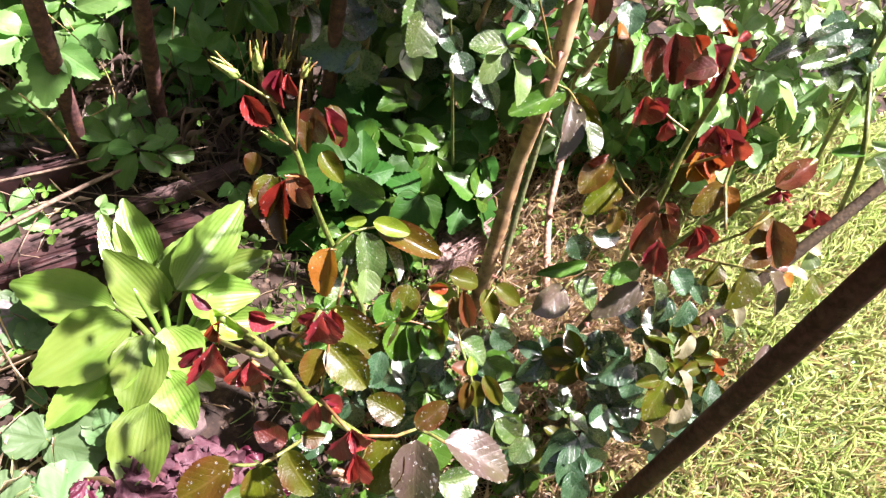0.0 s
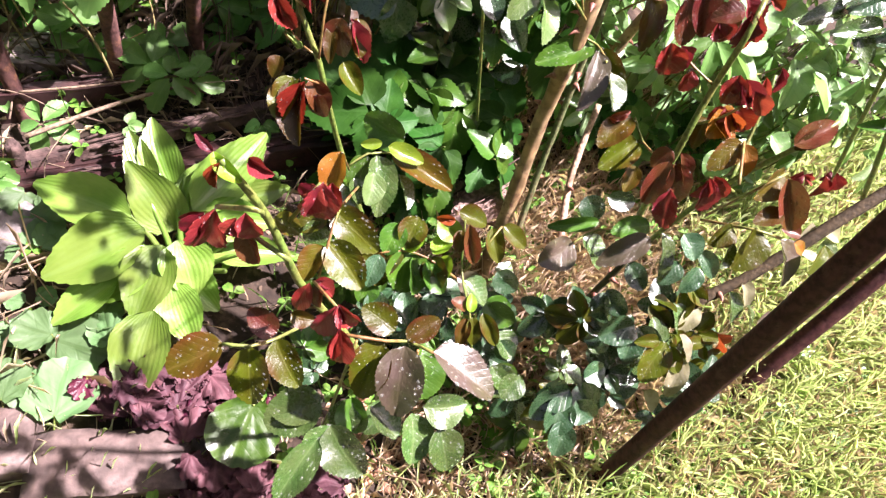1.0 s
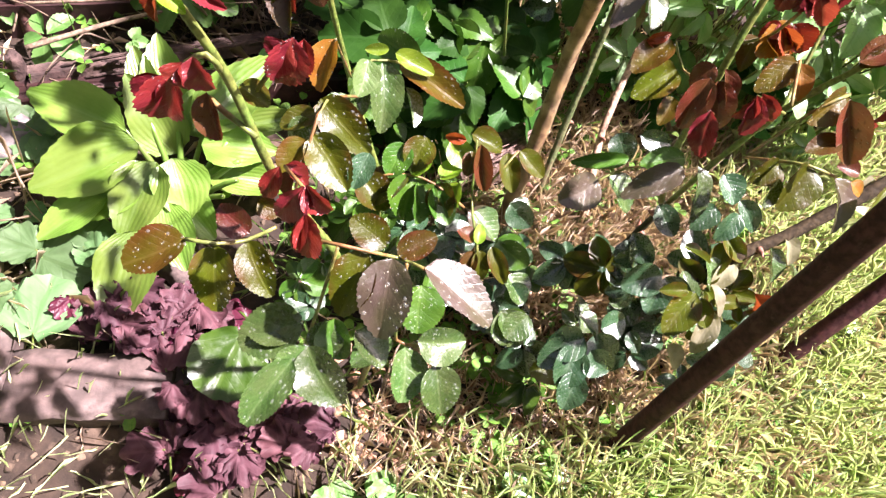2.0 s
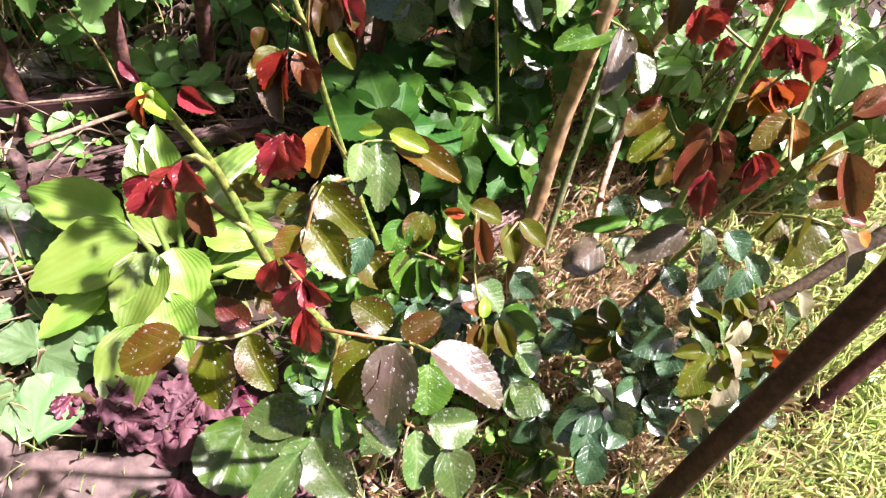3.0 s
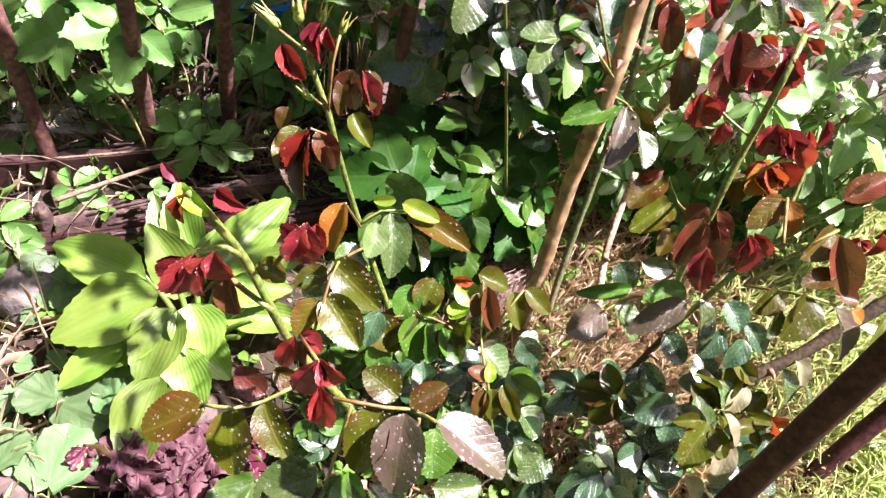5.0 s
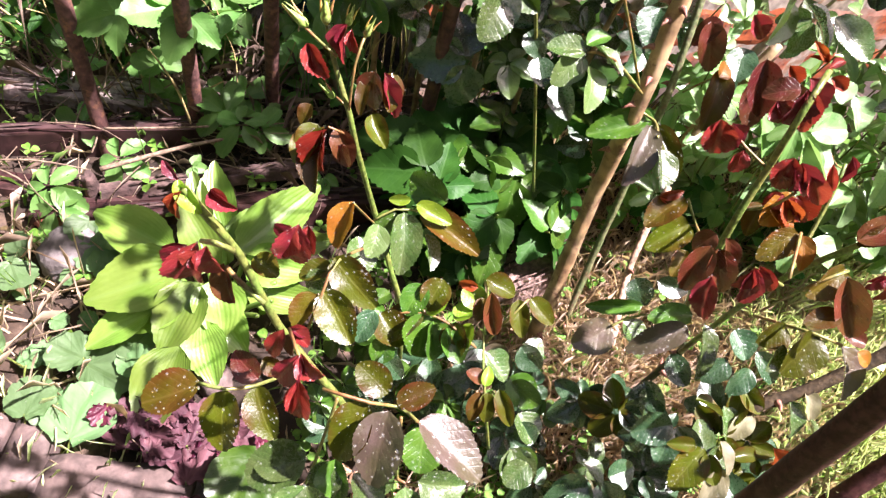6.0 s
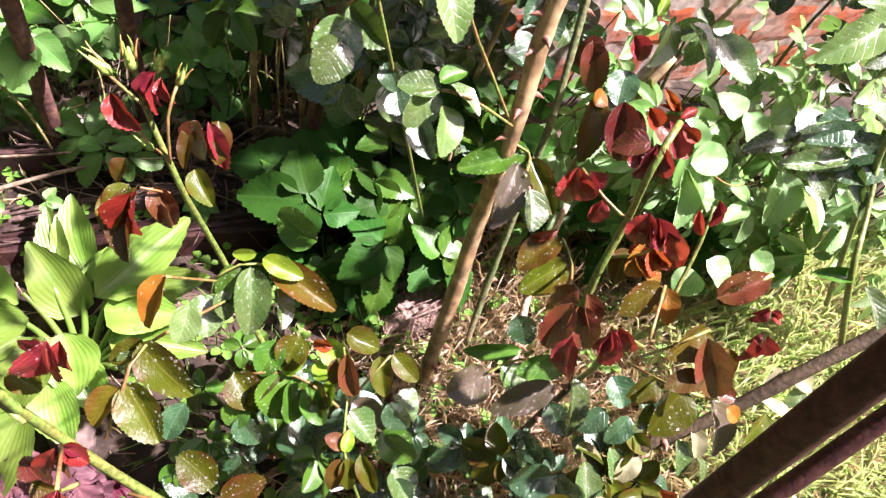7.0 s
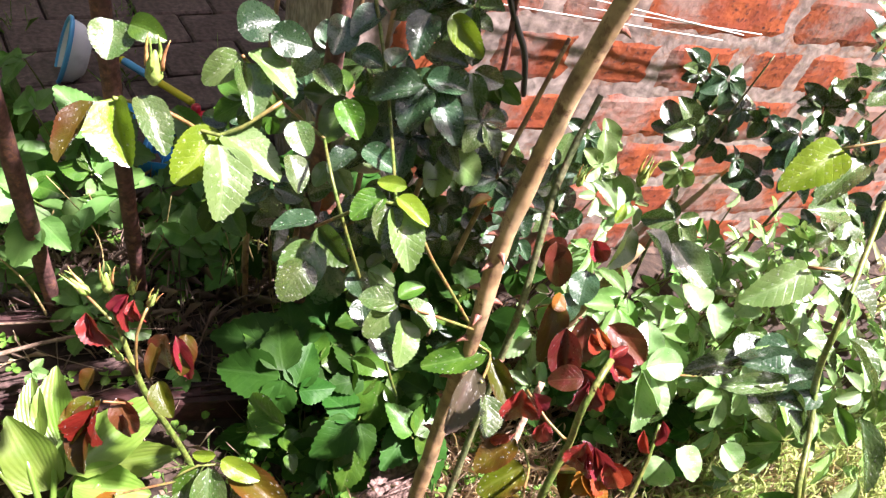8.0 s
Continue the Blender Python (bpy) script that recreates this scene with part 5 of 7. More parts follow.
leaf(rose_r, "dark", (0.276, 0.304, 0.214), (0.296, 0.286, 0.203), 0.019, wet=True)
leaf(rose_r, "dark", (0.264, 0.283, 0.196), (0.285, 0.265, 0.185), 0.019, wet=True)
leaf(rose_r, "dark", (0.308, 0.264, 0.181), (0.325, 0.246, 0.171), 0.019, wet=True)
leaf(rose_r, "olive", (0.307, 0.281, 0.198), (0.333, 0.280, 0.198), 0.015)
leaf(rose_r, "silver", (0.349, 0.307, 0.165), (0.369, 0.283, 0.151), 0.019, wet=True)
leaf(rose_c, "green", (0.184, 0.221, 0.125), (0.205, 0.204, 0.115), 0.025, wet=True)
leaf(rose_c, "green", (0.101, 0.260, 0.199), (0.116, 0.243, 0.190), 0.019, wet=True)
leaf(rose_c, "lime", (0.114, 0.270, 0.209), (0.114, 0.253, 0.198), 0.014)
leaf(rose_c, "green", (0.058, 0.243, 0.186), (0.051, 0.226, 0.175), 0.020, wet=True)
leaf(rose_c, "dark", (0.057, 0.235, 0.180), (0.076, 0.221, 0.171), 0.020, wet=True)
leaf(rose_a, "dark", (0.049, 0.181, 0.321), (0.046, 0.163, 0.310), 0.013)
leaf(rose_b, "silver", (0.036, 0.115, 0.214), (0.000, 0.114, 0.213), 0.022, wet=True)
leaf(rose_b, "silver", (0.045, 0.100, 0.235), (0.073, 0.074, 0.220), 0.028, wet=True)
leaf(rose_b, "silver", (0.039, 0.091, 0.233), (0.022, 0.052, 0.210), 0.021, wet=True)
leaf(rose_b, "green", (0.055, 0.122, 0.234), (0.066, 0.101, 0.221), 0.021, wet=True)
leaf(rose_b, "silver", (0.096, 0.144, 0.180), (0.073, 0.123, 0.167), 0.024, wet=True)
leaf(rose_b, "silver", (0.105, 0.137, 0.188), (0.114, 0.105, 0.169), 0.026, wet=True)
leaf(rose_b, "silver", (0.112, 0.141, 0.194), (0.145, 0.147, 0.198), 0.026, wet=True)
leaf(rose_b, "silver", (0.128, 0.131, 0.187), (0.145, 0.102, 0.170), 0.027, wet=True)
leaf(rose_b, "green", (0.105, 0.178, 0.204), (0.112, 0.149, 0.188), 0.032, wet=True)
leaf(rose_b, "silver", (0.181, 0.174, 0.211), (0.170, 0.157, 0.201), 0.020, wet=True)
leaf(rose_k, "dark", (0.239, 0.191, 0.171), (0.211, 0.176, 0.163), 0.026)
leaf(rose_k, "dark", (0.232, 0.185, 0.168), (0.231, 0.154, 0.150), 0.026)
leaf(rose_k, "dark", (0.245, 0.183, 0.170), (0.265, 0.171, 0.163), 0.024)
leaf(rose_k, "silver", (0.229, 0.203, 0.181), (0.251, 0.193, 0.175), 0.019)
leaf(rose_k, "dark", (0.240, 0.168, 0.158), (0.237, 0.142, 0.143), 0.022)
leaf(rose_k, "dark", (0.227, 0.188, 0.169), (0.211, 0.165, 0.155), 0.022)
leaf(rose_x, "pale", (0.356, 0.440, 0.508), (0.323, 0.410, 0.491), 0.022, wet=True)
leaf(rose_x, "lime", (0.368, 0.526, 0.548), (0.336, 0.493, 0.529), 0.027, wet=True)
leaf(rose_x, "silver", (0.385, 0.523, 0.545), (0.359, 0.492, 0.527), 0.022, wet=True)
leaf(rose_x, "silver", (0.362, 0.436, 0.507), (0.387, 0.421, 0.499), 0.021, wet=True)
leaf(rose_x, "silver", (0.395, 0.457, 0.444), (0.430, 0.447, 0.438), 0.020, wet=True)
leaf(rose_x, "dark", (0.388, 0.451, 0.436), (0.369, 0.434, 0.426), 0.023, wet=True)
leaf(rose_x, "dark", (0.394, 0.443, 0.429), (0.417, 0.432, 0.422), 0.022, wet=True)
leaf(rose_x, "silver", (0.396, 0.433, 0.416), (0.421, 0.413, 0.404), 0.022, wet=True)
leaf(rose_x, "silver", (0.380, 0.435, 0.507), (0.406, 0.427, 0.503), 0.021, wet=True)
leaf(rose_x, "silver", (0.455, 0.434, 0.409), (0.474, 0.392, 0.384), 0.017, wet=True)
leaf(rose_x, "silver", (0.427, 0.464, 0.448), (0.455, 0.441, 0.434), 0.020, wet=True)
leaf(rose_x, "dark", (0.354, 0.433, 0.425), (0.375, 0.447, 0.433), 0.020, wet=True)
leaf(rose_x, "green", (0.435, 0.432, 0.413), (0.449, 0.412, 0.401), 0.012)
leaf(rose_w, "redb", (0.236, 0.590, 0.341), (0.257, 0.567, 0.303), 0.025)
leaf(rose_w, "redb", (0.244, 0.594, 0.344), (0.228, 0.579, 0.318), 0.019)
leaf(rose_w, "pale", (0.291, 0.604, 0.377), (0.288, 0.563, 0.353), 0.030)
leaf(rose_w, "silver", (0.307, 0.603, 0.378), (0.346, 0.579, 0.364), 0.032)
leaf(rose_w, "silver", (0.334, 0.601, 0.376), (0.376, 0.578, 0.362), 0.032)
leaf(rose_w, "redb", (0.286, 0.487, 0.360), (0.326, 0.477, 0.343), 0.024)
leaf(rose_w, "bronze", (0.165, 0.606, 0.351), (0.147, 0.593, 0.343), 0.012)
leaf(rose_w, "dark", (0.189, 0.596, 0.334), (0.191, 0.561, 0.313), 0.032)
leaf(rose_w, "dark", (0.270, 0.566, 0.340), (0.271, 0.538, 0.323), 0.026)
leaf(rose_w, "dark", (0.262, 0.549, 0.322), (0.264, 0.525, 0.308), 0.021)
leaf(rose_w, "red", (0.264, 0.580, 0.365), (0.284, 0.571, 0.350), 0.018)
leaf(rose_w, "lime", (0.277, 0.593, 0.381), (0.282, 0.613, 0.393), 0.009)
leaf(rose_r, "redb", (0.318, 0.311, 0.382), (0.341, 0.323, 0.403), 0.017, wet=True)
leaf(rose_r, "orange", (0.279, 0.351, 0.352), (0.302, 0.339, 0.344), 0.017, wet=True)
leaf(rose_r, "redor", (0.285, 0.355, 0.361), (0.306, 0.345, 0.344), 0.015)
leaf(rose_r, "wine", (0.262, 0.335, 0.408), (0.261, 0.323, 0.387), 0.017, wet=True)
leaf(rose_r, "red", (0.267, 0.334, 0.407), (0.285, 0.324, 0.390), 0.015)
leaf(rose_r, "red", (0.276, 0.330, 0.404), (0.291, 0.321, 0.389), 0.013)
leaf(rose_r, "redb", (0.251, 0.313, 0.346), (0.268, 0.300, 0.325), 0.014)
leaf(rose_r, "redb", (0.245, 0.315, 0.345), (0.235, 0.306, 0.330), 0.015)
leaf(rose_r, "wine", (0.269, 0.288, 0.356), (0.284, 0.280, 0.342), 0.012)
leaf(rose_r, "bronze", (0.354, 0.314, 0.336), (0.352, 0.295, 0.325), 0.015)
leaf(rose_r, "redb", (0.367, 0.289, 0.319), (0.351, 0.290, 0.320), 0.011)
leaf(rose_r, "olive", (0.390, 0.287, 0.317), (0.381, 0.265, 0.305), 0.019, wet=True)
leaf(rose_r, "orange", (0.363, 0.283, 0.315), (0.375, 0.279, 0.312), 0.011)
leaf(rose_r, "olive", (0.361, 0.320, 0.174), (0.357, 0.292, 0.158), 0.017, wet=True)
leaf(rose_r, "red", (0.438, 0.421, 0.267), (0.430, 0.412, 0.251), 0.009)
leaf(rose_r, "red", (0.441, 0.420, 0.264), (0.458, 0.417, 0.259), 0.008)
leaf(rose_r, "red", (0.342, 0.293, 0.379), (0.343, 0.283, 0.363), 0.007)
leaf(rose_r, "red", (0.346, 0.298, 0.381), (0.343, 0.293, 0.372), 0.005)
leaf(rose_r, "red", (0.309, 0.380, 0.382), (0.319, 0.370, 0.365), 0.007)
leaf(rose_r, "red", (0.319, 0.387, 0.389), (0.323, 0.377, 0.371), 0.006)
leaf(rose_r, "redb", (0.234, 0.401, 0.427), (0.248, 0.383, 0.395), 0.021, wet=True)
leaf(rose_r, "red", (0.265, 0.400, 0.425), (0.285, 0.390, 0.408), 0.016)
leaf(rose_r, "wine", (0.251, 0.386, 0.411), (0.265, 0.380, 0.400), 0.018, wet=True)
leaf(rose_r, "red", (0.269, 0.383, 0.410), (0.277, 0.377, 0.399), 0.009)
leaf(rose_r, "redor", (0.251, 0.405, 0.426), (0.266, 0.399, 0.416), 0.012)
leaf(rose_x, "silver", (0.361, 0.438, 0.421), (0.325, 0.418, 0.409), 0.016)
leaf(rose_x, "dark", (0.402, 0.442, 0.428), (0.360, 0.433, 0.423), 0.018, wet=True)
leaf(rose_x, "silver", (0.395, 0.432, 0.419), (0.351, 0.416, 0.410), 0.016, wet=True)
leaf(rose_x, "silver", (0.370, 0.422, 0.412), (0.395, 0.408, 0.404), 0.017, wet=True)
leaf(rose_x, "dark", (0.419, 0.431, 0.421), (0.388, 0.418, 0.413), 0.019, wet=True)
leaf(rose_x, "silver", (0.399, 0.416, 0.410), (0.420, 0.403, 0.402), 0.016)
leaf(rose_x, "pale", (0.375, 0.451, 0.433), (0.351, 0.436, 0.425), 0.015)
leaf(rose_x, "green", (0.423, 0.372, 0.376), (0.396, 0.368, 0.374), 0.010)
leaf(rose_x, "silver", (0.431, 0.369, 0.374), (0.448, 0.347, 0.361), 0.014)
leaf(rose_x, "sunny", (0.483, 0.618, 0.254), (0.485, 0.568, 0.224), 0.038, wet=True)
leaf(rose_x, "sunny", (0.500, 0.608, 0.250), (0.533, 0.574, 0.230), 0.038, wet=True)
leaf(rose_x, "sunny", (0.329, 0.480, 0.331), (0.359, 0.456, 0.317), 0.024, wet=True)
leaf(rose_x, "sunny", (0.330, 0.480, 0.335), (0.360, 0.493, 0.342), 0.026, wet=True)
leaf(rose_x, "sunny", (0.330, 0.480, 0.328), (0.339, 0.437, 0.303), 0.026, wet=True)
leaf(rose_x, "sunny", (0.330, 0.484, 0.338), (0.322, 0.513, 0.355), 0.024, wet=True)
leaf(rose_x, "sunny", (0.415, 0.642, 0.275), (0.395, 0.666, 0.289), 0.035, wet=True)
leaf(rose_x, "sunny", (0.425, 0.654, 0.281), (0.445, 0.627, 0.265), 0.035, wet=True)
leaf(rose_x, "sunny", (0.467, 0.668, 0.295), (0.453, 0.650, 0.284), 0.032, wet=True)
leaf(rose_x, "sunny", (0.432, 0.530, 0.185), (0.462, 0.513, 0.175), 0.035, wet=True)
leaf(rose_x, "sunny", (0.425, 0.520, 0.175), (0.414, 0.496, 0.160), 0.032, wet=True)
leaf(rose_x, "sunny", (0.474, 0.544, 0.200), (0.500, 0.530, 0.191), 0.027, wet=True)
leaf(rose_x, "cream", (0.467, 0.387, 0.236), (0.455, 0.369, 0.225), 0.017, wet=True)
leaf(rose_x, "cream", (0.474, 0.382, 0.236), (0.501, 0.380, 0.234), 0.016, wet=True)
leaf(rose_x, "pale", (0.488, 0.378, 0.230), (0.479, 0.363, 0.222), 0.017, wet=True)
leaf(rose_x, "cream", (0.485, 0.357, 0.215), (0.458, 0.363, 0.219), 0.014)
leaf(rose_b, "silver", (0.035, 0.125, 0.219), (0.003, 0.101, 0.205), 0.031, wet=True)
leaf(rose_b, "silver", (0.053, 0.121, 0.232), (0.056, 0.099, 0.219), 0.021, wet=True)
leaf(rose_b, "silver", (0.046, 0.101, 0.234), (0.039, 0.079, 0.221), 0.031, wet=True)
leaf(rose_b, "silver", (0.069, 0.118, 0.232), (0.093, 0.105, 0.225), 0.023, wet=True)
leaf(rose_c, "mauve", (0.132, 0.276, 0.169), (0.164, 0.265, 0.163), 0.025, wet=True)
leaf(rose_c, "silver", (0.162, 0.287, 0.181), (0.186, 0.278, 0.176), 0.027, wet=True)
leaf(rose_c, "green", (0.161, 0.264, 0.161), (0.191, 0.250, 0.153), 0.027, wet=True)
leaf(rose_c, "silver", (0.178, 0.243, 0.145), (0.197, 0.226, 0.135), 0.027, wet=True)
leaf(rose_c, "silver", (0.182, 0.220, 0.126), (0.208, 0.198, 0.113), 0.030, wet=True)
leaf(rose_c, "olive", (0.043, 0.258, 0.198), (0.069, 0.242, 0.189), 0.026, wet=True)
leaf(rose_c, "green", (0.080, 0.269, 0.204), (0.084, 0.238, 0.185), 0.039, wet=True)
leaf(rose_c, "olive", (0.102, 0.268, 0.206), (0.112, 0.245, 0.193), 0.022, wet=True)
leaf(rose_a, "olive", (-0.035, 0.285, 0.342), (-0.033, 0.260, 0.328), 0.017, wet=True)
leaf(rose_a, "redb", (-0.014, 0.289, 0.332), (-0.006, 0.282, 0.319), 0.016, wet=True)
leaf(rose_a, "bronze", (0.000, 0.342, 0.360), (0.010, 0.320, 0.347), 0.015)
leaf(rose_a, "redor", (-0.022, 0.280, 0.350), (-0.024, 0.261, 0.318), 0.017, wet=True)
leaf(rose_a, "olive", (-0.002, 0.311, 0.346), (0.015, 0.295, 0.337), 0.014)
leaf(rose_a, "silver", (0.009, 0.284, 0.248), (0.024, 0.262, 0.235), 0.025, wet=True)
leaf(rose_a, "silver", (0.023, 0.289, 0.254), (0.033, 0.273, 0.245), 0.015)
leaf(rose_a, "pale", (0.034, 0.223, 0.346), (0.035, 0.205, 0.335), 0.015)
leaf(rose_c, "olive", (0.082, 0.289, 0.226), (0.077, 0.265, 0.212), 0.023, wet=True)
leaf(rose_c, "green", (0.069, 0.282, 0.220), (0.062, 0.258, 0.206), 0.021, wet=True)
leaf(rose_c, "lime", (0.099, 0.290, 0.228), (0.122, 0.279, 0.222), 0.019, wet=True)
leaf(rose_c, "olive", (0.113, 0.296, 0.236), (0.140, 0.294, 0.234), 0.019, wet=True)
stem(rose_a, "stem", [(-0.051, 0.341, 0.392), (-0.036, 0.325, 0.366), (-0.018, 0.314, 0.336), (-0.011, 0.315, 0.309), (0.011, 0.322, 0.234), (0.039, 0.310, 0.176), (0.055, 0.305, 0.134), (0.075, 0.3, 0.0)], .0048)
stem(rose_a, "petiole", [(-0.033, 0.320, 0.375), (-0.053, 0.327, 0.380), (-0.064, 0.331, 0.383)], .0014)
stem(rose_a, "petiole", [(-0.019, 0.314, 0.337), (-0.020, 0.319, 0.375), (-0.020, 0.336, 0.389)], .0014)
stem(rose_a, "petiole", [(-0.021, 0.317, 0.339), (-0.031, 0.320, 0.342)], .0012)
stem(rose_a, "petiole", [(-0.012, 0.297, 0.334), (-0.023, 0.285, 0.347)], .0012)
stem(rose_a, "petiole", [(0.016, 0.293, 0.260), (0.029, 0.304, 0.269), (0.047, 0.313, 0.266)], .0014)
stem(rose_a, "petiole", [(0.028, 0.284, 0.252), (0.019, 0.202, 0.328), (0.017, 0.181, 0.322), (0.016, 0.158, 0.302)], .0014)
stem(rose_a, "petiole", [(0.018, 0.292, 0.259), (0.012, 0.241, 0.335)], .0012)
stem(rose_b, "stem", [(-0.033, 0.134, 0.436), (-0.022, 0.135, 0.418), (-0.014, 0.141, 0.393), (-0.004, 0.141, 0.367), (0.006, 0.144, 0.333), (0.026, 0.144, 0.300), (0.050, 0.146, 0.258), (0.085, 0.160, 0.138), (0.09, 0.17, 0.0)], .0052)
stem(rose_b, "petiole", [(-0.017, 0.152, 0.375), (-0.016, 0.128, 0.414), (-0.042, 0.156, 0.368)], .002)
stem(rose_b, "petiole", [(0.001, 0.137, 0.363), (-0.014, 0.142, 0.366), (-0.024, 0.146, 0.369)], .002)
stem(rose_b, "petiole", [(0.013, 0.135, 0.296), (0.000, 0.127, 0.288), (-0.013, 0.116, 0.295), (-0.028, 0.115, 0.293)], .0016)
stem(rose_b, "petiole", [(0.036, 0.139, 0.288), (0.065, 0.140, 0.290), (0.082, 0.152, 0.272), (0.096, 0.137, 0.293)], .0016)
stem(rose_b, "petiole", [(0.015, 0.136, 0.349), (0.029, 0.114, 0.368)], .0014)
stem(rose_b, "petiole", [(0.008, 0.159, 0.404), (-0.004, 0.152, 0.376)], .0016)
stem(rose_c, "petiole", [(0.054, 0.259, 0.202), (0.075, 0.265, 0.207), (0.098, 0.265, 0.205), (0.124, 0.256, 0.199)], .0014)
stem(rose_c, "stem", [(0.115, 0.275, 0.254), (0.128, 0.261, 0.203), (0.138, 0.223, 0.203), (0.165, 0.215, 0.122)], .0024)
stem(rose_c, "petiole", [(0.148, 0.285, 0.245), (0.137, 0.268, 0.229), (0.130, 0.261, 0.203)], .0014)
stem(rose_d, "petiole", [(0.181, 0.458, 0.317), (0.205, 0.459, 0.310), (0.201, 0.409, 0.333)], .0018)
stem(rose_d, "petiole", [(0.190, 0.465, 0.324), (0.143, 0.410, 0.384), (0.125, 0.413, 0.380)], .0018)
stem(rose_d, "petiole", [(0.033, 0.477, 0.448), (-0.022, 0.533, 0.426), (-0.005, 0.419, 0.528)], .0018)
stem(rose_d, "petiole", [(0.025, 0.408, 0.515), (-0.002, 0.387, 0.493), (-0.038, 0.389, 0.495), (-0.054, 0.367, 0.509)], .0018)
stem(rose_d, "petiole", [(0.187, 0.463, 0.323), (0.139, 0.431, 0.411), (0.103, 0.417, 0.464), (0.050, 0.430, 0.408)], .0018)
stem(rose_d, "stem", [(0.103, 0.417, 0.464), (0.068, 0.516, 0.462), (0.042, 0.552, 0.501), (0.017, 0.582, 0.535)], .003)
stem(rose_d, "stem", [(0.033, 0.477, 0.448), (0.069, 0.435, 0.413), (0.142, 0.510, 0.135)], .003)
stem(rose_r, "stem", [(0.256, 0.362, 0.454), (0.248, 0.337, 0.437), (0.258, 0.346, 0.385), (0.257, 0.336, 0.358), (0.259, 0.329, 0.326), (0.280, 0.345, 0.23), (0.318, 0.374, 0.14)], .0055)
stem(rose_r, "stem", [(0.343, 0.326, 0.401), (0.327, 0.318, 0.376), (0.314, 0.326, 0.325), (0.317, 0.350, 0.24), (0.325, 0.378, 0.124)], .005)
cane(rose_r, [(0.325, 0.380, 0.135), (0.325, 0.378, 0.118), (0.316, 0.370, 0.06), (0.307, 0.360, 0.008), (0.295, 0.350, -0.04)], [0.0034, 0.0036, 0.0038, 0.004, 0.0042], M_CANE_DG, 5, 7, "dark green lower cane")
stem(rose_r, "petiole", [(0.223, 0.368, 0.394), (0.240, 0.354, 0.390), (0.257, 0.346, 0.386)], .0016)
stem(rose_r, "petiole", [(0.271, 0.322, 0.393), (0.280, 0.351, 0.353), (0.267, 0.355, 0.338)], .0016)
stem(rose_r, "petiole", [(0.297, 0.328, 0.359), (0.290, 0.288, 0.354)], .0016)
stem(rose_r, "petiole", [(0.321, 0.298, 0.368), (0.303, 0.286, 0.357), (0.318, 0.326, 0.275)], .0016)
stem(rose_r, "petiole", [(0.356, 0.289, 0.310), (0.331, 0.286, 0.315), (0.321, 0.299, 0.299), (0.314, 0.322, 0.272)], .0016)
stem(rose_r, "petiole", [(0.267, 0.297, 0.269), (0.249, 0.334, 0.212), (0.227, 0.317, 0.206)], .0016)
stem(rose_r, "petiole", [(0.267, 0.288, 0.353), (0.288, 0.284, 0.350)], .0016)
stem(rose_r, "petiole", [(0.246, 0.502, 0.347), (0.242, 0.538, 0.306), (0.234, 0.539, 0.293)], .0016)
stem(rose_r, "petiole", [(0.246, 0.397, 0.295), (0.261, 0.389, 0.279), (0.243, 0.307, 0.336)], .0016)
stem(rose_r, "stem", [(0.322, 0.392, 0.378), (0.324, 0.378, 0.356), (0.322, 0.356, 0.329), (0.315, 0.331, 0.315), (0.316, 0.336, 0.29)], .0036)
stem(rose_b, "petiole", [(0.047, 0.133, 0.296), (0.042, 0.109, 0.213), (0.035, 0.095, 0.203)], .0016)
stem(rose_b, "petiole", [(0.085, 0.135, 0.296), (0.098, 0.140, 0.189), (0.114, 0.140, 0.191), (0.129, 0.131, 0.187)], .0016)
stem(rose_x, "stem", [(0.404, 0.505, 0.533), (0.382, 0.422, 0.495), (0.415, 0.431, 0.417), (0.584, 0.544, 0.163)], .0045)
stem(rose_x, "petiole", [(0.373, 0.439, 0.515), (0.353, 0.436, 0.511)], .0016)
stem(rose_x, "petiole", [(0.390, 0.531, 0.561), (0.365, 0.520, 0.551)], .0016)
stem(rose_x, "stem", [(0.411, 0.449, 0.437), (0.417, 0.404, 0.402), (0.420, 0.368, 0.374), (0.506, 0.412, 0.261)], .0045)
stem(rose_x, "petiole", [(0.476, 0.611, 0.253), (0.436, 0.593, 0.236), (0.344, 0.481, 0.334)], .0014)

def bud(parent, at, way, size):
    """A rose bud: green cup, closed petals, thin sepals."""
    a, w = Vector(at), Vector(way).normalized()
    tube("bud_cup", [a, a + w * size * 0.25, a + w * size * 0.6, a + w * size], [size * 0.08, size * 0.24, size * 0.2, size * 0.03], M_BUD, parent, 8)
    for k in range(4):
        s = w.cross(Vector((math.cos(k * 1.6), math.sin(k * 1.6), 0.3))).normalized()
        tube("sepal", [a + w * size * 0.5 + s * size * 0.2, a + w * size * 0.95 + s * size * 0.25, a + w * size * 1.4 + s * size * (0.1 + 0.1 * k)], [size * 0.08, size * 0.05, size * 0.01], M_BUDTIP if k % 2 else M_BUD, parent, 5)


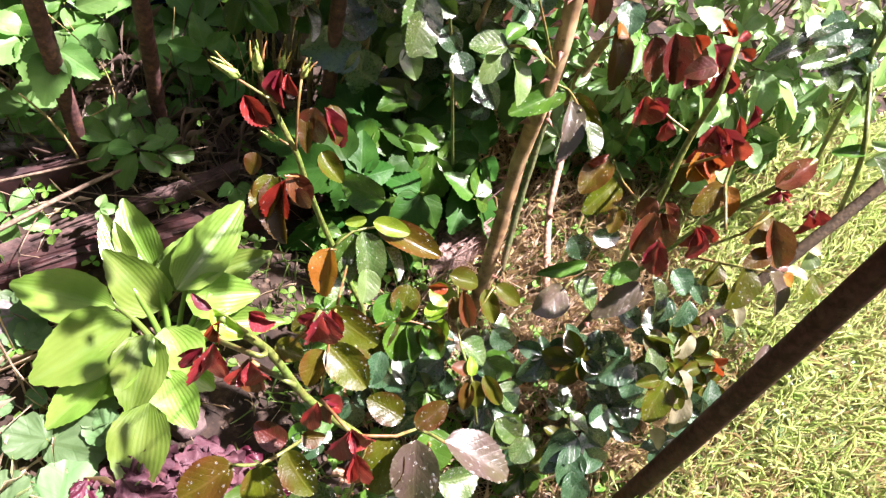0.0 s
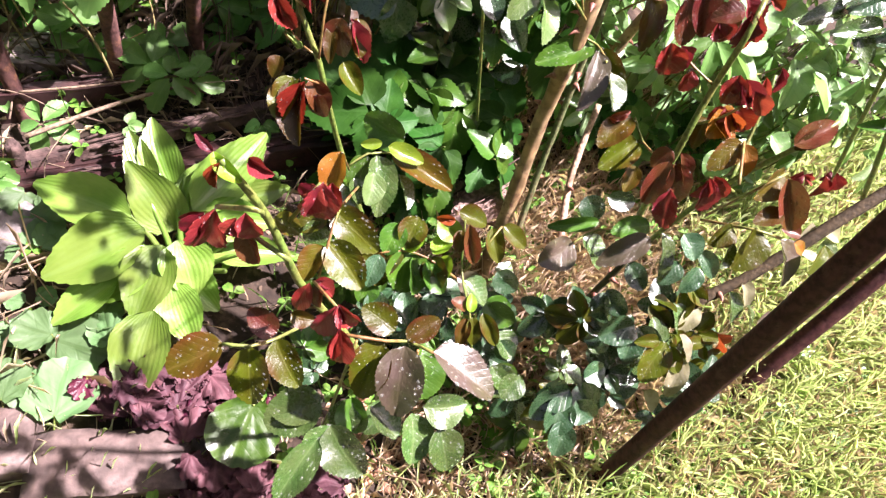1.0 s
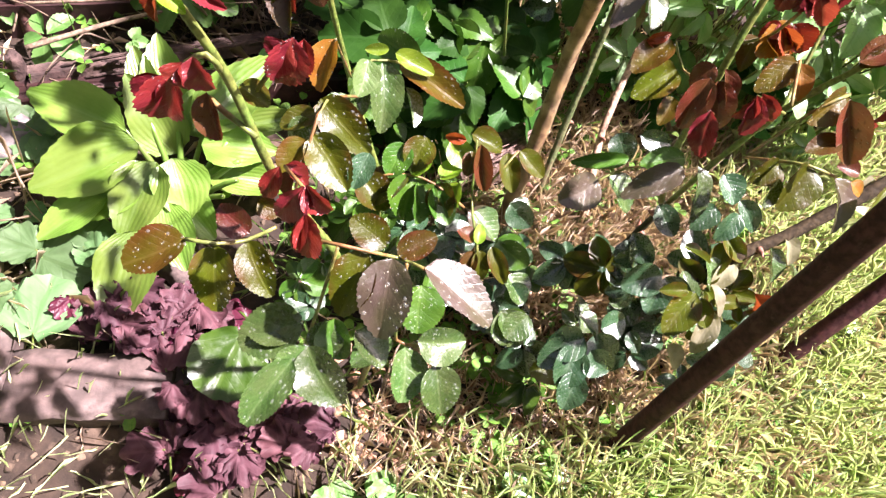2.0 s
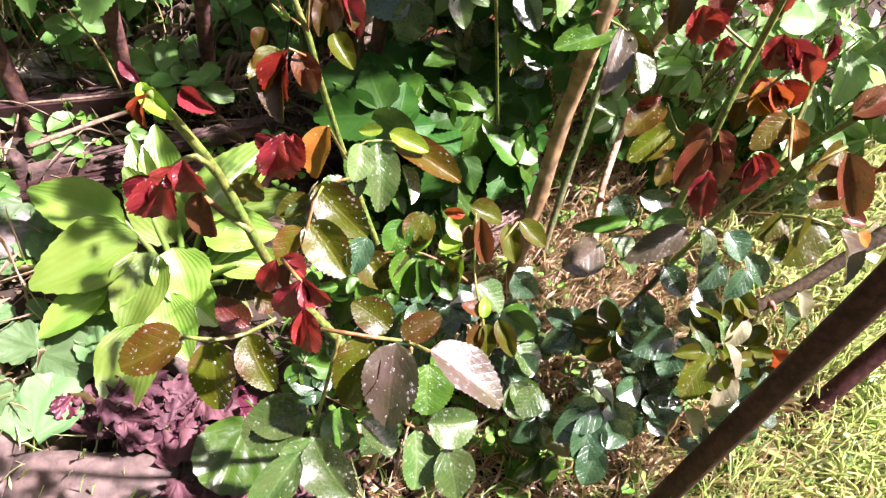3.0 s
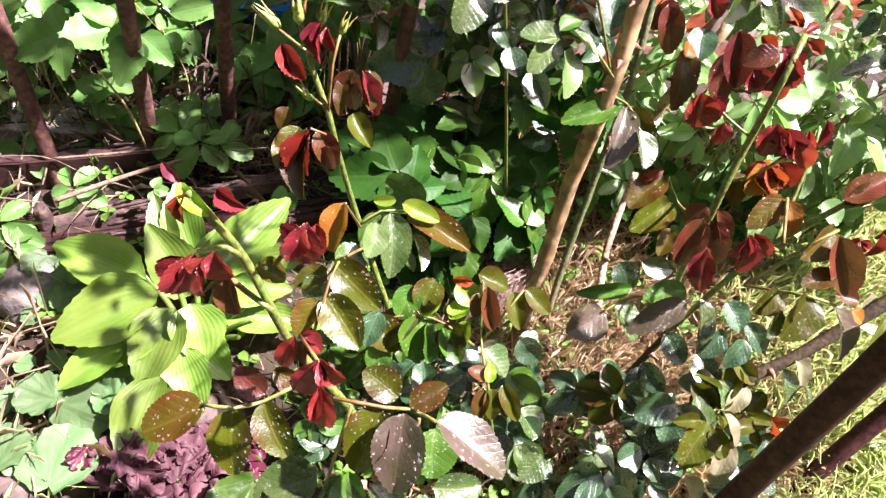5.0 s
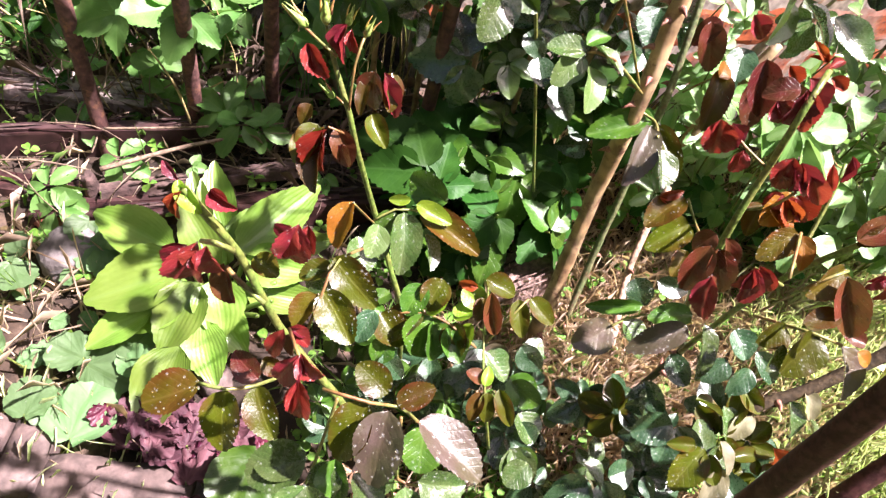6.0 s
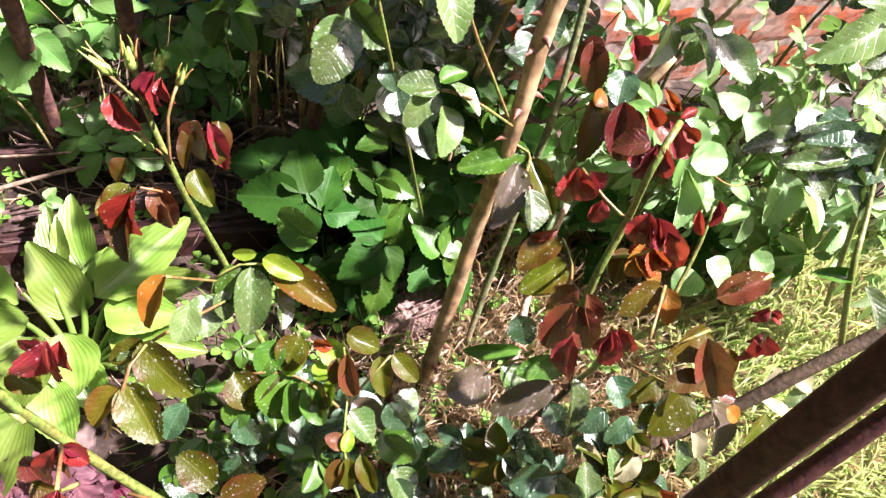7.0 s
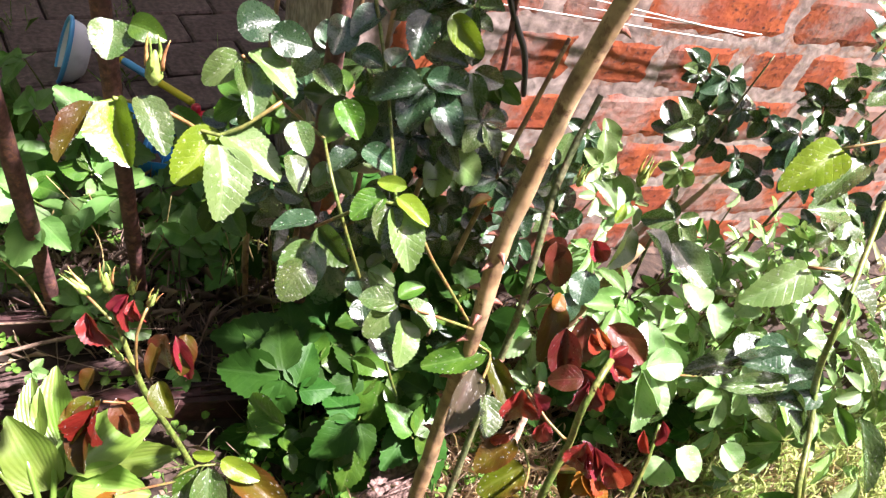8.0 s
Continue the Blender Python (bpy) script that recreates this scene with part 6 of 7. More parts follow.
bud(rose_a, (-0.047, 0.334, 0.386), (-0.1, 0.1, 1), 0.016)
bud(rose_a, (-0.058, 0.330, 0.382), (-1, 0.1, 0.6), 0.015)
bud(rose_a, (-0.033, 0.336, 0.389), (0.1, 0.2, 1), 0.011)
bud(rose_a, (-0.020, 0.334, 0.387), (0.3, 0.2, 1), 0.011)
bud(rose_a, (-0.032, 0.319, 0.341), (-0.8, 0.1, 0.6), 0.011)
bud(rose_d, (-0.036, 0.377, 0.519), (0, 0.15, 1), 0.020)
bud(rose_w, (0.234, 0.609, 0.394), (0, 0.2, 1), 0.016)
bud(rose_w, (0.286, 0.623, 0.407), (0, 0.2, 1), 0.022)

# ---- hosta ----
hosta = thing("hosta", (-0.12, 0.3, 0.0), "light green hosta with broad ribbed leaves", "hosta")
for base, tip, width, face in (
        ((-0.153, 0.374, 0.055), (-0.193, 0.424, 0.104), 0.044, (0.05, -0.7, 0.6)),
        ((-0.172, 0.366, 0.060), (-0.211, 0.412, 0.090), 0.032, (-0.1, -0.7, 0.6)),
        ((-0.140, 0.336, 0.045), (-0.190, 0.356, 0.112), 0.048, (0.15, -0.75, 0.6)),
        ((-0.166, 0.302, 0.105), (-0.264, 0.319, 0.098), 0.046, (0.05, -0.5, 0.85)),
        ((-0.150, 0.291, 0.107), (-0.226, 0.233, 0.083), 0.058, (0.05, -0.25, 0.95)),
        ((-0.121, 0.288, 0.105), (-0.093, 0.249, 0.075), 0.047, (0.2, -0.5, 0.85)),
        ((-0.117, 0.255, 0.085), (-0.084, 0.214, 0.050), 0.040, (0.1, -0.5, 0.85)),
        ((-0.123, 0.226, 0.080), (-0.121, 0.150, 0.040), 0.050, (0.05, -0.5, 0.85)),
        ((-0.131, 0.280, 0.105), (-0.139, 0.213, 0.073), 0.046, (0.0, -0.35, 0.92)),
        ((-0.162, 0.248, 0.082), (-0.209, 0.202, 0.058), 0.034, (-0.15, -0.3, 0.9)),
        ((-0.140, 0.275, 0.093), (-0.184, 0.222, 0.073), 0.038, (0.0, -0.35, 0.9)),
        ((-0.124, 0.342, 0.078), (-0.075, 0.437, 0.112), 0.048, (0.1, -0.55, 0.8)),
        ((-0.115, 0.336, 0.070), (-0.045, 0.350, 0.078), 0.044, (0.0, -0.4, 0.9)),
        ((-0.116, 0.364, 0.058), (-0.040, 0.400, 0.078), 0.036, (0.1, -0.4, 0.9)),
        ((-0.105, 0.318, 0.050), (-0.015, 0.334, 0.052), 0.034, (0.0, -0.4, 0.9)),
        ((-0.132, 0.350, 0.060), (-0.112, 0.405, 0.095), 0.046, (-0.1, -0.5, 0.85)),
        ((-0.122, 0.284, 0.060), (-0.074, 0.256, 0.045), 0.040, (0.0, -0.4, 0.9))):
    leaf(hosta, "hosta", base, tip, width, "hosta", face, 0.06)
for i in range(14):
    a = i * 0.45
    tube("leaf_stalk", [on_ground(-0.125 + 0.008 * math.cos(a), 0.3 + 0.008 * math.sin(a)), Vector((-0.128 + 0.035 * math.cos(a), 0.305 + 0.03 * math.sin(a), 0.05)), Vector((-0.13 + 0.06 * math.cos(a), 0.305 + 0.05 * math.sin(a), 0.075))], [0.0035, 0.003, 0.0025], LEAF["hosta"], hosta, 6)

# ---- foliage masses, each plant with its own leaves ----
def tuft(parent, centre, shade, kind, count, size, ratio, spread, face, seed, up=0.3):
    """A compound leaf: blades fanning from one point on a stalk."""
    r = random.Random(seed)
    c, n = Vector(centre), Vector(face).normalized()
    a = n.cross(Vector((r.uniform(-1, 1), r.uniform(-1, 1), 0.2))).normalized()
    b = n.cross(a)
    for k in range(count):
        t = (k - (count - 1) / 2) * spread / max(1, count - 1)
        d = (a * math.cos(t) + b * math.sin(t) - n * 0.15).normalized()
        s = size * (1 - 0.25 * abs(t) / 1.6) * r.uniform(0.85, 1.15)
        leaf(parent, shade, c + d * s * 0.08, c + d * s * 1.05, s * ratio, kind, tuple(n), 0.15)


def fill(parent, box, amount, shade_list, kind, count, size, ratio, spread, face, seed, stalks=True):
    r = random.Random(seed)
    for i in range(amount):
        p = Vector([r.uniform(box[k], box[k + 3]) for k in range(3)])
        n = Vector(face) + Vector((r.gauss(0, 0.35), r.gauss(0, 0.35), r.gauss(0, 0.2)))
        s = size * r.uniform(0.7, 1.25)
        tuft(parent, p, shade_list[r.randrange(len(shade_list))], kind, count, s, ratio, spread, n, seed * 1000 + i)
        if stalks:
            g = Vector((p.x + r.uniform(-0.03, 0.03), p.y + r.uniform(0.02, 0.09), 0))
            g.z = ground_z(g.x, g.y)
            tube("leaf_stalk", [g, g.lerp(p, 0.6) + Vector((r.uniform(-0.01, 0.01), 0.01, 0.0)), p], [0.0016, 0.0013, 0.0009], M_STEM, parent, 5)


ivy = thing("creeper", (0.09, 0.53, 0.0), "dense dark green creeper with toothed pointed leaves", "creeper", "creepers")
fill(ivy, (-0.01, 0.47, 0.02, 0.19, 0.6, 0.14), 40, ["creeper", "creeper", "green"], "heart", 3, 0.064, 0.64, 2.6, (0.0, -0.5, 0.85), 11)
fill(ivy, (0.0, 0.44, 0.0, 0.12, 0.5, 0.06), 12, ["creeper", "green"], "heart", 3, 0.04, 0.66, 2.8, (0.0, -0.4, 0.9), 12)
fill(ivy, (0.02, 0.58, 0.06, 0.24, 0.7, 0.24), 34, ["creeper", "dark", "green"], "heart", 3, 0.054, 0.7, 2.6, (0.0, -0.6, 0.8), 13)
vine = thing("creeper", (0.42, 0.7, 0.0), "bright green creeper with five drooping leaflets", "creeper", "creepers")
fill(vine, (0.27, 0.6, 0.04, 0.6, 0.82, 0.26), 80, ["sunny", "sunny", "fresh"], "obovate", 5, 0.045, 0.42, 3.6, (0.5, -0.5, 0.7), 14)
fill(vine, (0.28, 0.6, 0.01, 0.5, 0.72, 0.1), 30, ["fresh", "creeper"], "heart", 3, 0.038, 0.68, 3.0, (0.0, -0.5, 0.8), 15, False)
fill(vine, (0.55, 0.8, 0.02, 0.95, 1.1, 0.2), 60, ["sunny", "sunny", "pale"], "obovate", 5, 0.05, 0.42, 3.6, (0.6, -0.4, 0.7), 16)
wild = thing("creeper", (-0.25, 0.64, 0.0), "light green wild creeper behind the fence rods", "creeper", "creepers")
fill(wild, (-0.16, 0.6, 0.06, -0.08, 0.72, 0.18), 8, ["fresh", "green"], "heart", 3, 0.046, 0.62, 2.4, (0.0, -0.6, 0.8), 171)
fill(wild, (-0.54, 0.58, 0.08, -0.29, 0.74, 0.24), 26, ["fresh", "fresh", "green"], "heart", 3, 0.058, 0.66, 2.4, (0.0, -0.6, 0.8), 17)
fill(wild, (-0.6, 0.5, 0.03, -0.35, 0.66, 0.12), 18, ["fresh", "creeper"], "obovate", 5, 0.036, 0.45, 4.6, (0.0, -0.5, 0.85), 18)
fill(wild, (-0.12, 0.66, 0.1, 0.06, 0.8, 0.22), 16, ["creeper", "fresh"], "heart", 3, 0.05, 0.62, 2.4, (0.0, -0.6, 0.8), 19)
fill(wild, (-0.4, 0.64, 0.03, -0.14, 0.8, 0.13), 15, ["fresh"], "obovate", 5, 0.058, 0.5, 4.0, (0.0, -0.5, 0.85), 172)
fill(wild, (-0.5, 0.5, 0.02, -0.3, 0.62, 0.08), 12, ["fresh"], "heart", 3, 0.04, 0.6, 2.6, (0.0, -0.5, 0.85), 173)
for i, (x, y) in enumerate(((-0.222, 0.512), (-0.196, 0.500), (-0.176, 0.505), (-0.235, 0.532))):
    tuft(wild, (x, y, 0.085 + 0.006 * (i % 2)), "fresh", "obovate", 5, 0.044, 0.56, 5.0, (0.05, -0.5, 0.85), 2050 + i)
tuft(wild, (-0.230, 0.569, 0.060), "fresh", "obovate", 5, 0.042, 0.56, 5.0, (0.0, -0.5, 0.85), 2001)
tuft(wild, (-0.231, 0.531, 0.060), "fresh", "obovate", 5, 0.042, 0.56, 5.0, (0.0, -0.5, 0.85), 2002)
tuft(wild, (-0.190, 0.548, 0.060), "fresh", "obovate", 5, 0.042, 0.56, 5.0, (0.0, -0.5, 0.85), 2003)
tuft(wild, (-0.370, 0.452, 0.050), "fresh", "obovate", 5, 0.042, 0.56, 5.0, (0.0, -0.5, 0.85), 2004)
tuft(wild, (-0.309, 0.425, 0.050), "fresh", "obovate", 5, 0.042, 0.56, 5.0, (0.0, -0.5, 0.85), 2005)
tuft(wild, (-0.214, 0.418, 0.090), "fresh", "heart", 3, 0.020, 0.62, 2.4, (0.0, -0.5, 0.85), 2006)
tuft(wild, (-0.174, 0.631, 0.050), "fresh", "obovate", 5, 0.031, 0.5, 5.0, (0.0, -0.5, 0.85), 2007)
tuft(wild, (-0.303, 0.511, 0.120), "fresh", "heart", 3, 0.045, 0.62, 2.4, (0.0, -0.5, 0.85), 2008)
tuft(wild, (-0.318, 0.488, 0.200), "fresh", "heart", 3, 0.054, 0.62, 2.4, (0.0, -0.5, 0.85), 2009)
tuft(wild, (-0.260, 0.519, 0.200), "fresh", "heart", 3, 0.054, 0.62, 2.4, (0.0, -0.5, 0.85), 2010)
tuft(wild, (-0.247, 0.561, 0.150), "fresh", "heart", 3, 0.045, 0.62, 2.4, (0.0, -0.5, 0.85), 2011)
tuft(wild, (-0.331, 0.342, 0.040), "fresh", "obovate", 5, 0.042, 0.56, 5.0, (0.0, -0.5, 0.85), 2012)
tuft(wild, (-0.349, 0.358, 0.050), "fresh", "obovate", 5, 0.042, 0.56, 5.0, (0.0, -0.5, 0.85), 2013)
tuft(wild, (-0.095, 0.502, 0.050), "fresh", "heart", 3, 0.027, 0.62, 2.4, (0.0, -0.5, 0.85), 2014)
tuft(wild, (-0.023, 0.551, 0.030), "fresh", "obovate", 5, 0.018, 0.5, 5.0, (0.0, -0.5, 0.85), 2015)
back = thing("rose_bush", (0.5, 0.9, 0.0), "dark glossy rose bush before the brick wall", "rose bush", "rose bushes")
fill(back, (0.36, 0.86, 0.26, 0.62, 0.98, 0.4), 26, ["dark", "dark", "silver"], "rose", 5, 0.04, 0.62, 4.4, (0.2, -0.7, 0.7), 21, False)
fill(back, (0.5, 0.84, 0.36, 0.8, 1.0, 0.56), 24, ["dark", "silver", "pale"], "rose", 5, 0.04, 0.62, 4.4, (0.6, -0.4, 0.7), 22, False)
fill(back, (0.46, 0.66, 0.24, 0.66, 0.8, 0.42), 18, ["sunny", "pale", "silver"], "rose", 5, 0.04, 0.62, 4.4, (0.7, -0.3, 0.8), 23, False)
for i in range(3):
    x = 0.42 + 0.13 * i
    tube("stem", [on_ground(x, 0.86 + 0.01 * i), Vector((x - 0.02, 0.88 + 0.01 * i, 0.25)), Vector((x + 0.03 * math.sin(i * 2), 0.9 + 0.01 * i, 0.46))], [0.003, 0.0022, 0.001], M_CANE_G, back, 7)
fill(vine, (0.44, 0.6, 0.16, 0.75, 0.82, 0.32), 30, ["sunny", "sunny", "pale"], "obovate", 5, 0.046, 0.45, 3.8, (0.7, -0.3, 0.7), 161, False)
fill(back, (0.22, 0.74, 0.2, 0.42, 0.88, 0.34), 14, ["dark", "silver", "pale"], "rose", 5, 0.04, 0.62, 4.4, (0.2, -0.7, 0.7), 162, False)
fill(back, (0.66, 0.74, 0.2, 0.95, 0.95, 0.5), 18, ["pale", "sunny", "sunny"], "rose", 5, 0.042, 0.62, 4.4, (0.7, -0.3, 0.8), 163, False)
mid = thing("rose_bush", (0.05, 0.62, 0.0), "glossy dark rose foliage between cane and fence", "rose bush", "rose bushes")
fill(mid, (-0.12, 0.56, 0.22, 0.12, 0.72, 0.4), 26, ["dark", "silver", "green", "pale"], "rose", 5, 0.042, 0.62, 4.4, (0.0, -0.6, 0.8), 24, False)
fill(mid, (-0.02, 0.58, 0.36, 0.14, 0.7, 0.52), 16, ["dark", "silver", "green"], "rose", 5, 0.045, 0.62, 4.4, (0.0, -0.6, 0.8), 241, False)
fill(mid, (0.1, 0.62, 0.2, 0.22, 0.74, 0.36), 14, ["dark", "silver"], "rose", 5, 0.042, 0.62, 4.4, (0.0, -0.6, 0.8), 25, False)
for i in range(5):
    x = -0.08 + 0.06 * i
    tube("stem", [on_ground(x, 0.63), Vector((x - 0.01, 0.64, 0.2)), Vector((x + 0.02 * math.sin(i * 2), 0.66, 0.5))], [0.004, 0.0035, 0.002], M_CANE, mid, 7)
fill(rose_r, (0.26, 0.2, 0.07, 0.4, 0.31, 0.15), 22, ["dark", "dark", "silver", "olive"], "rose", 5, 0.034, 0.64, 4.4, (0.0, -0.4, 0.9), 26, False)
fill(rose_k, (0.1, 0.2, 0.03, 0.24, 0.32, 0.13), 16, ["dark", "dark", "green"], "rose", 5, 0.032, 0.64, 4.4, (0.0, -0.4, 0.9), 27, False)
fill(rose_b, (0.0, 0.2, 0.03, 0.12, 0.34, 0.12), 14, ["dark", "green"], "rose", 5, 0.034, 0.64, 4.4, (0.0, -0.4, 0.9), 28, False)

# unseen stems and leaves added above the tall rose's cane, to shade creeper and boards
for i, (x, y, z) in enumerate(((0.34, 0.62, 0.86), (0.46, 0.66, 0.9), (0.4, 0.74, 0.95), (0.54, 0.7, 0.88))):
    tube("stem", [(0.22, 0.53, 0.75), (0.22 + (x - 0.22) * 0.5, 0.53 + (y - 0.53) * 0.5, 0.82), (x, y, z)], [0.005, 0.004, 0.002], M_CANE_G, rose_d, 7)
fill(rose_d, (-0.04, 0.56, 0.8, 0.34, 0.88, 0.98), 30, ["dark", "green"], "rose", 5, 0.05, 0.66, 4.4, (0.2, -0.2, 1.0), 32, False)
fill(rose_d, (0.34, 0.64, 0.8, 0.56, 0.8, 0.98), 18, ["dark", "green"], "rose", 5, 0.05, 0.66, 4.4, (0.2, -0.2, 1.0), 31, False)

# ---- geum, heuchera and weeds at the front ----
def round_leaf(parent, shade, kind, x, y, z, size, seed, stalk=True):
    r = random.Random(seed)
    n = Vector((r.gauss(0, 0.25), -0.3 + r.gauss(0, 0.2), 1))
    a = r.uniform(0, 6.28)
    d = Vector((math.cos(a), math.sin(a), 0))
    c = Vector((x, y, z))
    leaf(parent, shade, c - d * size * 0.5, c + d * size * 0.5, size, kind, tuple(n), 0.05)
    if stalk:
        g = on_ground(x - d.x * size * 0.9, y - d.y * size * 0.9)
        tube("leaf_stalk", [g, (g + c) / 2 + Vector((0, 0, 0.01)), c - d * size * 0.4], 0.001, M_STEM, parent, 5)


geum = thing("geum", (-0.22, 0.21, 0.0), "pale green geum clump with round lobed leaves", "geum")
r = random.Random(31)
for x, y, s in ((-0.181, 0.154, 0.062), (-0.18, 0.193, 0.054), (-0.22, 0.197, 0.04), (-0.161, 0.21, 0.034), (-0.225, 0.15, 0.042), (-0.257, 0.303, 0.044), (-0.288, 0.322, 0.034), (-0.245, 0.317, 0.032), (-0.266, 0.334, 0.024), (-0.26, 0.13, 0.04), (-0.285, 0.17, 0.045), (-0.31, 0.25, 0.04), (-0.17, 0.225, 0.036)):
    round_leaf(geum, "geum", "round", x, y, ground_z(x, y) + r.uniform(0.03, 0.055), s, int(x * 1000 + y * 7000))
for i in range(18):
    x, y = r.uniform(-0.42, -0.21), r.uniform(0.14, 0.3)
    round_leaf(geum, "geum", "round", x, y, ground_z(x, y) + r.uniform(0.012, 0.035), r.uniform(0.018, 0.032), 300 + i)
violet = thing("violet", (-0.018, 0.14, 0.0), "single heart-shaped bright green violet leaf", "violet")
leaf(violet, "green", (-0.016, 0.165, 0.075), (-0.022, 0.106, 0.062), 0.06, "cordate", (0, -0.2, 1), 0.05)
tube("leaf_stalk", [on_ground(-0.015, 0.18), (-0.015, 0.17, 0.05), (-0.016, 0.16, 0.075)], 0.0014, M_STEM, violet, 5)
heuchera = thing("heuchera", (-0.06, 0.13, 0.0), "purple heuchera clump with ruffled dark leaves", "heuchera")
for i in range(96):
    x, y = r.gauss(-0.09, 0.032), r.gauss(0.168, 0.016)
    if i > 54:
        x, y = r.gauss(-0.005, 0.032), r.gauss(0.098, 0.024)
    round_leaf(heuchera, "magenta" if r.random() < 0.06 else "purple", "ruffled", x, y, ground_z(x, y) + r.uniform(0.008, 0.05), r.uniform(0.024, 0.042), 500 + i, i % 3 == 0)
for i in range(8):
    x, y = r.gauss(-0.03, 0.05), r.gauss(0.155, 0.012)
    round_leaf(heuchera, "magenta", "ruffled", x, y, ground_z(x, y) + 0.035, 0.024, 700 + i)
clump = thing("geranium", (0.12, 0.09, 0.0), "small green lobed leaves in the grass edge", "weed")
for i in range(14):
    x, y = r.gauss(0.12, 0.03), r.gauss(0.065, 0.02)
    round_leaf(clump, "fresh", "round", x, y, ground_z(x, y) + r.uniform(0.012, 0.03), r.uniform(0.02, 0.034), 800 + i)
plantain = thing("dandelion", (0.27, 0.14, 0.0), "bright green broad weed leaves in the lawn", "weed")
for i, (x, y) in enumerate(((0.255, 0.1), (0.285, 0.13), (0.62, 0.38), (0.66, 0.35), (0.58, 0.3), (0.245, 0.115), (0.64, 0.4), (0.69, 0.37), (0.6, 0.34), (0.66, 0.31), (0.72, 0.42), (0.55, 0.27), (0.63, 0.27))):
    round_leaf(plantain, "sunny", "round", x, y, ground_z(x, y) + 0.025, r.uniform(0.02, 0.032), 900 + i, False)

# ---- grass, straw, litter ----
def lawn_share(x, y):
    """1 on the lawn, 0 in the bed."""
    edge = (x - 0.245) * 0.54 - (y - 0.111) * 0.84 + 0.03 * noise.noise(Vector((x * 9, y * 9, 5)))
    far = 1 / (1 + math.exp(-(x - 0.5 + 0.05 * noise.noise(Vector((y * 8, 2, 0)))) * 40)) if y < 0.85 else 0
    return max(1 / (1 + math.exp(-(edge + 0.01) * 90)), far)


GRASS_T = [blade("blade", 4, 0.0, 0.03, d, 0.0, tw * 0.07, 200 + i, (-1, 0, 1)) for i, (d, tw) in enumerate(((0.3, 0.4), (0.6, -0.6), (0.9, 0.3), (1.3, 0.9), (0.15, 0.0)))]
r = random.Random(41)


def grass_spots(n, box, keep, h0, h1, w0, w1, lie=0.5):
    out = []
    while n > 0:
        n -= 1
        x, y = r.uniform(box[0], box[2]), r.uniform(box[1], box[3])
        if r.random() > keep(x, y):
            continue
        a = r.uniform(0, 6.28)
        tilt = abs(r.gauss(0, lie))
        d = Vector((math.cos(a) * math.sin(tilt), math.sin(a) * math.sin(tilt), abs(math.cos(tilt)) + 0.02))
        p = on_ground(x, y, -0.002)
        h = r.uniform(h0, h1)
        out.append(blade_matrix(p, p + d * h, r.uniform(w0, w1), Vector((math.cos(a + 2), math.sin(a + 2), 0.6))))
    return out


def patch(x, y):
    """Where the lawn grows thick (1) or thin and dry (0)."""
    return max(0.0, min(1.0, 0.55 + 1.5 * noise.noise(Vector((x * 13, y * 13, 8))) + 0.7 * noise.noise(Vector((x * 40, y * 40, 4)))))


def thick_lawn(x, y):
    return lawn_share(x, y) * (0.3 + 0.7 * patch(x, y))


def bed_share(x, y):
    return 1 - lawn_share(x, y)


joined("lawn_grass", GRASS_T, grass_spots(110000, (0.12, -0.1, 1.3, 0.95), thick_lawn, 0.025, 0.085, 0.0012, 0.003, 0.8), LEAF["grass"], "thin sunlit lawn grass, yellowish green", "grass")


def garden_share(x, y):
    d = (Vector((x, y, 0)) - W0)
    if d.dot(OUT) > -0.05 and d.dot(ALONG) > -0.5:
        return 0
    return 0 if -1.2 < x < 0.9 and y > -0.12 else 1


joined("far_grass", GRASS_T, grass_spots(26000, (-2.2, -1.7, 3.6, 2.6), garden_share, 0.05, 0.1, 0.006, 0.011, 0.8), LEAF["grass"], "sunlit lawn grass further off", "grass")
joined("edge_grass", GRASS_T, grass_spots(1500, (-0.5, -0.1, 0.4, 0.16), lambda x, y: 0.7, 0.025, 0.07, 0.0012, 0.0028, 0.8), LEAF["grass"], "loose green grass blades at the bed edge", "grass")
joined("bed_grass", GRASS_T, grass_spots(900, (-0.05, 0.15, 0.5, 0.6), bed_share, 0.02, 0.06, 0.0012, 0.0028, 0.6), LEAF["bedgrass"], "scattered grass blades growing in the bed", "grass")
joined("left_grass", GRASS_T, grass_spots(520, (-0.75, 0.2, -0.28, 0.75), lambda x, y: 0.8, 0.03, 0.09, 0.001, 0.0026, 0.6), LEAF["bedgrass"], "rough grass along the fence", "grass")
straw_keep = lambda x, y: min(1, math.exp(-((x - 0.36) ** 2 / 0.02 + (y - 0.42) ** 2 / 0.03)) + 0.25) * (1 - 0.85 * lawn_share(x, y)) + 1.0 * lawn_share(x, y) * (1 - patch(x, y)) + 0.7 * math.exp(-((x - 0.45) ** 2 + (y - 0.25) ** 2) / 0.006)
joined("dry_straw", GRASS_T, grass_spots(60000, (0.1, -0.1, 0.85, 0.8), straw_keep, 0.02, 0.07, 0.0011, 0.0024, 1.3), LEAF["straw"], "pale dry cut grass lying as mulch", "straw")
joined("left_straw", GRASS_T, grass_spots(800, (-0.6, 0.05, 0.15, 0.75), lambda x, y: 0.6, 0.02, 0.07, 0.0008, 0.0018, 1.4), LEAF["straw"], "dry stalks and litter on dark soil", "straw")
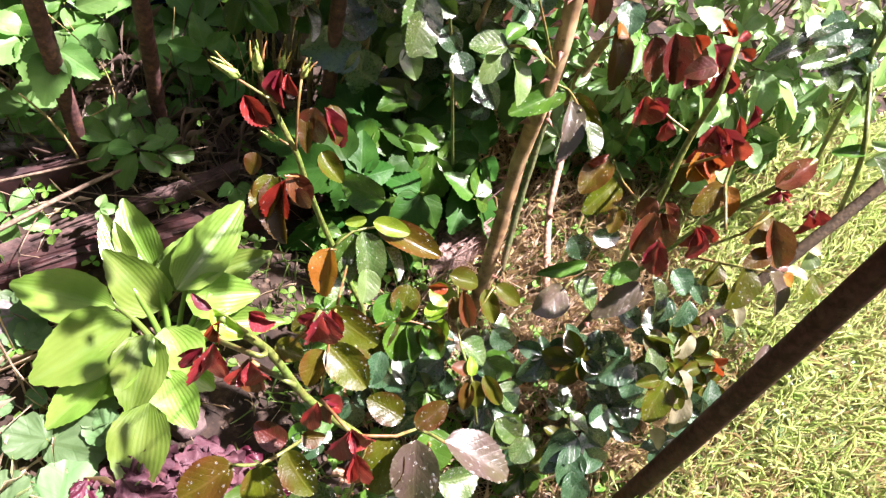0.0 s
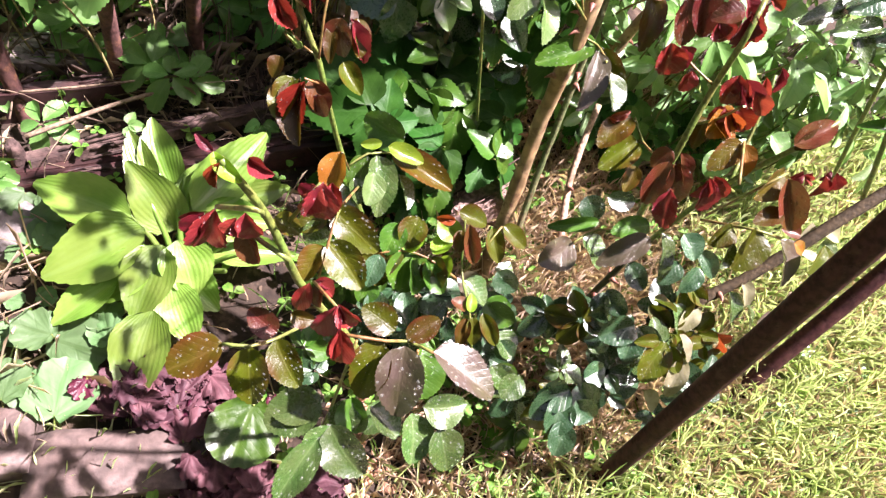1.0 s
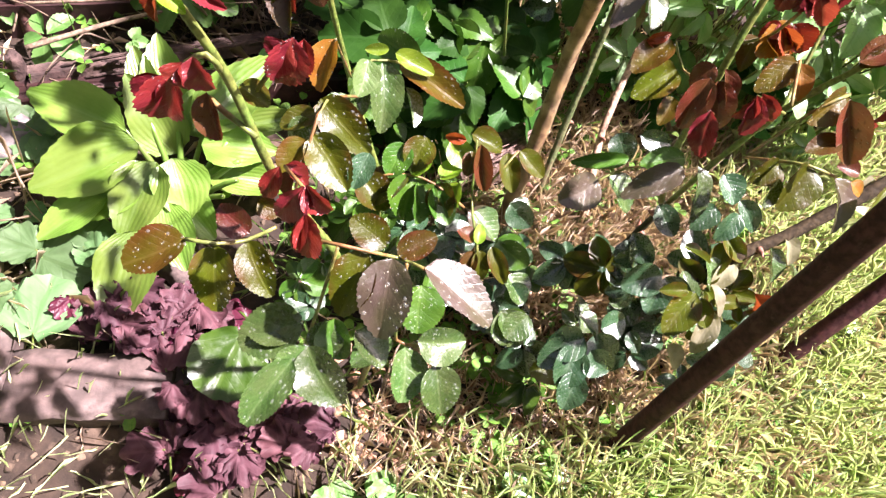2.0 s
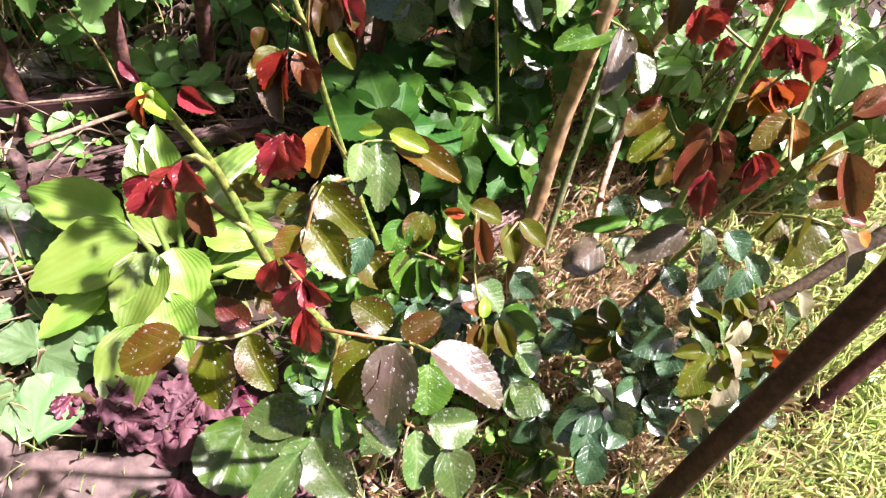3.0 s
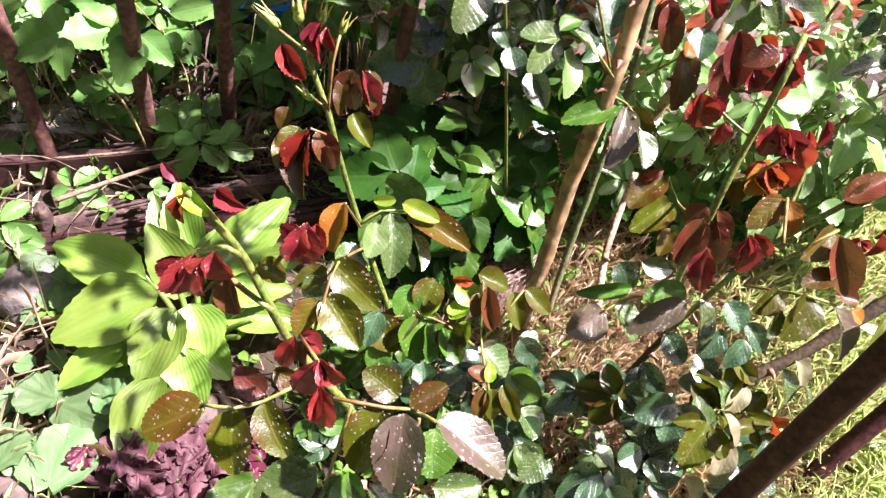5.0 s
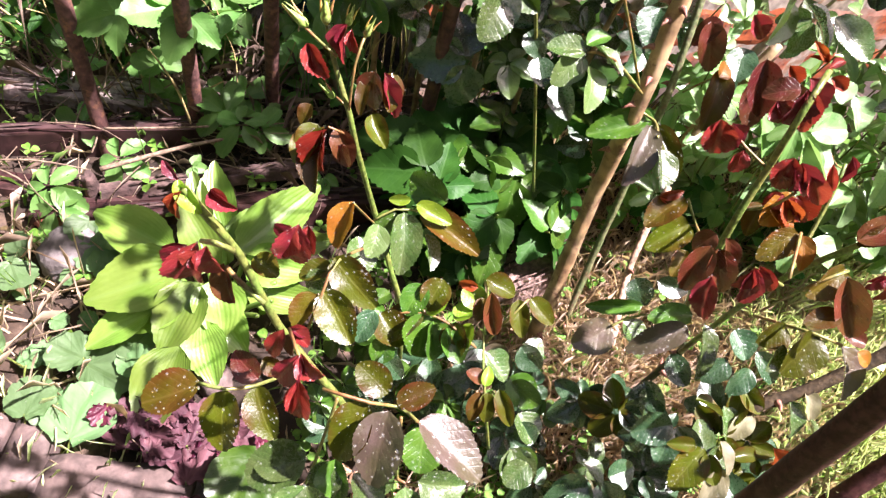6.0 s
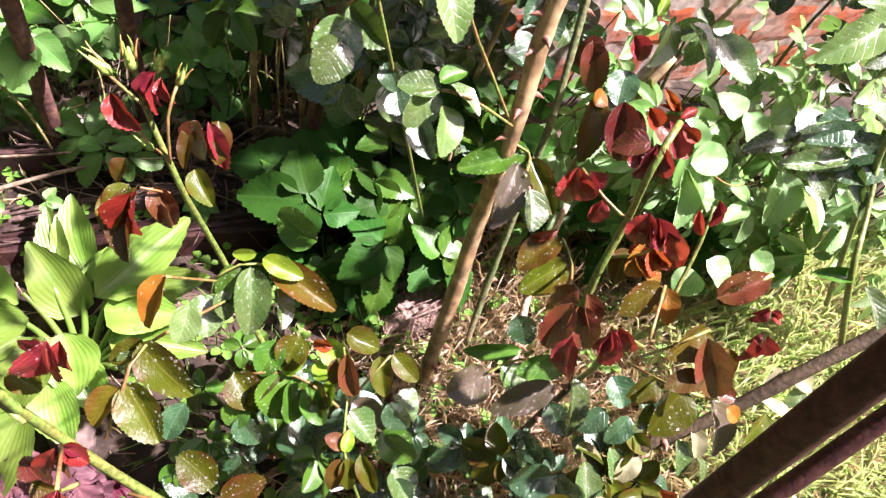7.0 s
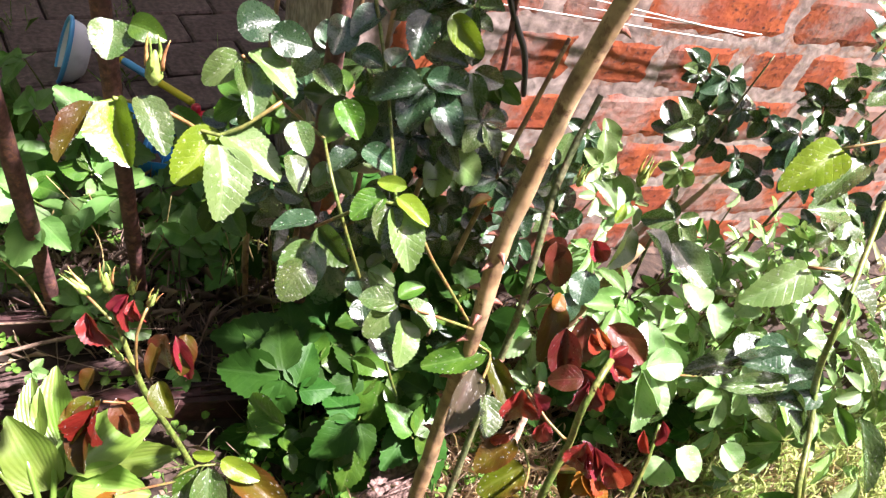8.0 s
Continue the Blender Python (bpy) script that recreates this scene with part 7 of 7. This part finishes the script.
joined("pale_straw", GRASS_T, grass_spots(200, (-0.5, 0.12, -0.2, 0.32), lambda x, y: 1.0, 0.04, 0.12, 0.0015, 0.003, 1.5), LEAF["straw"], "pale dry stalks lying among the geum leaves", "straw")
joined("fence_litter", GRASS_T, grass_spots(1300, (-0.56, 0.5, -0.08, 0.72), lambda x, y: 0.8, 0.04, 0.12, 0.001, 0.0022, 1.3), LEAF["litter"], "pale dry stalks lying behind the fence rods", "straw")
WEED_T = [blade("obovate", 6, 0.04, 0.2, 0.2, 0.0, 0.0, 220 + i, (-1, 0, 1)) for i in range(3)]


def weed_spots(n, box, keep, s0, s1, zmax):
    out = []
    for _ in range(n):
        x, y = r.uniform(box[0], box[2]), r.uniform(box[1], box[3])
        if r.random() > keep(x, y):
            continue
        c = on_ground(x, y, r.uniform(0.004, zmax))
        a0 = r.uniform(0, 6.28)
        for k in range(3):
            a = a0 + k * 2.1
            s = r.uniform(s0, s1)
            out.append(blade_matrix(c, c + Vector((math.cos(a), math.sin(a), 0.15)) * s, s * 0.85, Vector((r.gauss(0, 0.2), r.gauss(0, 0.2), 1))))
    return out


joined("lawn_clover", WEED_T, weed_spots(2200, (0.2, -0.05, 1.1, 0.9), lawn_share, 0.007, 0.015, 0.02), LEAF["weed"], "clover and small weeds among the lawn grass", "clover")
joined("bed_weeds", WEED_T, weed_spots(900, (0.0, 0.12, 0.55, 0.75), lambda x, y: 0.6, 0.006, 0.014, 0.03), LEAF["weed"], "small green weeds covering the bed", "weeds")
joined("left_weeds", WEED_T, weed_spots(420, (-0.6, 0.05, 0.0, 0.7), lambda x, y: 0.5, 0.006, 0.014, 0.03), LEAF["weed"], "small weeds between stones and boards", "weeds")
CRUMB = [([(-0.5, -0.5, -0.4), (0.5, -0.4, -0.4), (0.4, 0.5, -0.4), (-0.5, 0.4, -0.4), (-0.3, -0.3, 0.4), (0.35, -0.2, 0.35), (0.2, 0.3, 0.45), (-0.3, 0.25, 0.3)],
          [(0, 0)] * 8, [(0, 1, 5, 4), (1, 2, 6, 5), (2, 3, 7, 6), (3, 0, 4, 7), (4, 5, 6, 7)])]


def crumb_spots(n, box, s0, s1):
    out = []
    for _ in range(n):
        x, y = r.uniform(box[0], box[2]), r.uniform(box[1], box[3])
        s = r.uniform(s0, s1)
        out.append(Matrix.Translation(on_ground(x, y, 0.001)) @ pose(0, 0, 0, r.uniform(-40, 40), r.uniform(-40, 40), r.uniform(0, 360)) @ Matrix.Diagonal((s, s * r.uniform(0.4, 1), s * r.uniform(0.3, 0.8), 1)))
    return out


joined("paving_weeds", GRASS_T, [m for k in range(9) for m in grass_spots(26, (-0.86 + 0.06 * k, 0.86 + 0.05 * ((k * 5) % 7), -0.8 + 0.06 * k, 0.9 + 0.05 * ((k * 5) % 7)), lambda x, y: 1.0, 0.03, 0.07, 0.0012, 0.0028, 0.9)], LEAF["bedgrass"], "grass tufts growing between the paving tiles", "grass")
joined("soil_crumbs", CRUMB, crumb_spots(3500, (-0.6, 0.02, 0.6, 0.8), 0.002, 0.008), M_CRUMB, "dark soil crumbs and small clods", "soil")
joined("wood_chips", CRUMB, crumb_spots(2600, (0.05, 0.1, 0.55, 0.62), 0.004, 0.014), M_BARK, "reddish wood chips and bark litter", "bark")


def twig(a, b, rad, mat, label, bend=0.02):
    a, b = Vector(a), Vector(b)
    t = thing("twig", a, label, "twig", "twigs")
    m = (a + b) / 2 + Vector((r.uniform(-bend, bend), r.uniform(-bend, bend), r.uniform(0, bend)))
    tube("twig_wood", [a, m, b], [rad, rad * 0.9, rad * 0.6], mat, t, 6, 0.2)


twig((-0.31, 0.395, 0.06), (-0.18, 0.51, 0.075), 0.0028, M_TWIG, "pale dry twig lying over the boards", 0.005)
twig((-0.266, 0.785, 0.060), (-0.042, 0.774, 0.200), 0.0022, M_CANE, "thin brown cane leaning behind the fence rods", 0.008)
twig((-0.34, 0.45, 0.06), (-0.16, 0.545, 0.07), 0.0016, M_TWIG, "thin dry twig lying over the boards")
for i in range(30):
    a = Vector((r.uniform(-0.46, -0.02), 0, 0.0))
    a.y = 0.5 + (a.x + 0.25) * 0.6 + r.gauss(0, 0.04)
    a.z = r.uniform(0.02, 0.05)
    ang = r.gauss(0.5, 0.7)
    b = a + Vector((math.cos(ang), math.sin(ang), r.gauss(0.05, 0.15))) * r.uniform(0.06, 0.16)
    twig(a, b, r.uniform(0.0006, 0.0014), M_TWIG, "thin dry stalk in the fence litter")
for i in range(26):
    x, y = r.uniform(-0.14, 0.06), r.uniform(0.62, 0.74)
    g = on_ground(x, y)
    twig(g, g + Vector((r.gauss(0, 0.03), r.gauss(0, 0.03), r.uniform(0.12, 0.22))), r.uniform(0.0008, 0.0016), M_STALK, "yellow dry stalk standing in shade", 0.01)
for i in range(16):
    x, y = r.uniform(-0.5, -0.2), r.uniform(0.5, 0.62)
    g = on_ground(x, y)
    twig(g, g + Vector((r.gauss(0, 0.05), r.gauss(0, 0.03), r.uniform(0.08, 0.2))), r.uniform(0.0008, 0.0016), M_STALK, "dry upright stalk beside the fence", 0.02)
